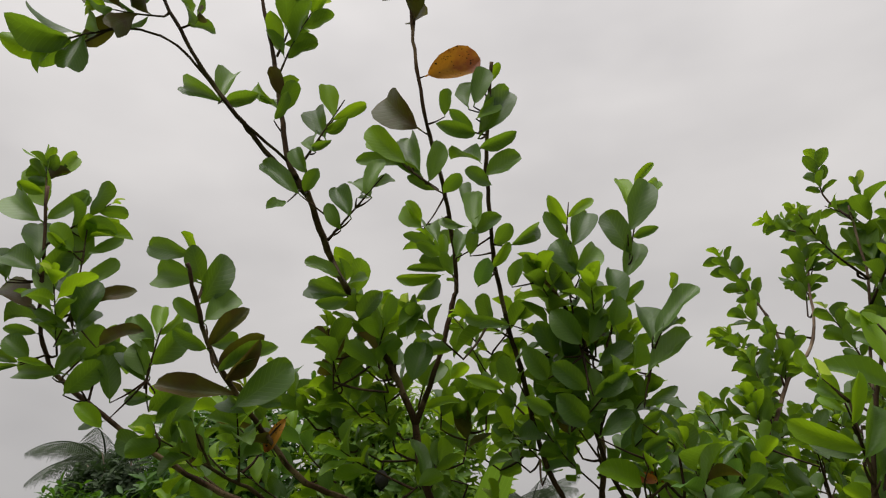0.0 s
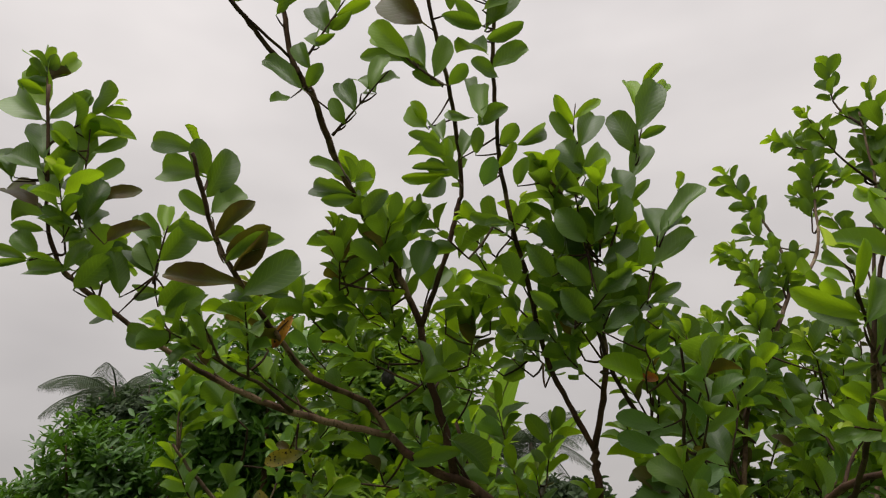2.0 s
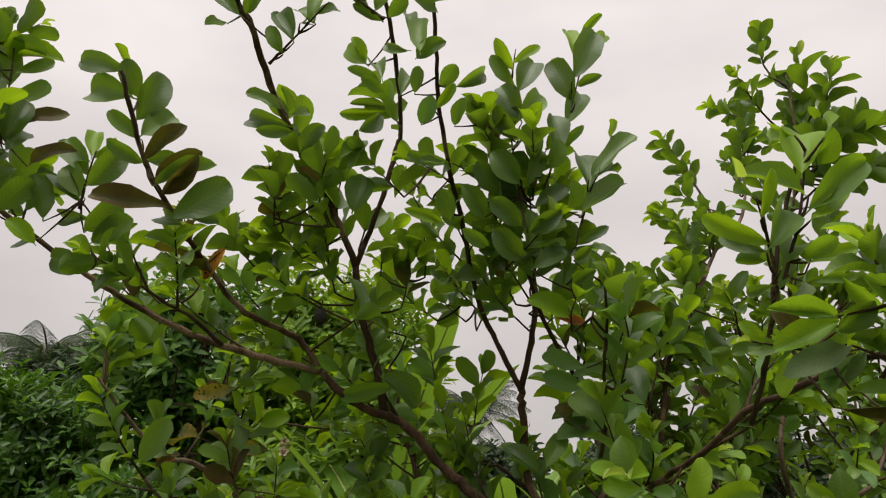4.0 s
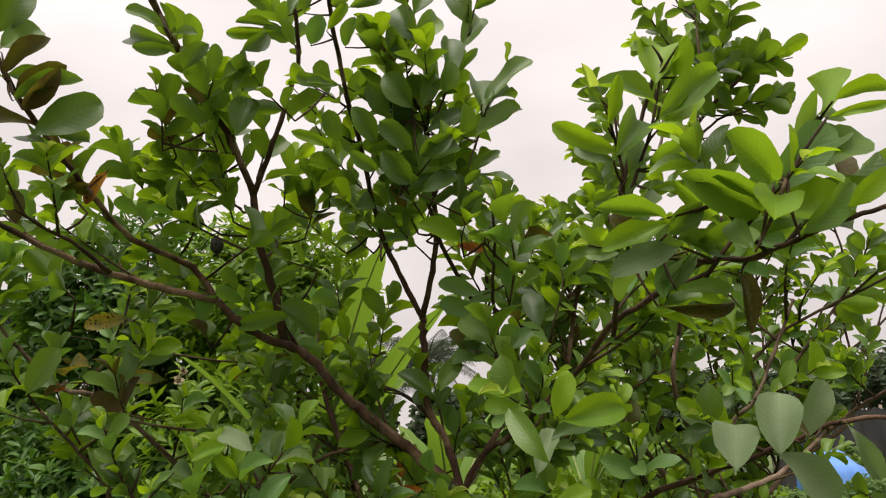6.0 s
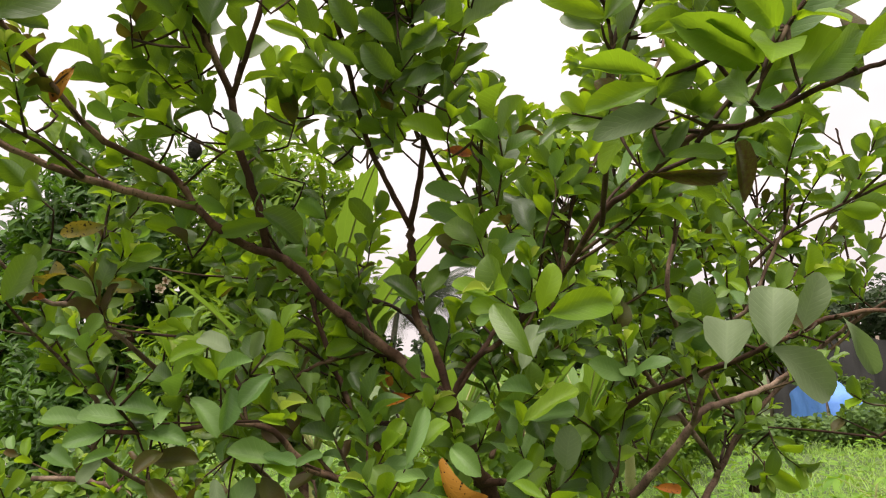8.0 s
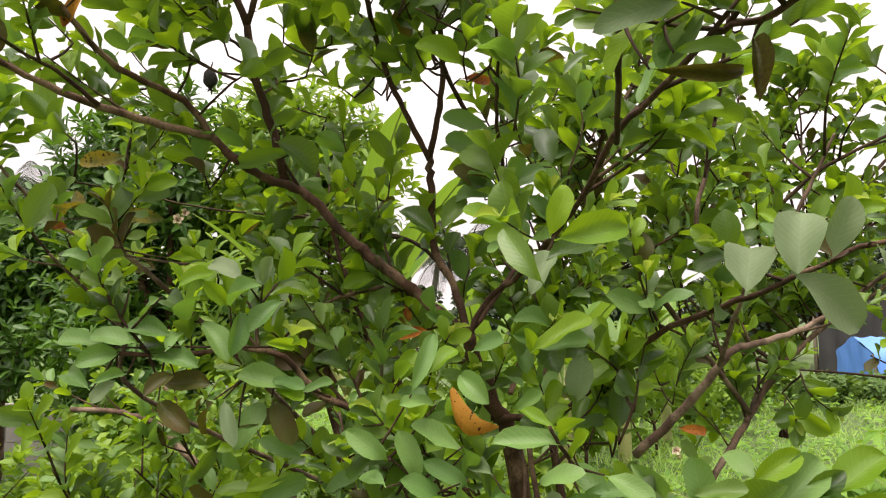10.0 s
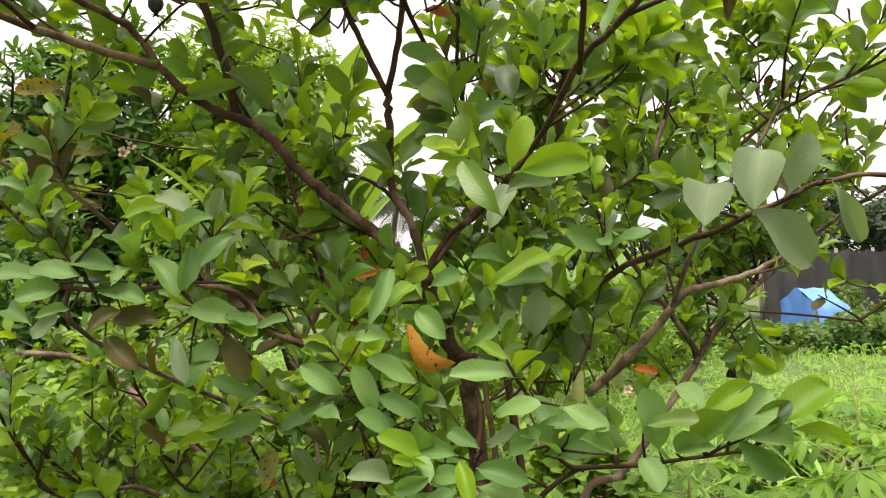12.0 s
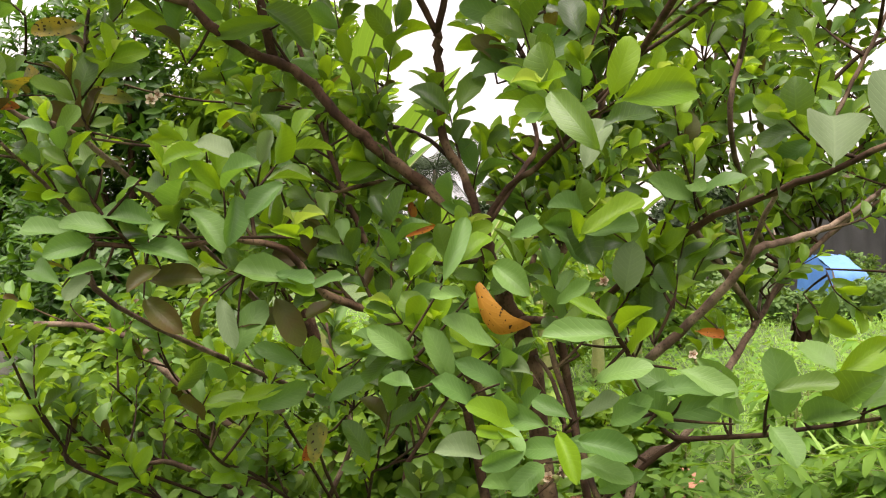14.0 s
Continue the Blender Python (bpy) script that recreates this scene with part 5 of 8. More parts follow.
guava.shoot((0.139, 2.100, 2.314), (0.129, 2.050, 2.486), 4, 0.080)
guava.shoot((0.007, 2.100, 2.318), (0.046, 2.100, 2.486), 4, 0.080)
guava.shoot((0.289, 2.100, 2.151), (0.370, 2.100, 2.307), 5, 0.080)
guava.shoot((-0.579, 2.000, 2.196), (-0.703, 2.000, 2.336), 4, 0.085)
guava.shoot((-0.372, 2.050, 2.166), (-0.479, 2.000, 2.283), 4, 0.085)
# single leaves that stand out
guava.leaf((-0.009, 1.370, 3.017), (0.125, 1.330, 3.043), 0.52, "o", (-0.25, -0.85, -0.47))
guava.leaf((-0.364, 1.720, 2.284), (-0.410, 1.700, 2.205), 0.40, "o", (0.12, -0.99, -0.06))
guava.leaf((-0.377, 2.020, 1.984), (-0.479, 1.980, 1.955), 0.46, "w", (0.47, -0.86, 0.21))
guava.leaf((-0.277, 2.020, 1.817), (-0.381, 2.000, 1.831), 0.46, "w", (0.36, -0.93, 0.05))
guava.leaf((0.028, 2.600, 0.881), (0.021, 2.600, 0.812), 0.50, "o", (0.22, -0.86, 0.45))
guava.leaf((0.476, 1.900, 2.145), (0.555, 1.880, 2.132), 0.40, "o", (0.05, -0.98, 0.17))
guava.leaf((1.098, 2.200, 1.219), (1.184, 2.200, 1.203), 0.40, "o", (-0.31, -0.88, 0.36))
guava.leaf((0.622, 2.200, 2.198), (0.661, 2.200, 2.158), 0.50, "o", (-0.39, -0.92, 0.01))
guava.leaf((0.386, 2.000, 1.517), (0.305, 2.000, 1.506), 0.40, "o", (-0.13, -0.94, 0.31))
guava.leaf((0.324, 2.100, 1.588), (0.338, 2.100, 1.543), 0.50, "o", (0.12, -0.97, 0.19))
guava.leaf((-0.566, 2.000, 1.799), (-0.519, 2.000, 1.805), 0.50, "o", (0.35, -0.93, 0.14))
# near shoots
guava.shoot((-0.122, 1.700, 1.486), (-0.141, 1.700, 1.631), 4, 0.081)
guava.shoot((0.353, 1.780, 1.215), (0.199, 1.620, 1.305), 3, 0.090)
guava.shoot((0.402, 1.800, 1.146), (0.330, 1.650, 1.340), 4, 0.090)
guava.shoot((0.473, 1.750, 1.166), (0.420, 1.650, 1.326), 3, 0.081)
guava.shoot((0.525, 1.950, 1.356), (0.555, 1.850, 1.454), 3, 0.081)
guava.shoot((0.563, 1.900, 1.480), (0.623, 1.600, 1.537), 4, 0.090)
guava.shoot((0.373, 1.900, 1.391), (0.422, 1.800, 1.509), 3, 0.081)
guava.shoot((0.257, 1.820, 1.324), (0.309, 1.750, 1.426), 3, 0.081)
guava.shoot((0.822, 1.800, 1.384), (0.669, 1.700, 1.503), 4, 0.081)
guava.shoot((0.782, 1.850, 1.355), (0.808, 1.750, 1.463), 4, 0.081)
guava.shoot((0.869, 1.700, 1.499), (0.812, 1.600, 1.625), 4, 0.081)
guava.shoot((0.918, 1.600, 1.537), (0.921, 1.500, 1.582), 3, 0.081)
guava.shoot((0.604, 1.600, 1.694), (0.500, 1.500, 1.732), 3, 0.090)
guava.shoot((0.598, 1.700, 1.648), (0.501, 1.650, 1.909), 6, 0.081)
guava.shoot((-0.333, 1.900, 1.714), (-0.358, 1.850, 1.829), 4, 0.081, "b")
guava.shoot((-0.376, 1.950, 1.798), (-0.284, 1.900, 1.891), 3, 0.081)
guava.shoot((1.611, 1.900, 1.353), (1.348, 1.700, 1.438), 1, 0.068, "b")
guava.shoot((1.641, 1.800, 1.442), (1.391, 1.700, 1.488), 2, 0.072)
guava.shoot((1.415, 2.100, 1.379), (1.435, 2.000, 1.277), 3, 0.068)
guava.shoot((1.417, 2.200, 1.307), (1.393, 2.100, 1.236), 3, 0.081)
guava.leaf((0.594, 1.010, 2.053), (0.490, 1.007, 2.096), 0.33, "y", (-0.21, -0.77, -0.60))
guava.leaf((0.595, 1.019, 2.044), (0.540, 1.065, 2.086), 0.32, "n", (-0.44, -0.74, -0.51))
guava.leaf((0.574, 0.993, 2.035), (0.639, 0.997, 2.128), 0.41, "m", (-0.46, -0.71, -0.53))
guava.leaf((0.566, 0.981, 2.081), (0.574, 0.940, 2.146), 0.29, "y", (-0.26, -0.72, -0.64))
guava.leaf((0.588, 1.015, 2.106), (0.565, 1.072, 2.155), 0.27, "y", (-0.77, -0.64, 0.07))
guava.leaf((0.560, 0.973, 2.112), (0.547, 1.032, 2.161), 0.28, "m", (-0.35, -0.90, -0.27))
guava.leaf((0.561, 1.027, 2.167), (0.539, 0.964, 2.160), 0.25, "t", (0.04, -0.80, -0.61))
guava.leaf((0.664, 1.016, 2.164), (0.692, 1.027, 2.278), 0.55, "y", (-0.52, -0.72, -0.46))
guava.leaf((0.659, 1.000, 2.127), (0.572, 1.017, 2.193), 0.39, "m", (-0.32, -0.82, 0.47))
guava.leaf((0.647, 0.997, 2.098), (0.745, 0.966, 2.180), 0.39, "m", (-0.59, -0.78, -0.20))
guava.leaf((0.667, 1.017, 2.239), (0.648, 1.074, 2.282), 0.39, "y", (-0.53, -0.68, -0.51))
guava.leaf((0.688, 0.977, 2.216), (0.759, 1.034, 2.288), 0.29, "y", (-0.09, -0.74, -0.66))
guava.leaf((0.706, 1.028, 2.191), (0.696, 0.964, 2.211), 0.48, "m", (-0.29, -0.81, -0.51))
guava.leaf((0.646, 0.988, 2.083), (0.762, 0.995, 2.172), 0.29, "y", (-0.32, -0.84, -0.44))
guava.leaf((0.636, 1.011, 2.031), (0.654, 0.946, 2.043), 0.48, "m", (-0.43, -0.89, -0.15))
guava.leaf((0.594, 1.016, 1.980), (0.639, 1.039, 2.085), 0.45, "m", (-0.39, -0.78, -0.50))
guava.leaf((0.640, 1.004, 2.023), (0.694, 0.958, 2.039), 0.37, "y", (-0.53, -0.85, -0.01))
guava.leaf((0.630, 1.007, 1.996), (0.688, 0.967, 1.993), 0.27, "m", (-0.43, -0.89, -0.15))
guava.leaf((0.595, 1.001, 2.012), (0.668, 1.039, 2.097), 0.42, "m", (-0.60, -0.73, -0.33))
guava.leaf((0.570, 0.977, 1.982), (0.556, 1.036, 1.983), 0.32, "n", (-0.42, -0.90, -0.10))
guava.leaf((0.589, 0.979, 1.959), (0.661, 1.034, 2.011), 0.35, "n", (-0.17, -0.94, -0.30))
guava_b.leaf((1.267, 1.866, 2.705), (1.279, 1.891, 2.871), 0.46, "n", (-0.46, -0.88, 0.10))
guava_b.leaf((1.335, 1.877, 2.697), (1.359, 1.876, 2.807), 0.59, "n", (-0.38, -0.88, -0.28))
guava_b.leaf((1.347, 1.844, 2.672), (1.374, 1.823, 2.781), 0.49, "n", (-0.33, -0.95, -0.02))
guava_b.leaf((1.394, 1.839, 2.681), (1.482, 1.854, 2.816), 0.47, "y", (-0.44, -0.57, -0.70))
guava_b.leaf((1.437, 1.874, 2.707), (1.608, 1.889, 2.776), 0.26, "y", (0.13, -0.72, -0.68))
guava_b.leaf((1.422, 1.865, 2.693), (1.568, 1.889, 2.708), 0.25, "n", (-0.48, -0.83, -0.27))
guava_b.leaf((1.303, 1.840, 2.532), (1.253, 1.803, 2.591), 0.48, "n", (-0.58, -0.80, -0.14))
guava_b.leaf((1.360, 1.879, 2.559), (1.426, 1.896, 2.645), 0.36, "n", (-0.47, -0.73, -0.50))
guava_b.leaf((1.373, 1.882, 2.559), (1.546, 1.880, 2.609), 0.32, "n", (0.36, -0.88, -0.30))
guava_b.leaf((1.342, 1.885, 2.546), (1.401, 1.851, 2.501), 0.34, "n", (-0.56, -0.66, -0.51))
guava_b.leaf((1.287, 1.882, 2.686), (1.222, 1.904, 2.746), 0.39, "n", (0.00, -0.99, -0.16))
guava_b.leaf((1.271, 1.873, 2.524), (1.200, 1.835, 2.561), 0.45, "n", (0.09, -0.95, -0.29))
guava_b.leaf((1.230, 1.883, 2.456), (1.177, 1.914, 2.516), 0.48, "n", (-0.41, -0.91, -0.01))
guava_b.leaf((1.224, 1.841, 2.449), (1.336, 1.858, 2.459), 0.37, "n", (-0.62, -0.61, -0.50))
guava_b.leaf((1.225, 1.842, 2.518), (1.136, 1.791, 2.528), 0.40, "n", (-0.55, -0.83, -0.04))
guava.leaf((0.714, 0.817, 1.954), (0.816, 0.818, 2.057), 0.49, "m", (-0.35, -0.92, -0.19))
guava.leaf((0.708, 0.810, 1.945), (0.836, 0.780, 2.010), 0.41, "m", (-0.64, -0.76, -0.10))
guava.leaf((0.779, 0.821, 2.030), (0.864, 0.881, 2.113), 0.46, "y", (-0.24, -0.66, -0.71))
guava.leaf((0.776, 0.789, 2.034), (0.824, 0.748, 2.046), 0.35, "y", (-0.80, -0.58, 0.13))
guava.leaf((0.757, 0.778, 2.008), (0.789, 0.721, 2.002), 0.25, "y", (-0.66, -0.72, -0.22))
guava.leaf((0.689, 0.791, 1.928), (0.608, 0.738, 1.966), 0.51, "m", (0.07, -0.89, -0.45))
guava.leaf((0.689, 0.827, 1.904), (0.579, 0.770, 1.924), 0.41, "m", (-0.21, -0.94, -0.28))
guava.leaf((0.697, 0.780, 1.860), (0.784, 0.769, 1.926), 0.41, "m", (-0.20, -0.92, -0.35))
guava.leaf((0.761, 0.781, 1.894), (0.789, 0.732, 1.923), 0.49, "y", (-0.55, -0.68, -0.49))
guava.leaf((0.672, 0.815, 1.866), (0.772, 0.863, 1.940), 0.33, "m", (-0.66, -0.64, -0.40))
guava.leaf((0.635, 0.773, 1.841), (0.634, 0.832, 1.913), 0.40, "n", (-0.77, -0.62, 0.12))
guava.leaf((0.683, 0.825, 1.920), (0.622, 0.758, 1.924), 0.31, "m", (0.04, -0.98, -0.18))
guava.leaf((0.614, 0.912, 1.918), (0.510, 0.904, 1.877), 0.35, "y", (-0.19, -0.90, 0.38))
guava.leaf((0.600, 0.901, 1.919), (0.506, 0.858, 1.927), 0.27, "m", (-0.35, -0.93, 0.13))
guava.leaf((0.607, 0.921, 1.903), (0.631, 0.870, 1.925), 0.59, "n", (-0.03, -0.98, -0.19))
guava.leaf((0.708, 0.936, 1.879), (0.609, 0.876, 1.886), 0.35, "n", (-0.25, -0.97, 0.00))
guava.leaf((0.700, 0.943, 1.935), (0.613, 0.873, 1.930), 0.23, "m", (-0.60, -0.66, -0.45))
guava.leaf((0.619, 0.913, 1.884), (0.524, 0.870, 1.854), 0.38, "u", (-0.29, -0.96, 0.04))
guava.leaf((0.661, 0.939, 1.885), (0.614, 0.978, 1.836), 0.41, "u", (-0.28, -0.96, -0.07))
guava.leaf((0.609, 0.918, 1.828), (0.664, 0.876, 1.829), 0.41, "m", (-0.20, -0.94, 0.26))
guava.leaf((0.576, 0.907, 1.805), (0.692, 0.896, 1.797), 0.17, "b", (0.03, -0.89, -0.45))
guava.leaf((0.706, 0.926, 1.849), (0.687, 0.872, 1.784), 0.24, "b", (-0.21, -0.95, 0.24))
guava.leaf((0.637, 0.917, 1.880), (0.665, 0.866, 1.894), 0.49, "m", (-0.18, -0.91, -0.38))
# shoots that fill the crown
guava.shoot((-0.166, 2.004, 1.891), (-0.226, 1.990, 2.041), 4, 0.078)
guava.shoot((-0.426, 2.137, 1.972), (-0.303, 2.150, 2.143), 4, 0.090)
guava.shoot((-0.601, 2.244, 2.075), (-0.735, 2.316, 2.227), 3, 0.090)
guava.shoot((0.895, 2.163, 1.984), (0.737, 2.159, 2.098), 4, 0.084)
guava.shoot((0.846, 2.199, 1.971), (0.726, 2.285, 2.126), 4, 0.087)
guava.shoot((0.818, 2.376, 2.233), (0.839, 2.488, 2.395), 4, 0.085)
guava.shoot((0.724, 2.222, 1.990), (0.737, 2.344, 2.079), 3, 0.090)
guava.shoot((0.830, 2.387, 2.063), (0.879, 2.339, 2.239), 4, 0.079)
guava.shoot((0.599, 2.378, 2.234), (0.669, 2.293, 2.335), 3, 0.082)
guava.shoot((0.446, 2.250, 1.451), (0.328, 2.139, 1.596), 4, 0.080)
guava.shoot((0.459, 2.147, 1.309), (0.488, 1.959, 1.418), 3, 0.075)
guava.shoot((0.489, 2.140, 1.555), (0.521, 2.078, 1.727), 4, 0.076)
guava.shoot((0.332, 2.181, 1.584), (0.267, 2.302, 1.671), 3, 0.087)
guava.shoot((0.362, 1.688, 1.262), (0.250, 1.594, 1.371), 4, 0.073)
guava.shoot((0.476, 1.630, 1.115), (0.462, 1.664, 1.268), 4, 0.087)
guava.shoot((0.236, 1.727, 1.095), (0.308, 1.728, 1.279), 4, 0.073)
guava.shoot((0.258, 1.768, 1.237), (0.343, 1.849, 1.359), 4, 0.086)
guava.shoot((0.674, 1.839, 1.264), (0.800, 1.844, 1.444), 3, 0.077)
guava.shoot((0.798, 1.677, 1.337), (0.851, 1.709, 1.516), 4, 0.075)
guava.shoot((0.771, 1.706, 1.268), (0.833, 1.864, 1.351), 4, 0.072)
guava.shoot((0.273, 2.220, 2.205), (0.201, 2.355, 2.346), 4, 0.081)
guava.shoot((0.092, 2.440, 2.203), (-0.082, 2.397, 2.277), 4, 0.092)
guava.shoot((0.270, 2.278, 2.296), (0.346, 2.178, 2.393), 3, 0.090)
guava.shoot((0.164, 2.434, 2.307), (0.312, 2.410, 2.453), 4, 0.093)
guava.shoot((1.259, 2.416, 2.133), (1.189, 2.598, 2.222), 4, 0.092)
guava.shoot((1.161, 2.234, 2.194), (1.090, 2.149, 2.285), 4, 0.083)
guava.shoot((1.177, 2.264, 1.988), (1.041, 2.332, 2.128), 3, 0.087)
guava.shoot((1.126, 2.159, 1.941), (1.193, 2.109, 2.121), 4, 0.087)
guava.shoot((-0.912, 1.698, 2.394), (-0.876, 1.777, 2.507), 4, 0.087)
guava.shoot((-0.913, 1.654, 2.434), (-0.875, 1.501, 2.574), 3, 0.084)
guava.shoot((-0.228, 1.849, 2.472), (-0.151, 1.836, 2.619), 4, 0.080)
guava.shoot((-0.164, 1.984, 2.436), (-0.285, 2.023, 2.577), 4, 0.072)
guava.shoot((-0.121, 1.732, 2.339), (-0.117, 1.636, 2.498), 4, 0.076)
guava.shoot((0.064, 1.802, 2.652), (-0.015, 1.880, 2.833), 4, 0.080)
guava.shoot((0.151, 1.807, 2.460), (0.226, 1.801, 2.597), 4, 0.083)
guava.shoot((0.066, 1.686, 2.403), (-0.040, 1.608, 2.496), 4, 0.073)
guava.shoot((0.340, 1.833, 2.345), (0.353, 1.767, 2.537), 3, 0.086)
guava.shoot((0.394, 1.836, 2.141), (0.501, 1.723, 2.219), 4, 0.087)
guava.shoot((0.319, 1.727, 2.229), (0.424, 1.606, 2.332), 3, 0.087)
guava.shoot((0.391, 1.689, 2.400), (0.370, 1.549, 2.548), 4, 0.080)
guava.shoot((0.283, 1.784, 2.438), (0.399, 1.834, 2.511), 4, 0.077)
guava.shoot((0.398, 1.827, 2.202), (0.469, 1.821, 2.362), 4, 0.085)
guava_b.shoot((0.991, 2.445, 1.333), (0.928, 2.500, 1.447), 3, 0.077)
guava_b.shoot((1.176, 2.505, 1.291), (1.136, 2.533, 1.452), 4, 0.074)
guava_b.shoot((1.154, 2.368, 1.265), (1.202, 2.284, 1.459), 3, 0.081)
guava_b.shoot((0.983, 2.557, 1.224), (1.030, 2.521, 1.397), 3, 0.072)
guava_b.shoot((1.363, 2.597, 1.178), (1.274, 2.711, 1.309), 3, 0.078)
guava_b.shoot((1.265, 2.568, 1.335), (1.343, 2.534, 1.483), 4, 0.073)
guava_b.shoot((1.541, 2.571, 1.295), (1.672, 2.476, 1.409), 4, 0.073)
guava.shoot((0.826, 1.888, 1.254), (0.810, 1.879, 1.409), 3, 0.083)
guava.shoot((0.843, 1.998, 1.185), (0.811, 2.006, 1.335), 4, 0.073)
guava.shoot((0.818, 1.857, 1.330), (0.740, 1.978, 1.434), 3, 0.081)
guava.shoot((0.664, 1.858, 1.226), (0.676, 1.969, 1.324), 3, 0.080)
guava.shoot((0.749, 2.131, 1.211), (0.679, 2.144, 1.417), 3, 0.086)
guava.shoot((0.338, 2.238, 1.124), (0.468, 2.248, 1.246), 3, 0.076)
guava.shoot((0.491, 2.318, 1.154), (0.597, 2.425, 1.228), 3, 0.083)
guava.shoot((0.387, 2.245, 1.240), (0.231, 2.212, 1.363), 4, 0.075)
guava.shoot((0.371, 2.100, 1.221), (0.313, 2.002, 1.334), 3, 0.088)
guava.shoot((-0.075, 1.837, 2.112), (0.015, 1.910, 2.198), 4, 0.093)
guava.shoot((-0.111, 2.079, 2.304), (-0.266, 2.101, 2.399), 4, 0.091)
guava.shoot((-0.149, 1.860, 2.165), (-0.250, 1.737, 2.216), 3, 0.083)
# leaves on the low limbs
guava.leaf((-0.271, 1.637, 1.509), (-0.381, 1.658, 1.530), 0.47, "g", (0.37, -0.78, 0.50))
guava.leaf((-0.193, 1.599, 1.512), (-0.273, 1.571, 1.546), 0.54, "g", (0.43, -0.69, 0.58))
guava.leaf((-0.144, 1.634, 1.523), (-0.220, 1.596, 1.556), 0.54, "g", (0.44, -0.78, 0.45))
guava.leaf((-0.141, 1.602, 1.505), (-0.226, 1.652, 1.518), 0.34, "n", (-0.09, -0.97, 0.21))
guava.leaf((-0.145, 1.592, 1.495), (-0.132, 1.647, 1.551), 0.43, "g", (0.23, -0.67, 0.70))
guava.leaf((-0.191, 1.644, 1.497), (-0.094, 1.592, 1.480), 0.44, "g", (-0.01, -0.90, 0.43))
guava.leaf((-0.231, 1.605, 1.498), (-0.291, 1.553, 1.486), 0.54, "g", (0.53, -0.77, 0.36))
guava.leaf((-0.292, 1.617, 1.425), (-0.371, 1.663, 1.472), 0.38, "g", (0.05, -0.92, 0.39))
guava.leaf((-0.246, 1.621, 1.445), (-0.269, 1.565, 1.413), 0.50, "u", (0.25, -0.74, 0.62))
guava.leaf((-0.219, 1.605, 1.455), (-0.248, 1.547, 1.454), 0.35, "g", (0.44, -0.73, 0.52))
guava.leaf((-0.219, 1.628, 1.546), (-0.294, 1.608, 1.634), 0.44, "n", (-0.18, -0.89, 0.43))
guava.leaf((-0.285, 1.620, 1.580), (-0.293, 1.559, 1.566), 0.41, "y", (0.44, -0.71, 0.55))
guava.leaf((-0.221, 1.615, 1.619), (-0.296, 1.667, 1.662), 0.44, "n", (0.00, -0.95, 0.32))
guava.leaf((-0.153, 1.592, 1.601), (-0.231, 1.643, 1.567), 0.45, "g", (0.44, -0.74, 0.51))
guava.leaf((-0.038, 1.648, 1.582), (-0.068, 1.596, 1.625), 0.46, "y", (0.36, -0.92, 0.16))
guava.leaf((-0.025, 1.608, 1.577), (0.016, 1.545, 1.634), 0.41, "g", (0.12, -0.68, 0.73))
guava.leaf((-0.056, 1.631, 1.647), (-0.112, 1.581, 1.638), 0.47, "y", (0.37, -0.67, 0.64))
guava.leaf((-0.003, 1.626, 1.634), (-0.082, 1.669, 1.684), 0.52, "u", (0.42, -0.88, 0.20))
guava.leaf((0.078, 1.609, 1.589), (0.018, 1.557, 1.542), 0.47, "g", (-0.38, -0.90, 0.23))
guava.leaf((-0.005, 1.606, 1.572), (-0.002, 1.560, 1.496), 0.41, "g", (0.53, -0.69, 0.49))
guava.leaf((-0.091, 1.645, 1.550), (-0.024, 1.587, 1.495), 0.46, "g", (0.43, -0.77, 0.47))
guava.leaf((0.035, 1.628, 1.622), (0.060, 1.572, 1.673), 0.46, "u", (0.01, -0.95, 0.31))
guava.leaf((0.095, 1.609, 1.496), (0.079, 1.530, 1.509), 0.30, "y", (0.08, -0.98, 0.16))
guava.leaf((0.090, 1.591, 1.495), (0.115, 1.651, 1.517), 0.37, "y", (-0.23, -0.81, 0.54))
guava.leaf((0.091, 1.634, 1.508), (0.074, 1.692, 1.556), 0.24, "t", (0.48, -0.87, -0.09))
guava.leaf((0.088, 1.635, 1.513), (0.131, 1.577, 1.549), 0.25, "t", (0.35, -0.70, 0.62))
guava.leaf((0.113, 1.609, 1.407), (-0.009, 1.598, 1.462), 0.39, "g", (0.51, -0.73, 0.45))
guava.leaf((0.082, 1.619, 1.438), (-0.038, 1.638, 1.420), 0.31, "y", (0.02, -0.84, 0.55))
guava.leaf((0.053, 1.611, 1.434), (0.124, 1.559, 1.421), 0.38, "g", (-0.01, -0.71, 0.71))
guava.leaf((0.056, 1.625, 1.422), (0.123, 1.559, 1.400), 0.36, "y", (0.06, -0.81, 0.59))
guava.leaf((0.103, 1.611, 1.405), (0.169, 1.659, 1.425), 0.32, "g", (-0.16, -0.85, 0.50))
guava.leaf((-0.132, 1.611, 1.450), (-0.166, 1.555, 1.432), 0.50, "b", (0.34, -0.68, 0.65))
guava.leaf((-0.166, 1.646, 1.429), (-0.068, 1.607, 1.437), 0.45, "b", (0.36, -0.82, 0.44))
guava.leaf((-0.162, 1.613, 1.402), (-0.099, 1.565, 1.354), 0.48, "b", (-0.36, -0.78, 0.51))
guava.leaf((-0.037, 1.612, 1.401), (-0.012, 1.555, 1.330), 0.40, "u", (0.06, -0.93, 0.37))
guava.leaf((-0.024, 1.639, 1.291), (0.023, 1.618, 1.387), 0.57, "g", (0.05, -0.88, 0.48))
guava.leaf((-0.014, 1.634, 1.343), (0.076, 1.661, 1.369), 0.49, "b", (0.10, -0.67, 0.74))
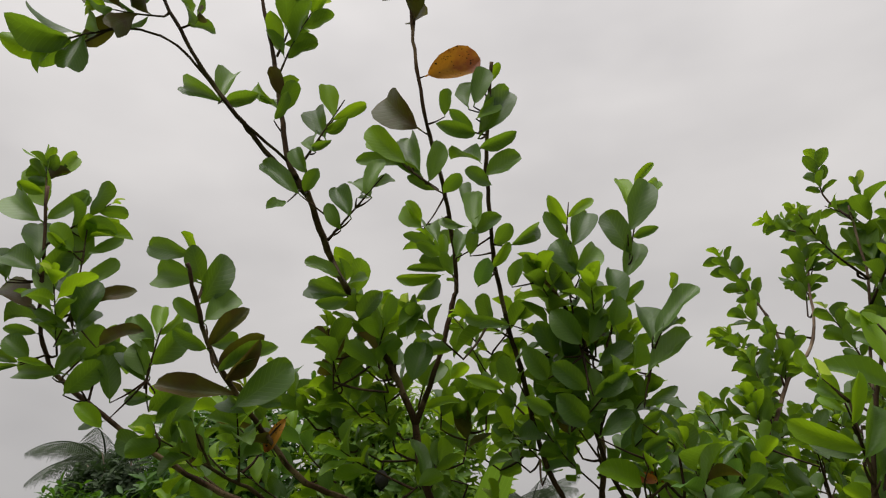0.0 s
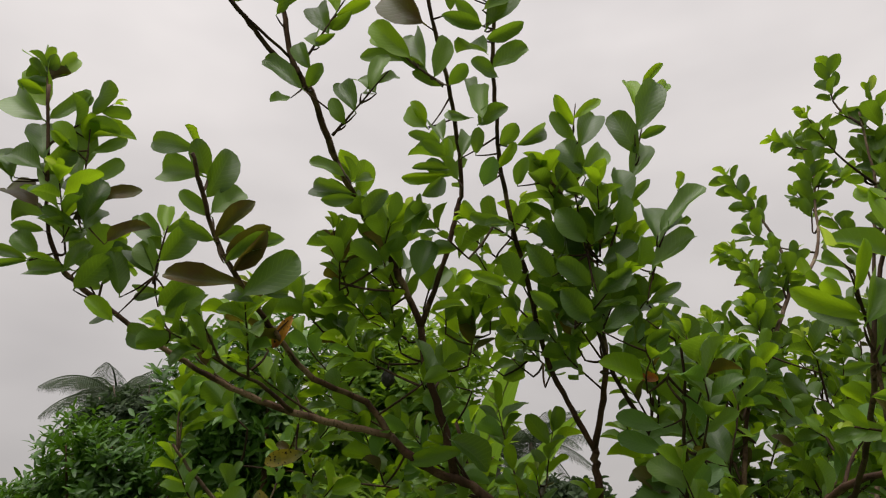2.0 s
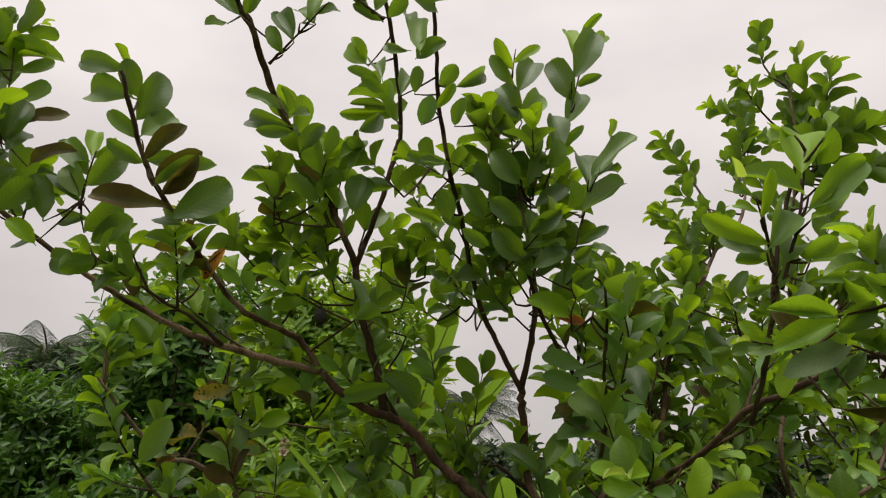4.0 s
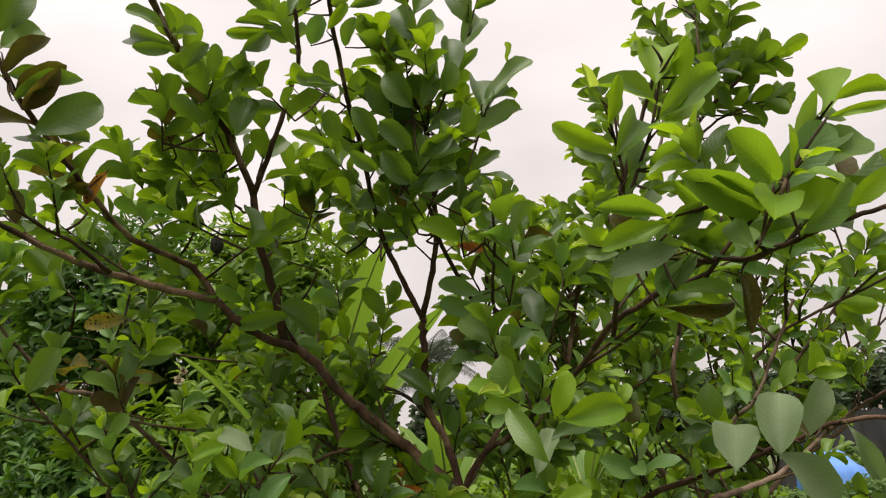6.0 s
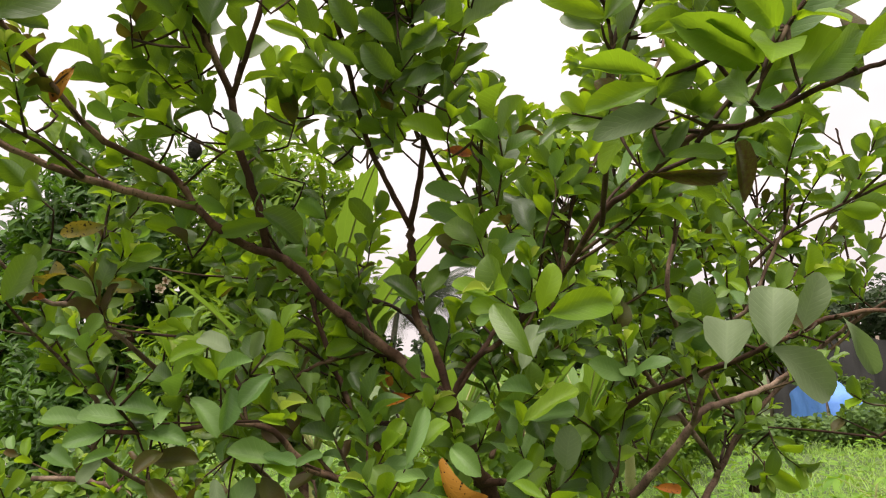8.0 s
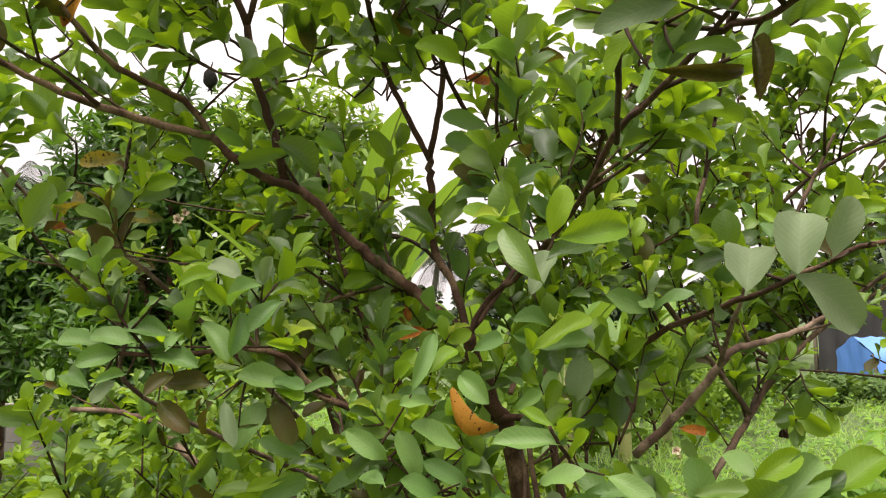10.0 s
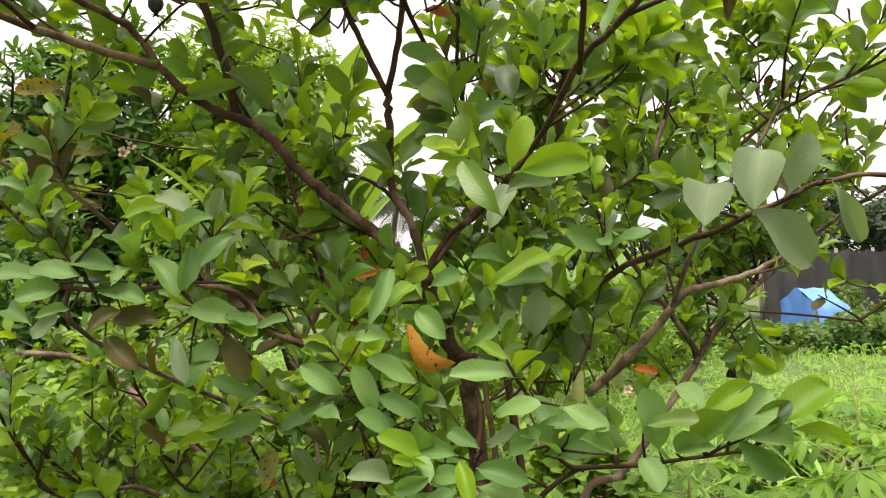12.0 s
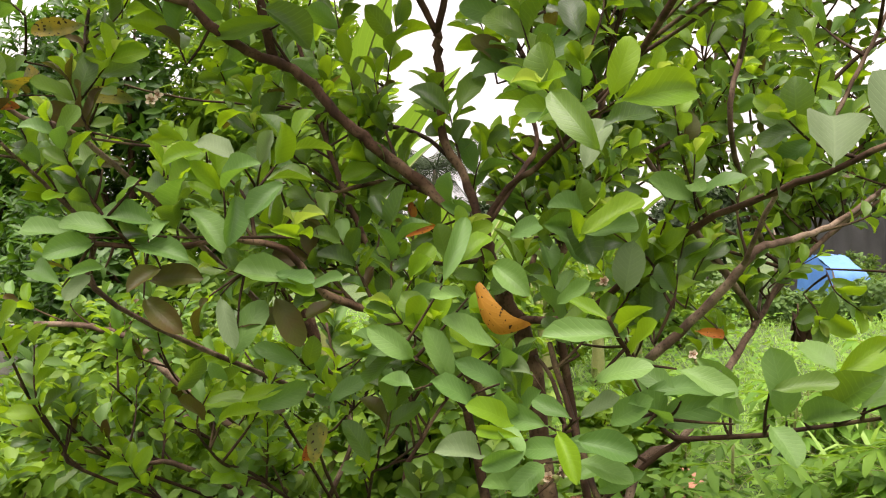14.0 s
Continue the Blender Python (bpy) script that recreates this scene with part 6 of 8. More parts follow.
guava.leaf((0.051, 1.632, 1.397), (0.096, 1.587, 1.321), 0.56, "b", (0.09, -0.88, 0.47))
guava.leaf((-0.052, 1.595, 1.401), (-0.109, 1.647, 1.344), 0.41, "b", (0.10, -0.64, 0.76))
guava.leaf((0.281, 1.603, 1.290), (0.177, 1.615, 1.328), 0.54, "g", (-0.11, -0.83, 0.54))
guava.leaf((0.231, 1.618, 1.338), (0.204, 1.557, 1.369), 0.36, "y", (0.35, -0.66, 0.67))
guava.leaf((-0.144, 1.973, 1.145), (-0.055, 1.932, 1.176), 0.40, "n", (0.44, -0.64, 0.63))
guava.leaf((-0.074, 1.950, 1.145), (0.011, 1.911, 1.190), 0.36, "y", (0.31, -0.72, 0.62))
guava.leaf((-0.037, 1.932, 1.133), (0.078, 1.954, 1.176), 0.49, "g", (0.31, -0.94, 0.13))
guava.leaf((-0.113, 1.956, 1.108), (-0.036, 1.895, 1.151), 0.28, "y", (0.08, -0.77, 0.63))
guava.leaf((0.086, 1.943, 1.001), (0.103, 1.971, 1.089), 0.59, "w", (-0.25, -0.78, 0.57))
guava.leaf((-0.202, 1.963, 1.175), (-0.132, 1.923, 1.241), 0.44, "n", (0.66, -0.69, 0.30))
guava.leaf((-0.139, 1.954, 1.110), (-0.167, 1.893, 1.178), 0.46, "b", (0.26, -0.68, 0.68))
guava.leaf((0.073, 1.958, 1.218), (-0.029, 1.939, 1.273), 0.39, "g", (-0.09, -0.94, 0.32))
guava.leaf((0.124, 1.935, 1.140), (0.189, 1.892, 1.200), 0.53, "g", (-0.53, -0.76, 0.38))
guava.leaf((0.242, 1.930, 1.163), (0.185, 1.978, 1.204), 0.59, "u", (0.17, -0.80, 0.58))
guava.leaf((0.211, 1.936, 0.999), (0.168, 1.917, 1.099), 0.48, "n", (-0.12, -0.59, 0.80))
guava.leaf((0.418, 1.483, 1.302), (0.323, 1.467, 1.359), 0.45, "g", (0.41, -0.67, 0.62))
guava.leaf((0.281, 1.482, 1.295), (0.218, 1.444, 1.350), 0.51, "g", (-0.39, -0.82, 0.43))
guava.leaf((0.334, 1.490, 1.255), (0.312, 1.456, 1.343), 0.55, "g", (-0.08, -0.63, 0.77))
guava.leaf((0.415, 1.474, 1.316), (0.440, 1.526, 1.255), 0.55, "g", (-0.19, -0.83, 0.53))
guava.leaf((0.277, 1.460, 1.254), (0.225, 1.510, 1.282), 0.54, "g", (0.42, -0.78, 0.46))
guava.leaf((0.375, 1.483, 1.213), (0.328, 1.427, 1.279), 0.59, "g", (0.06, -0.74, 0.67))
guava.leaf((0.466, 1.471, 1.264), (0.430, 1.526, 1.282), 0.50, "u", (-0.40, -0.70, 0.59))
guava.leaf((0.424, 1.483, 1.241), (0.357, 1.446, 1.298), 0.46, "g", (-0.23, -0.82, 0.52))
guava.leaf((0.324, 1.457, 1.412), (0.369, 1.466, 1.521), 0.31, "g", (0.23, -0.71, 0.67))
guava.leaf((0.349, 1.468, 1.443), (0.410, 1.511, 1.488), 0.49, "y", (-0.47, -0.74, 0.48))
guava.leaf((0.437, 1.494, 1.482), (0.503, 1.542, 1.508), 0.47, "g", (0.07, -0.91, 0.41))
guava.leaf((0.414, 1.506, 1.441), (0.448, 1.441, 1.408), 0.54, "g", (-0.29, -0.83, 0.48))
guava.leaf((0.631, 1.498, 1.382), (0.629, 1.458, 1.462), 0.69, "u", (-0.48, -0.86, 0.18))
guava.leaf((0.539, 1.453, 1.480), (0.659, 1.475, 1.539), 0.38, "y", (-0.30, -0.63, 0.71))
guava.leaf((0.557, 1.493, 1.471), (0.531, 1.440, 1.519), 0.40, "y", (-0.02, -0.98, 0.20))
guava.leaf((0.550, 1.476, 1.485), (0.657, 1.494, 1.499), 0.40, "g", (-0.41, -0.80, 0.43))
guava.leaf((0.370, 1.495, 1.389), (0.310, 1.433, 1.408), 0.40, "g", (0.11, -0.72, 0.68))
guava.leaf((0.515, 1.500, 1.371), (0.556, 1.450, 1.410), 0.44, "g", (-0.12, -0.86, 0.50))
guava.leaf((0.581, 1.342, 1.337), (0.450, 1.341, 1.348), 0.39, "g", (-0.03, -0.76, 0.65))
guava.leaf((0.560, 1.359, 1.354), (0.509, 1.409, 1.386), 0.35, "y", (-0.10, -0.62, 0.78))
guava.leaf((0.569, 1.354, 1.335), (0.562, 1.294, 1.385), 0.23, "y", (-0.48, -0.62, 0.62))
guava.leaf((0.576, 1.354, 1.306), (0.593, 1.286, 1.363), 0.39, "y", (-0.14, -0.72, 0.68))
guava.leaf((0.638, 1.315, 1.246), (0.580, 1.347, 1.308), 0.49, "g", (-0.36, -0.63, 0.69))
guava.leaf((0.586, 1.328, 1.259), (0.700, 1.308, 1.276), 0.35, "g", (-0.50, -0.72, 0.48))
guava.leaf((0.603, 1.354, 1.205), (0.728, 1.368, 1.232), 0.48, "g", (-0.39, -0.91, 0.15))
guava.leaf((0.629, 1.349, 1.204), (0.577, 1.279, 1.267), 0.36, "g", (-0.15, -0.73, 0.67))
guava.leaf((0.722, 1.359, 1.204), (0.703, 1.297, 1.286), 0.56, "u", (-0.03, -0.57, 0.82))
guava.leaf((0.405, 1.344, 1.218), (0.355, 1.289, 1.269), 0.48, "y", (-0.11, -0.78, 0.62))
guava.leaf((0.416, 1.349, 1.201), (0.361, 1.404, 1.200), 0.28, "y", (-0.42, -0.84, 0.35))
guava.leaf((0.418, 1.340, 1.172), (0.397, 1.396, 1.209), 0.58, "g", (0.35, -0.83, 0.43))
guava.leaf((0.485, 1.320, 1.187), (0.412, 1.365, 1.184), 0.47, "g", (0.49, -0.85, 0.20))
guava.leaf((0.488, 1.330, 1.197), (0.555, 1.278, 1.193), 0.48, "g", (-0.23, -0.81, 0.54))
guava.leaf((0.490, 1.347, 1.164), (0.560, 1.297, 1.152), 0.49, "g", (-0.04, -0.64, 0.76))
guava.leaf((0.461, 1.324, 1.214), (0.467, 1.259, 1.172), 0.38, "y", (-0.18, -0.58, 0.79))
guava.leaf((0.540, 1.341, 1.212), (0.569, 1.273, 1.262), 0.47, "g", (-0.18, -0.82, 0.55))
guava.leaf((0.520, 1.331, 1.276), (0.559, 1.265, 1.317), 0.50, "g", (-0.34, -0.68, 0.65))
guava.leaf((0.356, 1.322, 1.186), (0.305, 1.266, 1.224), 0.48, "u", (-0.18, -0.76, 0.62))
guava.leaf((0.357, 1.363, 1.157), (0.405, 1.307, 1.191), 0.41, "g", (-0.03, -0.97, 0.23))
guava.leaf((0.738, 1.367, 1.231), (0.687, 1.312, 1.292), 0.38, "g", (-0.05, -0.98, 0.19))
guava.leaf((0.866, 1.298, 1.568), (0.911, 1.349, 1.673), 0.66, "u", (-0.50, -0.86, -0.02))
guava.leaf((0.947, 1.284, 1.591), (0.973, 1.297, 1.721), 0.58, "u", (-0.39, -0.63, 0.67))
guava.leaf((1.022, 1.316, 1.620), (1.056, 1.289, 1.727), 0.54, "u", (-0.24, -0.91, -0.32))
guava.leaf((1.007, 1.276, 1.623), (0.988, 1.341, 1.673), 0.45, "b", (-0.18, -0.77, 0.62))
guava.leaf((0.944, 1.296, 1.606), (1.075, 1.271, 1.513), 0.54, "u", (-0.49, -0.73, 0.48))
guava.leaf((1.085, 1.282, 1.648), (1.153, 1.279, 1.534), 0.31, "u", (-0.53, -0.71, 0.46))
guava.leaf((0.834, 1.264, 1.278), (0.911, 1.242, 1.330), 0.44, "y", (-0.55, -0.83, 0.10))
guava.leaf((0.864, 1.260, 1.230), (0.955, 1.254, 1.320), 0.47, "g", (-0.02, -0.77, 0.64))
guava.leaf((0.774, 1.282, 1.217), (0.747, 1.256, 1.319), 0.51, "g", (-0.27, -0.86, 0.43))
guava.leaf((0.848, 1.276, 1.280), (0.832, 1.326, 1.330), 0.63, "g", (-0.12, -0.80, 0.59))
guava.leaf((0.742, 1.267, 1.265), (0.812, 1.224, 1.281), 0.41, "n", (-0.27, -0.64, 0.72))
guava.leaf((0.920, 1.280, 1.230), (0.966, 1.239, 1.296), 0.41, "n", (-0.44, -0.81, 0.39))
guava.leaf((0.892, 1.238, 1.244), (1.007, 1.251, 1.231), 0.36, "g", (-0.51, -0.66, 0.55))
guava.leaf((0.960, 1.272, 1.247), (1.057, 1.268, 1.320), 0.54, "y", (-0.47, -0.48, 0.74))
guava.leaf((0.990, 1.275, 1.246), (1.111, 1.264, 1.221), 0.31, "y", (-0.53, -0.67, 0.52))
guava.leaf((0.888, 1.263, 1.245), (0.970, 1.242, 1.169), 0.37, "g", (-0.73, -0.65, 0.22))
guava.leaf((0.836, 1.274, 1.229), (0.824, 1.202, 1.289), 0.51, "n", (-0.67, -0.54, 0.51))
guava.leaf((0.730, 1.252, 1.222), (0.737, 1.196, 1.194), 0.69, "g", (-0.18, -0.65, 0.74))
guava.leaf((0.689, 1.265, 1.223), (0.641, 1.189, 1.275), 0.36, "g", (0.02, -0.79, 0.62))
guava.leaf((0.803, 1.287, 1.214), (0.800, 1.211, 1.253), 0.40, "g", (-0.42, -0.70, 0.58))
guava.leaf((0.608, 1.262, 1.302), (0.664, 1.207, 1.281), 0.49, "g", (-0.40, -0.52, 0.75))
guava.leaf((0.558, 1.343, 1.674), (0.580, 1.303, 1.751), 0.54, "y", (-0.04, -0.98, 0.17))
guava.leaf((0.565, 1.341, 1.669), (0.700, 1.332, 1.701), 0.47, "y", (-0.12, -0.99, 0.10))
guava.leaf((0.544, 1.335, 1.594), (0.468, 1.358, 1.698), 0.41, "n", (-0.36, -0.91, -0.21))
guava.leaf((0.547, 1.363, 1.632), (0.653, 1.381, 1.693), 0.40, "n", (-0.30, -0.76, 0.58))
guava.leaf((0.526, 1.375, 1.574), (0.577, 1.418, 1.658), 0.44, "u", (-0.32, -0.75, 0.58))
guava.leaf((0.540, 1.853, 1.946), (0.426, 1.852, 1.984), 0.49, "g", (-0.33, -0.94, -0.06))
guava.leaf((0.549, 1.848, 1.847), (0.444, 1.830, 1.900), 0.49, "b", (-0.52, -0.74, 0.43))
guava.leaf((0.412, 1.841, 1.751), (0.463, 1.835, 1.847), 0.54, "n", (-0.38, -0.92, 0.12))
guava.leaf((0.551, 1.834, 1.843), (0.667, 1.831, 1.909), 0.41, "g", (-0.19, -0.95, 0.24))
guava.leaf((0.687, 1.861, 1.906), (0.674, 1.880, 2.027), 0.59, "n", (-0.10, -0.94, 0.34))
guava.leaf((0.541, 1.857, 2.002), (0.423, 1.846, 2.031), 0.49, "g", (-0.15, -0.97, 0.19))
guava.leaf((0.402, 1.839, 1.557), (0.370, 1.784, 1.607), 0.64, "g", (-0.71, -0.67, 0.22))
guava.leaf((0.438, 1.851, 1.542), (0.381, 1.794, 1.555), 0.44, "g", (-0.44, -0.89, 0.12))
guava.leaf((0.545, 1.854, 1.846), (0.478, 1.806, 1.873), 0.45, "n", (-0.05, -0.97, 0.24))
guava.leaf((0.399, 1.848, 1.741), (0.323, 1.840, 1.817), 0.49, "n", (-0.30, -0.75, 0.59))
guava.leaf((0.609, 1.970, 2.236), (0.495, 1.993, 2.307), 0.39, "y", (-0.49, -0.72, 0.49))
guava.leaf((0.593, 1.977, 2.236), (0.700, 1.957, 2.303), 0.39, "y", (-0.24, -0.94, -0.23))
guava.leaf((0.593, 1.954, 2.296), (0.565, 1.896, 2.325), 0.42, "y", (0.12, -0.67, 0.73))
guava.leaf((0.589, 1.920, 2.310), (0.646, 1.970, 2.382), 0.32, "y", (-0.38, -0.87, 0.33))
guava.leaf((0.622, 1.961, 2.298), (0.653, 1.914, 2.341), 0.39, "n", (0.09, -1.00, 0.04))
guava.leaf((0.609, 1.932, 2.148), (0.704, 1.925, 2.247), 0.44, "n", (-0.16, -0.88, 0.44))
guava.leaf((0.737, 1.942, 2.161), (0.819, 1.970, 2.234), 0.36, "n", (-0.58, -0.78, 0.25))
guava.leaf((0.752, 1.956, 2.164), (0.693, 1.899, 2.212), 0.36, "n", (-0.23, -0.97, 0.04))
guava.leaf((0.591, 1.941, 1.949), (0.466, 1.947, 2.010), 0.59, "g", (0.14, -0.70, 0.70))
guava.leaf((0.575, 1.952, 1.894), (0.469, 1.934, 1.901), 0.48, "n", (-0.33, -0.86, 0.40))
guava.leaf((0.603, 1.968, 1.893), (0.768, 1.999, 1.920), 0.42, "g", (-0.31, -0.79, 0.54))
guava.leaf((0.627, 1.923, 1.842), (0.582, 1.950, 1.758), 0.49, "u", (-0.07, -0.84, 0.53))
guava.leaf((-0.587, 1.942, 1.782), (-0.521, 1.928, 1.896), 0.54, "n", (0.42, -0.79, 0.44))
guava.leaf((-0.521, 1.971, 1.802), (-0.606, 2.007, 1.863), 0.58, "n", (-0.23, -0.96, 0.13))
guava.leaf((-0.436, 1.944, 1.655), (-0.341, 1.936, 1.576), 0.58, "n", (-0.12, -0.74, 0.66))
guava.leaf((-0.457, 1.941, 1.647), (-0.351, 1.935, 1.732), 0.27, "n", (0.21, -0.58, 0.79))
guava.leaf((-0.219, 1.970, 1.716), (-0.143, 1.937, 1.654), 0.51, "y", (-0.02, -0.86, 0.51))
guava.leaf((-0.247, 1.924, 1.709), (-0.170, 1.964, 1.727), 0.38, "y", (0.13, -0.98, -0.14))
guava.leaf((-0.074, 1.956, 1.575), (-0.147, 1.929, 1.636), 0.54, "y", (0.08, -0.90, 0.42))
guava.leaf((-0.073, 1.945, 1.571), (-0.056, 1.984, 1.656), 0.52, "g", (0.08, -0.74, 0.67))
guava.leaf((-0.044, 1.934, 1.505), (0.031, 1.909, 1.634), 0.58, "u", (0.08, -0.74, 0.66))
guava.leaf((0.055, 1.947, 1.974), (-0.099, 1.968, 1.947), 0.34, "m", (0.10, -1.00, -0.01))
guava.leaf((0.008, 1.942, 1.999), (0.119, 1.936, 1.937), 0.59, "n", (-0.09, -0.78, 0.62))
guava.leaf((-0.448, 1.964, 1.850), (-0.544, 2.007, 1.864), 0.59, "w", (0.25, -0.81, 0.53))
guava.leaf((-0.478, 1.919, 1.808), (-0.558, 1.974, 1.797), 0.39, "b", (0.36, -0.60, 0.71))
guava.leaf((-0.040, 1.956, 2.343), (0.052, 1.922, 2.370), 0.38, "y", (0.11, -0.91, 0.40))
guava.leaf((0.591, 1.425, 1.152), (0.501, 1.452, 1.166), 0.44, "g", (-0.08, -0.55, 0.83))
guava.leaf((0.492, 1.406, 1.119), (0.573, 1.366, 1.146), 0.44, "g", (0.03, -0.63, 0.78))
guava.leaf((0.403, 1.426, 1.262), (0.421, 1.465, 1.165), 0.53, "g", (-0.27, -0.79, 0.55))
guava.leaf((0.468, 1.415, 1.141), (0.407, 1.363, 1.123), 0.52, "g", (-0.00, -0.70, 0.71))
guava.leaf((0.474, 1.413, 1.196), (0.404, 1.458, 1.210), 0.48, "g", (-0.38, -0.84, 0.38))
guava.leaf((0.513, 1.422, 1.203), (0.465, 1.473, 1.225), 0.47, "g", (-0.41, -0.68, 0.60))
guava.leaf((0.595, 1.438, 1.295), (0.658, 1.425, 1.216), 0.49, "g", (-0.12, -0.77, 0.63))
guava.leaf((0.521, 1.408, 1.208), (0.564, 1.356, 1.248), 0.45, "u", (-0.41, -0.57, 0.71))
guava.leaf((0.453, 1.430, 1.086), (0.383, 1.382, 1.138), 0.42, "g", (0.05, -0.64, 0.77))
guava.leaf((0.552, 1.430, 1.088), (0.586, 1.363, 1.134), 0.41, "g", (-0.28, -0.86, 0.43))
# shoots of the second tree
guava_b.shoot((1.392, 2.800, 2.881), (1.298, 2.950, 3.247), 6, 0.085)
guava_b.shoot((1.365, 2.700, 2.703), (1.160, 2.800, 2.790), 3, 0.070)
guava_b.shoot((1.473, 2.650, 2.824), (1.606, 2.700, 3.303), 7, 0.090)
guava_b.shoot((1.257, 1.950, 2.574), (1.290, 1.860, 2.958), 6, 0.085)
guava_b.shoot((1.299, 1.900, 2.843), (1.185, 1.880, 2.904), 2, 0.075)
guava_b.shoot((1.239, 2.500, 2.498), (1.305, 2.500, 2.686), 4, 0.080)
guava_b.shoot((1.082, 2.400, 2.344), (1.050, 2.400, 2.459), 4, 0.080)
guava_b.shoot((1.230, 1.870, 2.658), (1.491, 1.800, 2.722), 5, 0.085)
guava_b.shoot((1.249, 1.900, 2.562), (1.472, 1.850, 2.590), 4, 0.070)
guava_b.shoot((1.210, 1.900, 2.271), (1.300, 1.850, 2.417), 4, 0.080)
guava_b.shoot((1.237, 2.600, 2.533), (1.122, 2.600, 2.744), 4, 0.080)
guava_b.shoot((1.106, 2.400, 2.300), (1.058, 2.400, 2.424), 4, 0.080)

guava.finish(300, (0.4, 0.3, 1.8))
guava_b.finish(300, (0.9, 0.6, 2.0))
guava_c.finish(300, (-0.2, 0.6, 1.5))


# ---------------------------------------------------------------- trees behind
def crown_points(rr, centre, size, count, shell=0.55, lumps=9):
    """Places in an uneven crown made of overlapping lobes, denser towards their outsides."""
    c, s = np.array(centre), np.array(size)
    lobes = []
    for _ in range(lumps):
        d = np.array([rr.gauss(0, 1), rr.gauss(0, 1), rr.gauss(0, 1)])
        d /= size_of(d)
        lobes.append((c + d * s * 0.55, s * rr.uniform(0.36, 0.55)))
    out = []
    while len(out) < count:
        lc, ls = lobes[rr.randrange(lumps)]
        d = np.array([rr.gauss(0, 1), rr.gauss(0, 1), rr.gauss(0, 1)])
        d /= size_of(d)
        out.append((lc + d * ls * rr.uniform(shell, 1.0), d))
    return out, lobes


def rosette_tree(name, at, label, category, centre, size, tufts, leaf, per_tuft, material, shapes, seed, trunk_r=0.06, bark=BARK, lumps=10, group=""):
    """A tree with a trunk, limbs to each lobe of its crown, and tufts of leaves at the twig ends."""
    rr = random.Random(seed)
    top = thing(name, at, label, category, group)
    pts, lobes = crown_points(rr, centre, size, tufts, lumps=lumps)
    fork = (np.array(at) * 0.45 + np.array(centre) * 0.55)
    trunk = spline([at, np.array(at) * 0.7 + fork * 0.3 + np.array([rr.uniform(-.06, .06), rr.uniform(-.06, .06), 0]), fork], steps=5)
    v, f = tube(trunk, np.linspace(trunk_r, trunk_r * 0.7, len(trunk)), 9, 0.06, rr)
    part("trunk", v, f, bark, top, base=at)
    for lc, ls in lobes:
        p = spline([trunk[-2], (trunk[-1] + lc) / 2 + np.array([rr.uniform(-.1, .1), rr.uniform(-.1, .1), 0.05]) * float(ls[0]), lc + (lc - fork) * 0.25], steps=4)
        v, f = tube(p, np.linspace(trunk_r * 0.45, trunk_r * 0.1, len(p)), 6, 0.06, rr)
        part("limb", v, f, bark, top, base=at)
    leaves = Pile()
    for p, d in pts:
        way = d * 0.7 + np.array([rr.gauss(0, 0.25), rr.gauss(0, 0.25), 0.55])
        w, side, up = frame_of(way)
        for k in range(per_tuft):
            a = 2.4 * k + rr.uniform(-0.3, 0.3)
            out = side * math.cos(a) + up * math.sin(a)
            tip = out * rr.uniform(0.7, 1.1) + w * rr.uniform(0.2, 1.0)
            tip /= size_of(tip)
            q = p - w * leaf * 0.12 * k
            v, f, uv = shapes[rr.randrange(len(shapes))]
            leaves.add(moved(leaf_matrix(q, q + tip * leaf * rr.uniform(0.7, 1.2), w - out * 0.2), v), f, uv)
    tagged(leaves.make("crown", material, top, base=at), kind="stuff")
    return top


rosette_tree("citrus_tree", (-1.4, 5.9, 0.0), "dense tree with glossy dark green pointed leaves", "tree", (-1.38, 5.7, 1.95), (1.35, 1.1, 1.55), 1900, 0.115, 9, DARK_LEAF, NARROW, 21, 0.09, lumps=14)
rosette_tree("citrus_tree", (0.1, 5.2, 0.0), "leafy tree with bright pointed leaves behind the guavas", "tree", (-0.4, 5.2, 2.05), (1.0, 0.85, 1.3), 1100, 0.11, 8, MID_LEAF, NARROW, 22, 0.06, lumps=9)
rosette_tree("citrus_tree", (-3.4, 7.0, 0.0), "dense dark green tree at the edge of the garden", "tree", (-3.15, 6.9, 1.85), (1.0, 0.9, 1.4), 1100, 0.12, 8, DARK_LEAF, NARROW, 23, 0.07, lumps=11)


# ---------------------------------------------------------------- bushes and plants between the trees and the field
def shrub(at, label, size, tufts, leaf, seed, material=None, name="shrub", shapes=None, per_tuft=6):
    return rosette_tree(name, at, label, "shrub", (at[0], at[1], at[2] + size[2] * 0.95), size, tufts, leaf, per_tuft, material or MID_LEAF, shapes or SMALL, seed, 0.022, TWIG, 7, "shrubs behind the guavas")


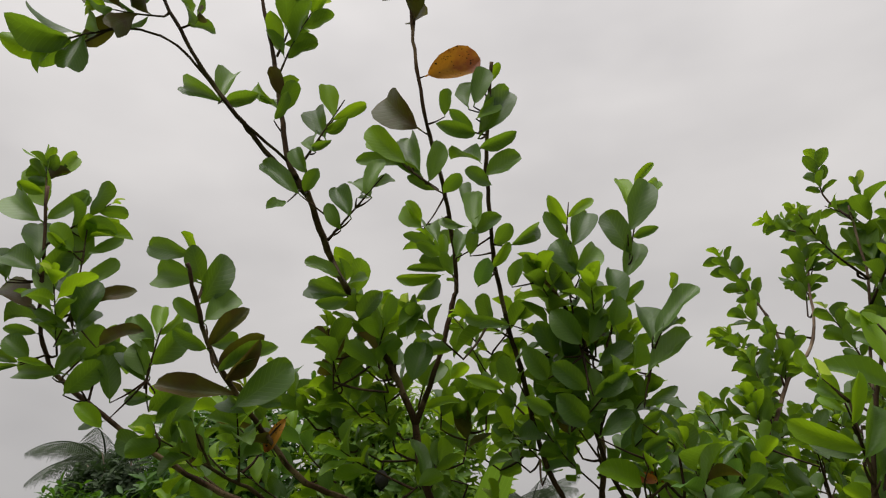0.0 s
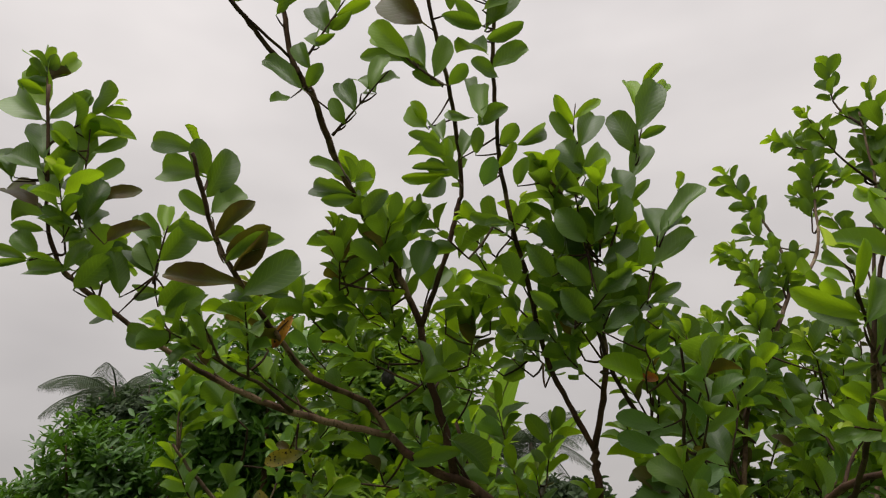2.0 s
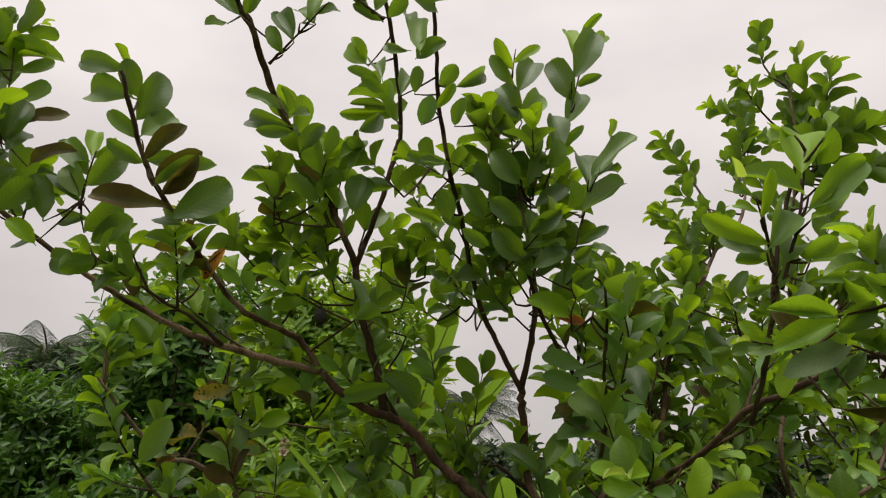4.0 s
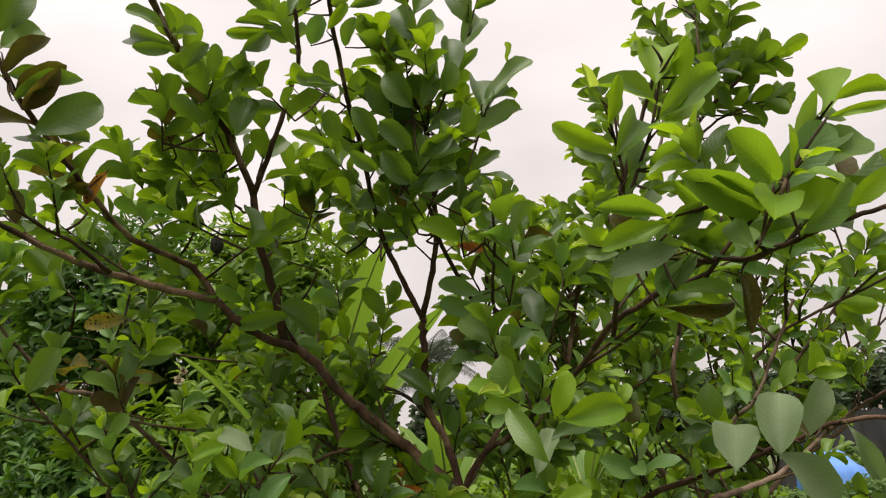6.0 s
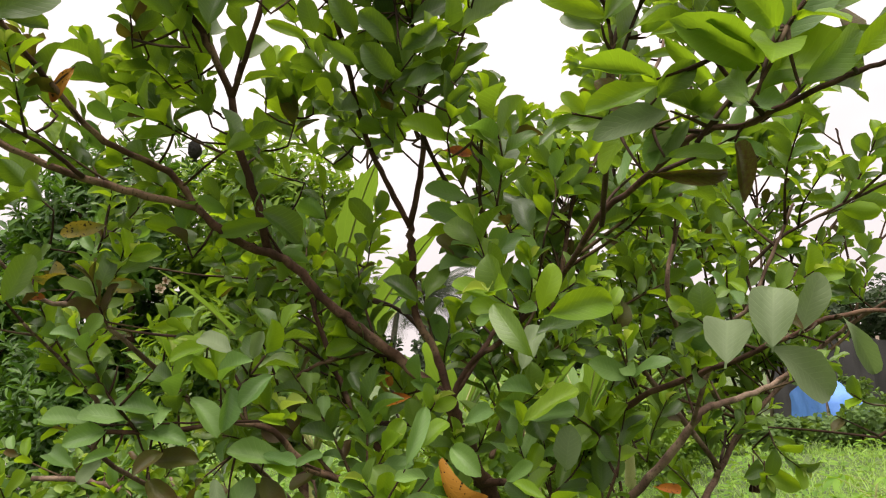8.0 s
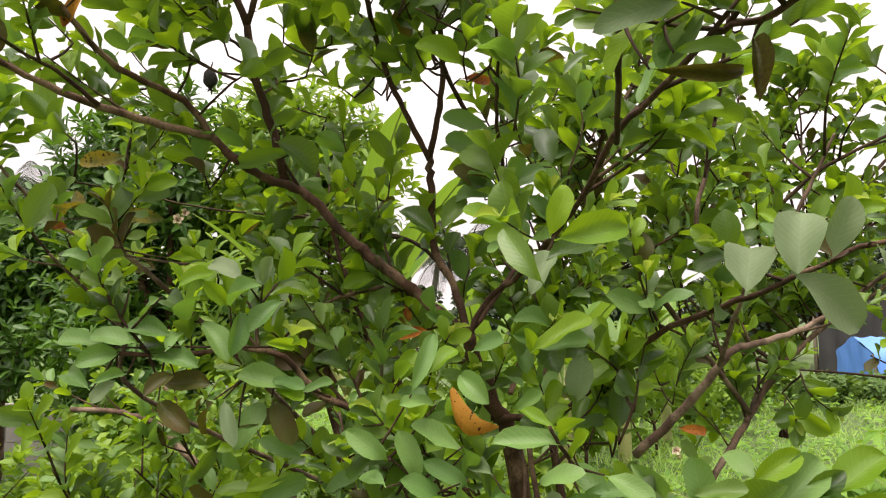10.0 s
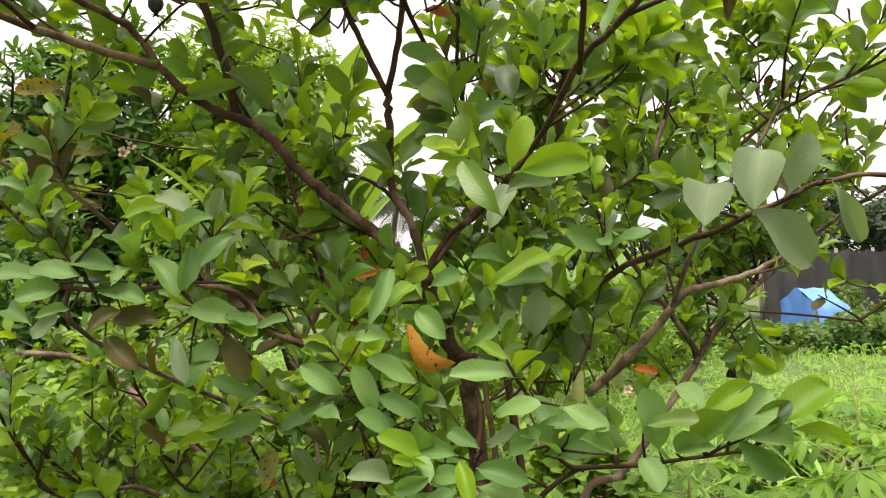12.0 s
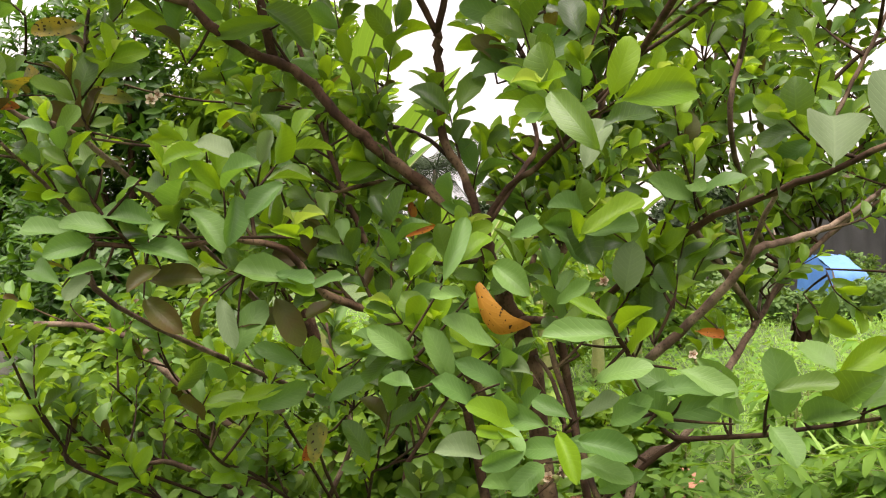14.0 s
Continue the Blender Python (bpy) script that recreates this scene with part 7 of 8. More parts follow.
SHRUBS = [(-1.2, 3.0, 0.6, 0.45, 0.45, 120), (-2.4, 3.1, 0.7, 0.5, 0.5, 190), (0.5, 3.8, 0.6, 0.45, 0.6, 190), (1.45, 4.0, 0.45, 0.4, 0.45, 130), (-1.0, 4.6, 0.8, 0.5, 0.7, 200), (-0.75, 3.7, 0.75, 0.55, 0.55, 170), (-1.9, 3.9, 0.8, 0.6, 0.55, 170), (0.15, 4.1, 0.7, 0.5, 0.65, 170), (1.0, 4.9, 0.7, 0.5, 0.72, 160), (-3.2, 4.6, 0.9, 0.7, 0.5, 150), (2.0, 6.6, 0.9, 0.6, 0.75, 180), (3.1, 7.9, 0.9, 0.6, 0.8, 180), (4.4, 9.3, 1.0, 0.6, 0.7, 180), (1.2, 7.6, 1.0, 0.6, 0.85, 180), (0.7, 3.3, 0.45, 0.4, 0.5, 60), (-0.2, 2.9, 0.5, 0.4, 0.42, 60)]
for k, (x, y, sx, sy, sz, tufts) in enumerate(SHRUBS):
    shrub((x, y, 0.0), "leafy bright green shrub growing out of the weeds", (sx, sy, sz), int(tufts * 1.6), 0.09, 70 + k)


def strip(path, widths, side, fold=0.0):
    """A blade along a path: two halves that meet in a fold."""
    v, f, uv = [], [], []
    path = np.asarray(path, dtype=float)
    for i, p in enumerate(path):
        t = i / (len(path) - 1)
        d = path[min(i + 1, len(path) - 1)] - path[max(i - 1, 0)]
        up = cross(side, d / (size_of(d) + 1e-9))
        for s in (-1, 0, 1):
            v.append(p + side * s * widths[i] + up * abs(s) * widths[i] * fold)
            uv.append((t, 0.5 + 0.5 * s))
    for i in range(len(path) - 1):
        for j in range(2):
            a = i * 3 + j
            f.append((a, a + 1, a + 4, a + 3))
    return np.array(v), f, np.array(uv)


def arch(base, way, length, bend, steps=6):
    """A stalk that rises and bows over."""
    base, way = np.array(base, dtype=float), np.array(way, dtype=float)
    way = way / size_of(way)
    out = []
    p, d = base.copy(), way.copy()
    for i in range(steps + 1):
        out.append(p.copy())
        d = d + np.array([0, 0, -bend / steps])
        d /= size_of(d)
        p = p + d * length / steps
    return np.array(out)


def banana_plant(at, height, seed, leaves=7):
    """A banana plant: a stout sheathed stem and long torn blades with a thick midrib."""
    rr = random.Random(seed)
    top = thing("banana_plant", at, "young banana plant with broad translucent yellow-green blades", "banana plant", "banana plants")
    crown = np.array(at) + np.array([0, 0, height * 0.45])
    v, f = tube(spline([at, (np.array(at) + crown) / 2 + np.array([0.02, 0, 0]), crown], steps=4), np.linspace(0.075, 0.04, 9), 10, 0.04, rr)
    part("stem", v, f, CALYX, top, base=at)
    for k in range(leaves):
        a = 2.4 * k + rr.uniform(-0.4, 0.4)
        way = np.array([math.cos(a) * 0.45, math.sin(a) * 0.45, rr.uniform(0.9, 1.4)])
        path = arch(crown, way, height * rr.uniform(0.5, 0.75), rr.uniform(0.5, 1.5), 12)
        side = frame_of(way)[1]
        widths = [max(0.004, 0.115 * math.sin(math.pi * max(0, (i / 12 - 0.14) / 0.86)) ** 0.6) if i / 12 > 0.16 else 0.012 for i in range(13)]
        widths = [w * rr.uniform(0.82, 1.1) if w > 0.02 else w for w in widths]
        v, f, uv = strip(path, widths, side, 0.25)
        leaf = part("leaf", v, f, BANANA_LEAF, top, uvs=uv, base=at)
        v, f = tube(path, np.linspace(0.012, 0.003, len(path)), 6)
        part("midrib", v, f, CALYX, leaf)


banana_plant((0.02, 4.35, 0.0), 2.5, 31, 6)
banana_plant((0.95, 5.6, 0.0), 2.0, 32, 7)
banana_plant((1.75, 6.3, 0.0), 1.9, 33, 7)
banana_plant((2.6, 7.4, 0.0), 1.9, 34, 7)
banana_plant((3.5, 8.6, 0.0), 1.8, 35, 7)


def cassava(at, height, seed):
    """A cassava plant: knotted stem, long stalks, fans of seven narrow leaflets."""
    rr = random.Random(seed)
    top = thing("cassava_plant", at, "cassava plant with palm-shaped green leaves on red stalks", "cassava", "cassava plants")
    tip = np.array(at) + np.array([rr.uniform(-0.08, 0.08), rr.uniform(-0.08, 0.08), height])
    v, f = tube(spline([at, (np.array(at) + tip) / 2 + np.array([rr.uniform(-.04, .04), 0, 0]), tip], steps=5), np.linspace(0.012, 0.006, 11), 7, 0.12, rr)
    part("stem", v, f, CALYX, top, base=at)
    for k in range(16):
        u = 0.15 + 0.85 * k / 15
        foot = np.array(at) * (1 - u) + tip * u
        a = 2.4 * k + rr.uniform(-0.4, 0.4)
        path = arch(foot, (math.cos(a), math.sin(a), rr.uniform(0.3, 1.0)), rr.uniform(0.16, 0.26), 0.5, 4)
        v, f = tube(path, [0.0022] * 5, 4)
        stalk = part("stalk", v, f, CALYX, top, base=at)
        leaf = Pile()
        d = path[-1] - path[-2]
        d, side, up = frame_of(d)
        for j in range(7):
            b = (j - 3) * 0.62
            way = d * math.cos(b) + side * math.sin(b) + np.array([0, 0, -0.25])
            size = rr.uniform(0.13, 0.18) * (1 - 0.08 * abs(j - 3))
            v, f, uv = NARROW[rr.randrange(5)]
            leaf.add(moved(leaf_matrix(path[-1], path[-1] + way * size, up), v), f, uv)
        ob = leaf.make("leaf", WEED_LEAF, top, base=at)


plots = random.Random(77)
for k in range(26):
    x, y = 1.7 + 2.6 * plots.random(), 3.05 + 2.0 * plots.random()
    if y < 0.8 * x + 2.9 and (x - 1.70) ** 2 / 0.5 + (y - 4.35) ** 2 / 0.3 > 1:
        cassava((x, y, ground_height(x, y) - 0.01), plots.uniform(0.42, 0.72), 300 + k)


for k, (x, y, h) in enumerate([(2.75, 3.25, 0.5), (2.35, 3.3, 0.45), (2.95, 3.45, 0.45), (2.5, 3.55, 0.4)]):
    cassava((x, y, ground_height(x, y) - 0.01), h, 350 + k)


def grass_clump(at, seed, blades=16, length=0.55):
    rr = random.Random(seed)
    pile = Pile()
    for _ in range(blades):
        a = rr.uniform(0, 6.28)
        b = (at[0] + rr.uniform(-.05, .05), at[1] + rr.uniform(-.05, .05), at[2])
        way = np.array([math.cos(a) * 0.45, math.sin(a) * 0.45, 1.0])
        path = arch(b, way, length * rr.uniform(0.6, 1.15), rr.uniform(0.7, 2.2), 6)
        w = rr.uniform(0.012, 0.024)
        v, f, uv = strip(path, [w * q for q in (0.7, 1, 1, 0.9, 0.75, 0.5, 0.05)], frame_of(way)[1], 0.4)
        pile.add(v, f, uv)
    ob = pile.make("grass_clump", GRASS_BLADE)
    tagged(ob, "clump of tall broad-bladed grass bowing over", "grass", "tall grass clumps", "stuff")


for k, (x, y) in enumerate([(2.0, 3.1), (2.4, 3.0), (2.15, 3.55), (1.65, 3.6), (2.7, 3.2), (3.0, 4.0), (2.52, 3.4), (2.68, 3.35), (2.75, 2.95), (3.4, 3.4)]):
    grass_clump((x, y, ground_height(x, y)), 400 + k, 12, 0.75)


def meadow():
    """The field: thousands of grass blades and weed leaves, thinning with distance."""
    rr = random.Random(8)
    grass, weeds = Pile(), Pile()
    count = 0
    while count < 42000:
        y = 2.6 + 14 * rr.random() ** 1.4
        x = rr.uniform(-0.75 * y, 1.15 * y)
        if (x - 1.70) ** 2 / 0.36 + (y - 4.3) ** 2 / 0.36 < 1 or (1.35 < x < 2.2 and 3.5 < y < 4.3):
            continue
        count += 1
        far = 1 + y * 0.10
        a = rr.uniform(0, 6.28)
        way = np.array([math.cos(a) * 0.5, math.sin(a) * 0.5, 1.0])
        z = ground_height(x, y) - 0.01
        tall = 0.16 + 0.16 * max(0, noise.noise(Vector((x * 0.6, y * 0.6, 1.0))) + 0.4)
        path = arch((x, y, z), way, tall * rr.uniform(0.6, 1.5), rr.uniform(0.4, 1.8), 3)
        w = 0.0026 * far * rr.uniform(0.7, 1.4)
        v, f, uv = strip(path, [w, w, w * 0.7, w * 0.05], frame_of(way)[1], 0.3)
        grass.add(v, f, uv)
    count = 0
    while count < 21000:
        y = 2.7 + 10 * rr.random() ** 1.5
        x = rr.uniform(-0.85 * y, 0.95 * y)
        if (x - 1.70) ** 2 / 0.4 + (y - 4.3) ** 2 / 0.4 < 1 or (1.3 < x < 2.25 and 3.3 < y < 4.3):
            continue
        patch = noise.noise(Vector((x * 0.8, y * 0.8, 7.0)))
        if x > 0.8 and y > 5.2 and rr.random() < 0.5:
            continue
        if patch < -0.25 and x > 1.0:
            continue
        count += 1
        h = rr.random() * (0.30 + 0.35 * max(0, patch + 0.3)) * (1.0 if x < 1.5 else 0.6)
        base = np.array([x, y, ground_height(x, y) + h])
        a = rr.uniform(0, 6.28)
        way = np.array([math.cos(a), math.sin(a), rr.uniform(-0.2, 0.6)])
        way /= size_of(way)
        size = rr.uniform(0.04, 0.085) * (1 + 0.05 * y)
        v, f, uv = SMALL[rr.randrange(5)]
        weeds.add(moved(leaf_matrix(base, base + way * size, (rr.gauss(0, .4), rr.gauss(-.2, .4), 1)), v), f, uv)
    tagged(grass.make("meadow_grass", GRASS_BLADE), "uneven green grass covering the field", "grass", kind="stuff")
    tagged(weeds.make("meadow_weeds", WEED_LEAF), "low leafy weeds covering the field floor", "weeds", kind="stuff")


meadow()

# ---------------------------------------------------------------- far side of the field
for k, (x, y, sx, h) in enumerate([(4.6, 10.5, 1.2, 0.40), (6.6, 11.2, 1.3, 0.46), (8.4, 11.0, 1.0, 0.42), (9.6, 10.9, 1.2, 0.5), (11.8, 11.5, 1.4, 0.5), (2.4, 10.8, 1.3, 0.6), (-5.6, 9.2, 1.3, 0.5), (-8.0, 9.5, 1.5, 0.6), (14.2, 12.5, 1.6, 0.55), (5.6, 14.0, 1.5, 0.7), (11.2, 14.2, 1.4, 0.62), (13.4, 15.0, 1.6, 0.8), (7.0, 15.5, 1.6, 0.75), (3.4, 13.5, 1.5, 0.75), (16.0, 15.0, 1.7, 0.8)]):
    shrub((x, y, 0.0), "rounded hedge shrub along the edge of the field", (sx, 0.7, h), 340, 0.12, 120 + k, HEDGE_LEAF, "hedge_shrub", SMALL, 6)

for k, (x, y, z, s) in enumerate([(15.5, 20.0, 2.4, 2.4), (18.5, 21.0, 2.8, 2.6), (12.0, 23.0, 2.2, 2.0), (22.0, 22.0, 2.6, 2.6), (9.5, 19.0, 1.6, 1.6), (12.5, 18.5, 2.0, 1.8), (6.5, 20.0, 1.6, 1.7), (8.0, 25.0, 1.9, 1.9), (4.0, 27.0, 2.0, 2.2), (0.0, 30.0, 2.2, 2.6), (-5.0, 31.0, 2.4, 2.6), (-9.5, 32.0, 2.4, 2.6), (10.0, 30.0, 2.4, 2.8), (26.0, 24.0, 2.4, 2.6), (-24.0, 30.0, 2.6, 3.0), (-13.5, 24.0, 2.0, 2.2), (-18.0, 26.0, 2.6, 2.8)]):
    rosette_tree("far_tree", (x, y, 0.0), "distant dull green tree with loose layered foliage", "tree", (x, y, z), (s, s * 0.7, s * 0.62), 640 if 9 < x < 19 else 420, 0.23 if 9 < x < 19 else 0.34, 6, FAR_LEAF, SMALL, 150 + k, 0.16, PALE_BARK, 11, "distant trees")
rosette_tree("far_tree", (-7.5, 18.0, 0.0), "distant fine-leaved grey-green tree with an airy crown", "tree", (-7.3, 18.0, 4.2), (1.9, 1.4, 1.35), 900, 0.16, 6, FAR_LEAF, SMALL, 171, 0.14, PALE_BARK, 14, "distant trees")
rosette_tree("citrus_tree", (-4.6, 8.6, 0.0), "leafy green tree beside the palm", "tree", (-4.4, 8.6, 1.55), (1.0, 0.9, 0.9), 420, 0.12, 7, DARK_LEAF, NARROW, 172, 0.07, BARK, 9)


def coconut_palm(at, height, frond, seed, fronds=17, bend=1.2):
    """A coconut palm: ringed trunk and feathered fronds that arch and hang."""
    rr = random.Random(seed)
    top = thing("coconut_palm", at, "distant coconut palm with drooping feathery fronds", "palm", "coconut palms")
    crown = np.array(at) + np.array([0.3, 0.0, height])
    path = spline([at, (np.array(at) + crown) / 2 + np.array([-0.15, 0, 0]), crown], steps=8)
    v, f = tube(path, np.linspace(0.17, 0.11, len(path)), 10, 0.05, rr)
    part("trunk", v, f, PALE_BARK, top, base=at)
    for k in range(fronds):
        a = 2.4 * k + rr.uniform(-0.2, 0.2)
        lift = 1.6 - 1.9 * k / fronds
        rib = arch(crown, (math.cos(a), math.sin(a), lift), frond * rr.uniform(0.85, 1.1), bend, 14)
        leaf = Pile()
        v, f = tube(rib, np.linspace(0.035, 0.008, len(rib)), 5)
        leaf.add(v, f)
        fine = spline(rib, steps=3)
        for i in range(4, len(fine) - 1):
            t = i / len(fine)
            d, side, up = frame_of(fine[i + 1] - fine[i])
            size = frond * 0.30 * math.sin(math.pi * min(1, 0.12 + t * 0.9)) ** 0.6
            for s in (1, -1):
                way = side * s + d * 0.7 - np.array([0, 0, 0.55]) + up * 0.1
                way /= size_of(way)
                q = arch(fine[i], way, size * rr.uniform(0.8, 1.1), 0.7, 3)
                v, f, uv = strip(q, [0.011, 0.015, 0.012, 0.002], d * 1.0, 0.2)
                leaf.add(v, f, uv)
        leaf.make("frond", PALM_LEAF, top, base=at)


coconut_palm((-10.3, 22.0, 0.0), 5.55, 2.5, 181, 22, 1.6)
coconut_palm((3.3, 30.0, 0.0), 4.6, 2.8, 182)
coconut_palm((2.0, 31.0, 0.0), 4.2, 2.8, 183)


def block_wall(x0, x1, y, height):
    """A low wall of grey concrete blocks in running bond, joints set back."""
    top = thing("wall_west", ((x0 + x1) / 2, y, 0.0), "low unplastered wall of grey concrete blocks", "wall", kind="structure")
    base = ((x0 + x1) / 2, y, 0.0)

    def box(name, lo, hi, m):
        (a, b, c), (d, e, g) = lo, hi
        v = [(a, b, c), (d, b, c), (d, e, c), (a, e, c), (a, b, g), (d, b, g), (d, e, g), (a, e, g)]
        f = [(0, 3, 2, 1), (4, 5, 6, 7), (0, 1, 5, 4), (1, 2, 6, 5), (2, 3, 7, 6), (3, 0, 4, 7)]
        return part(name, v, f, m, top, base=base, smooth=False)
    box("mortar", (x0, y - 0.065, -0.1), (x1, y + 0.065, height - 0.01), MORTAR)
    shared = None
    row, z = 0, 0.0
    while z + 0.19 <= height + 0.01:
        x = x0 - (0.2 if row % 2 else 0.0)
        while x < x1:
            if shared is None:
                ob = box("block", (0, 0, 0), (0.385, 0.15, 0.186), BLOCK)
                shared = ob.data
            else:
                ob = new("block", shared)
                ob.parent, ob.matrix_parent_inverse = top, Matrix.Translation(-Vector(base))
            ob.matrix_basis = Matrix.Translation((x, y - 0.075 + 0.004 * math.sin(x * 7 + row), z))
            x += 0.4
        row, z = row + 1, z + 0.2


block_wall(-9.0, -3.0, 8.2, 0.8)


def tarp_shelter(x0, x1, y, h):
    """A low shelter: poles, and a sagging blue sheet that falls from its ridge to the front and to one end."""
    at = ((x0 + x1) / 2, y, 0.0)
    top = thing("tarpaulin_shelter", at, "low field shelter roofed with a bright blue sheet", "shelter")
    rr = random.Random(3)
    nx, ny = 16, 10

    def height(u, q):
        end = max(0.0, u - 0.55) / 0.45
        return h - 0.32 * h * end - abs(q) * h * (0.26 + 0.28 * end) - 0.025 * abs(math.sin(u * 9.4)) * (1 - abs(q))
    verts = [(x0 + (x1 - x0) * i / nx, y + 0.5 * (2 * j / ny - 1), height(i / nx, 2 * j / ny - 1) + rr.uniform(-.008, .008)) for j in range(ny + 1) for i in range(nx + 1)]
    drape = [(x0 + (x1 - x0) * i / nx, y - 0.52 - 0.03 * k + 0.02 * math.sin(i * 1.3), height(i / nx, -1) * (1 - 0.17 * k)) for k in range(4, 0, -1) for i in range(nx + 1)]
    verts = drape + verts
    ny += 4
    faces = [(j * (nx + 1) + i, j * (nx + 1) + i + 1, (j + 1) * (nx + 1) + i + 1, (j + 1) * (nx + 1) + i) for j in range(ny) for i in range(nx)]
    part("sheet", verts, faces, BLUE, top, "bright blue plastic sheet", base=at)
    ends = [(x0 - 0.03 + 0.02 * math.sin(j * 1.9 + k), y + 0.5 * (2 * j / 10 - 1), height(0, 2 * j / 10 - 1) * (1 - 0.15 * k)) for k in range(5) for j in range(11)]
    part("end_sheet", ends, [(k * 11 + j, k * 11 + j + 1, (k + 1) * 11 + j + 1, (k + 1) * 11 + j) for k in range(4) for j in range(10)], BLUE, top, "blue sheet hanging over the end", base=at)
    for u in (0.03, 0.5, 0.97):
        for q in (-0.95, 0.0, 0.95):
            x, yy = x0 + (x1 - x0) * u, y + 0.49 * q
            v, f = tube([(x, yy, -0.1), (x, yy, height(u, q) - 0.02)], [0.035, 0.03], 7)
            part("post", v, f, POST, top, base=at)


tarp_shelter(8.4, 9.4, 12.3, 1.08)


def net_screen(at, w, h):
    """Dark shade net stretched between poles."""
    top = thing("shade_net", at, "dark grey shade net stretched between wooden poles", "net screen")
    x0, y0, _ = at
    nx, nz = 40, 5
    verts = [(x0 + (i / nx - 0.5) * w, y0 + 0.06 * math.sin(i * 1.7) + 0.03 * math.sin(k * 2.0 + i), 0.05 + h * k / nz * (1 - 0.06 * abs(math.sin(i * 0.7)))) for k in range(nz + 1) for i in range(nx + 1)]
    faces = [(k * (nx + 1) + i, k * (nx + 1) + i + 1, (k + 1) * (nx + 1) + i + 1, (k + 1) * (nx + 1) + i) for k in range(nz) for i in range(nx)]
    part("net", verts, faces, NETTING, top, base=at)
    for i in range(6):
        x = x0 + (i / 5 - 0.5) * w
        v, f = tube([(x, y0 + 0.12, -0.1), (x + 0.03, y0 + 0.12, h * 1.03)], [0.05, 0.04], 7, 0.05)
        part("pole", v, f, POST, top, base=at)


net_screen((11.7, 15.0, 0.0), 4.6, 1.8)


# ---------------------------------------------------------------- fruit, flowers, dead leaves on the guavas
def dying_leaf(path, half, side, parent):
    """One dead leaf that hangs by its stalk and curls up along its length."""
    arc = spline(path, steps=5)
    n = len(arc) - 1
    widths = [half * max(0.05, math.sin(math.pi * min(1.0, 0.06 + i / n * 0.95)) ** 0.7) for i in range(n + 1)]
    v, f, uv = strip(arc, widths, np.array(side) / size_of(side), 0.55)
    leaf = part("leaf", v, f, LEAF["o"], parent.top, "orange dying leaf with dark red blotches", uvs=uv, base=parent.at)
    v, f = tube(spline([parent.nearest(path[0], np.array(path[1]) - np.array(path[0])), path[0]], steps=3), [0.0016, 0.0015, 0.0014, 0.0012], 5)
    part("stalk", v, f, TWIG, leaf)


dying_leaf([(0.406, 1.630, 1.402), (0.418, 1.610, 1.358), (0.443, 1.600, 1.327), (0.474, 1.600, 1.320), (0.500, 1.610, 1.327)], 0.024, (0.55, -0.45, 0.70), guava)
def dried_fruit(at, size):
    """A shrivelled black fruit on its stalk, with the crown of its old flower."""
    top = thing("dried_guava", at, "shrivelled black dried guava hanging from a twig", "fruit")
    bm = bmesh.new()
    bmesh.ops.create_icosphere(bm, subdivisions=3, radius=1)
    v = []
    for p in bm.verts:
        q = p.co.copy()
        n = 1 + 0.16 * noise.noise(q * 2.6) + 0.05 * math.sin(7 * math.atan2(q.y, q.x))
        v.append(Vector(at) + Vector((q.x * 0.72 * n, q.y * 0.72 * n, q.z * n)) * size)
    f = [[p.index for p in fc.verts] for fc in bm.faces]
    bm.free()
    part("skin", v, f, DRY_FRUIT, top, base=at)
    a = np.array(at)
    v, f = tube([a + np.array([0.004, 0.01, size * 2.0]), a + np.array([0, 0, size * 0.9])], [0.0018, 0.0025], 5)
    part("stalk", v, f, TWIG, top, base=at)
    for k in range(5):
        b = 1.257 * k
        out = np.array([math.cos(b), math.sin(b), -0.9])
        v, f, uv = SMALL[k]
        part("sepal", moved(leaf_matrix(a + np.array([0, 0, -size * 0.9]), a + np.array([0, 0, -size * 0.9]) + out * size * 0.45, (0, 0, -1)), v), f, DRY_FRUIT, top, uvs=uv, base=at)


def withered_cluster(at, size, seed):
    """Dead leaves, curled and hanging from a broken twig."""
    rr = random.Random(seed)
    top = thing("withered_leaves", at, "withered dark brown leaves hanging on a dead twig", "dead leaves")
    a = np.array(at)
    v, f = tube(spline([a + np.array([0.03, 0.03, size * 0.7]), a + np.array([0.01, 0, size * 0.3]), a], steps=3), [0.003, 0.003, 0.003, 0.0025, 0.0025, 0.002, 0.002], 5)
    part("twig", v, f, TWIG, top, base=at)
    for k in range(5):
        shape = leaf_shape(900 + seed + k, wide=0.2, fold=1.3, droop=0.1, wavy=0.08)
        way = np.array([rr.uniform(-0.35, 0.35), rr.uniform(-0.3, 0.3), -1.0])
        foot = a + np.array([rr.uniform(-.01, .01), rr.uniform(-.01, .01), size * 0.12 * k])
        part("dead_leaf", moved(leaf_matrix(foot, foot + way * size * rr.uniform(0.7, 1.1), (rr.uniform(-1, 1), -1, 0)), shape[0]), shape[1], DRY_LEAF, top, uvs=shape[2], base=at)


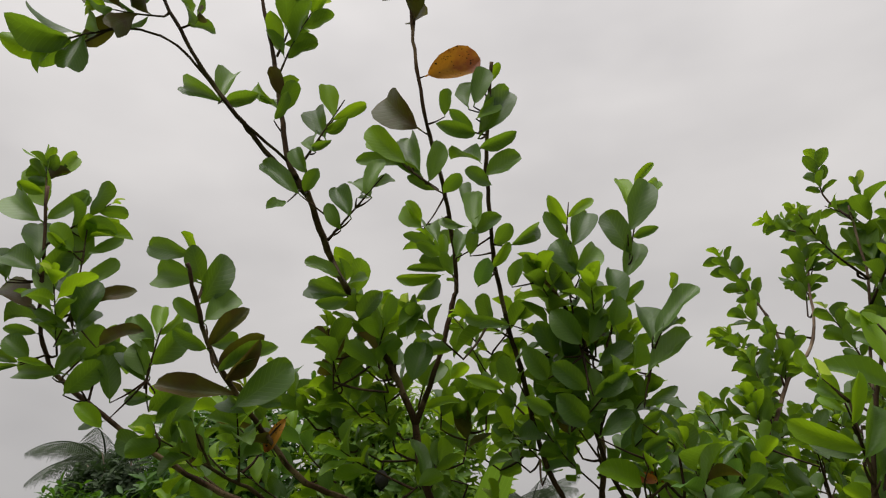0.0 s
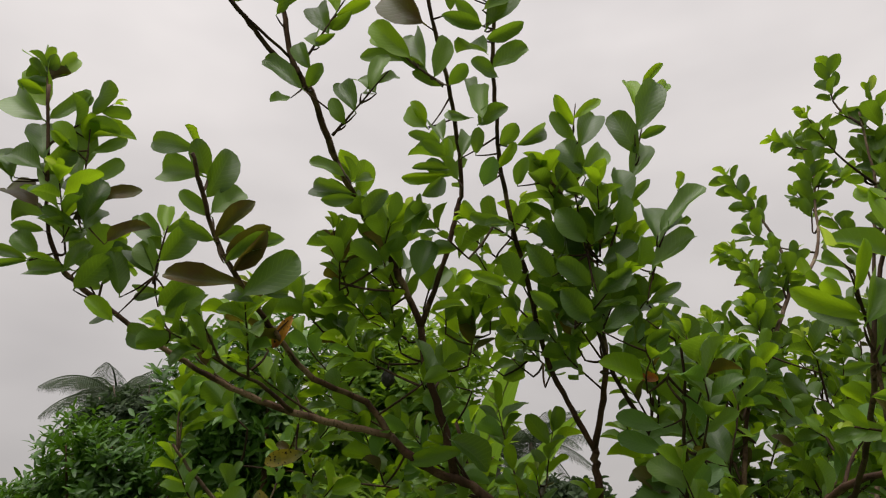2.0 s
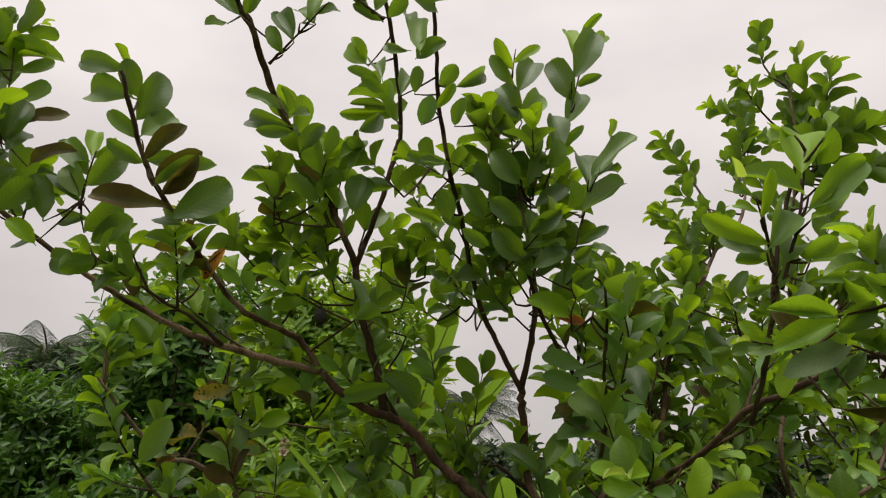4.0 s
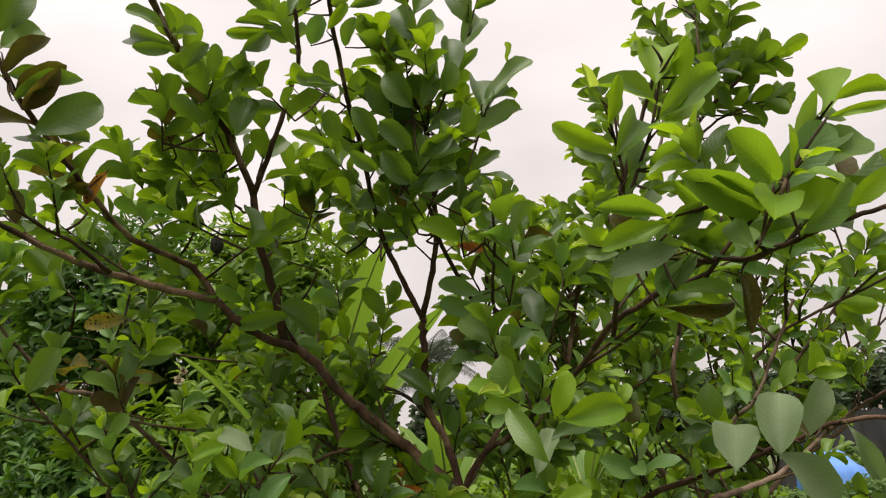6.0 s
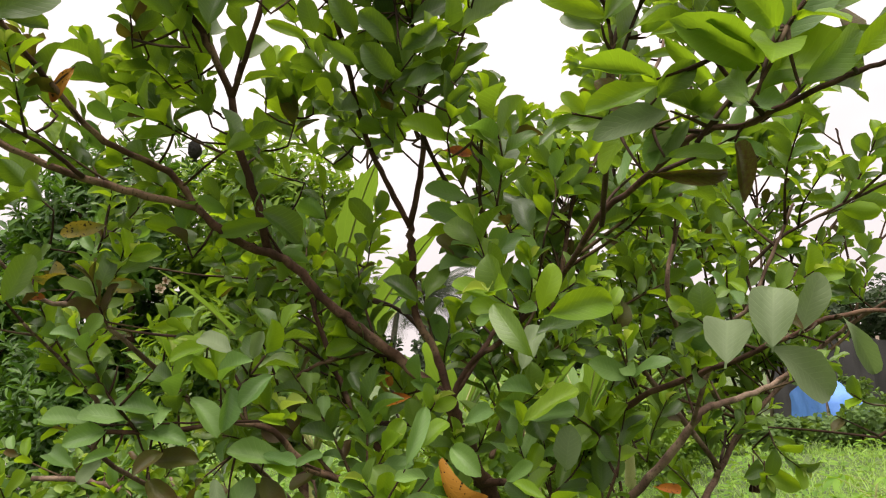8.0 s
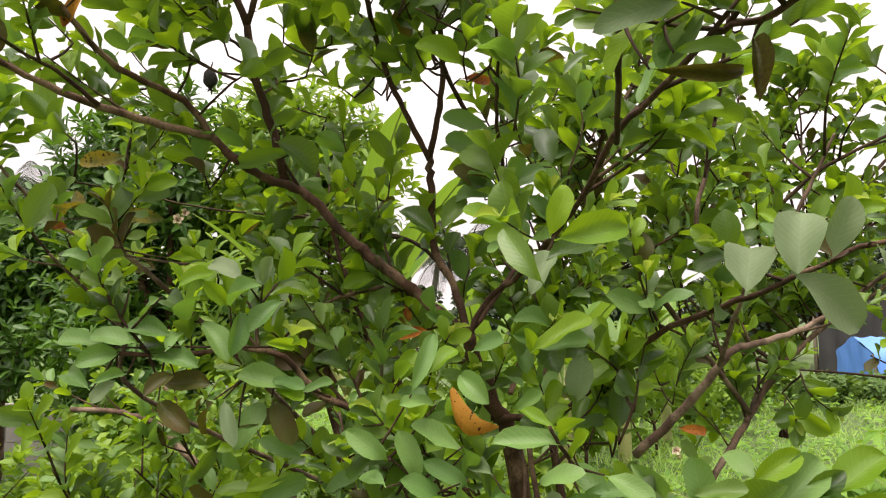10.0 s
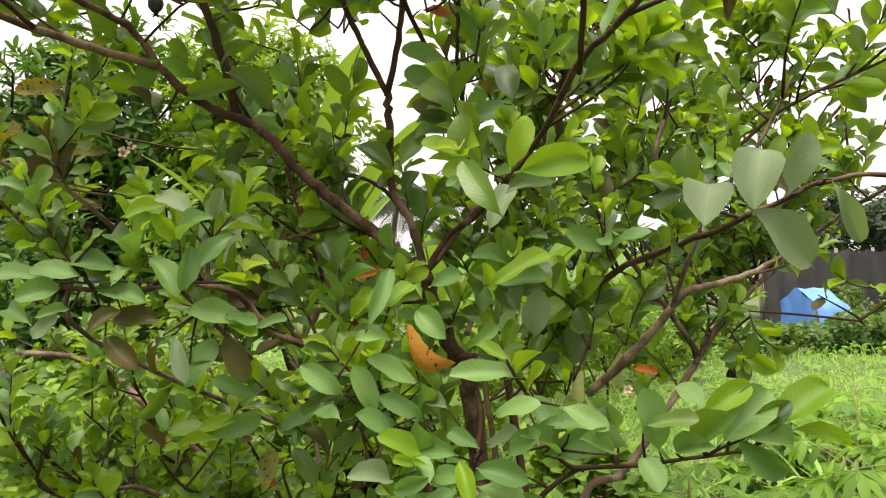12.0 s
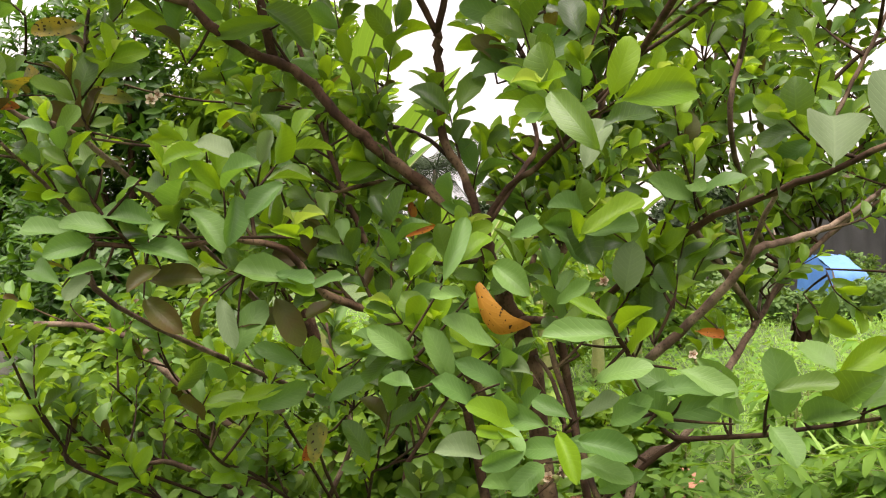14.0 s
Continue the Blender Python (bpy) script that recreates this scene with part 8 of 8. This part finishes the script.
def guava_flower(at, size, seed, open_flower=True):
    """White petals round a brush of stamens, with green buds beside it."""
    rr = random.Random(seed)
    top = thing("guava_flower", at, "fading cream guava flower with red-brown stamens", "flower", "guava flowers")
    a = np.array(at)
    for k in range(5):
        b = 1.257 * k + rr.uniform(-.2, .2)
        way = np.array([math.cos(b), -0.5, math.sin(b)])
        v, f, uv = leaf_shape(950 + k, wide=0.36, stations=5, across=1, fold=0.5, stalk=0.03)
        part("petal", moved(leaf_matrix(a, a + way * size, (0, -1, 0.2)), v), f, PETAL, top, uvs=uv, base=at)
    for k in range(16):
        way = np.array([rr.gauss(0, .5), -1, rr.gauss(0, .5)])
        way /= size_of(way)
        tip = a + way * size * rr.uniform(0.6, 0.9)
        v, f = tube([a, tip, tip + way * size * 0.07], [0.0006, 0.0006, 0.0016], 4)
        part("stamen", v, f, STAMEN, top, base=at)
    for k in range(2):
        c = a + np.array([rr.uniform(-1.3, 1.3), rr.uniform(0, .4), rr.uniform(-1.3, -.2)]) * size
        v, f = tube([a + np.array([0, 0.01, 0]), (a + c) / 2, c], [0.0012, 0.0012, 0.0014], 5)
        part("bud_stalk", v, f, CALYX, top, base=at)
        v, f = tube(spline([c, c + np.array([0, -.3, -.3]) * size, c + np.array([0, -.6, -.6]) * size], steps=3), [0.003, 0.0055, 0.0065, 0.006, 0.005, 0.003, 0.001], 8)
        part("bud", v, f, CALYX, top, base=at)


dried_fruit((-0.153, 1.950, 2.162), 0.024)
withered_cluster((1.521, 2.400, 1.206), 0.07, 1)
withered_cluster((1.570, 2.420, 1.196), 0.05, 2)
guava_flower((0.504, 1.446, 1.118), 0.011, 50)
guava_flower((0.480, 1.450, 1.109), 0.010, 51)
guava_flower((0.738, 1.900, 1.383), 0.012, 52)
guava_flower((-0.242, 2.000, 1.814), 0.014, 53)
guava_flower((1.088, 2.200, 1.157), 0.014, 54)
guava_flower((-0.253, 2.100, 1.847), 0.012, 55)
guava_flower((-0.623, 2.700, 0.845), 0.014, 56)
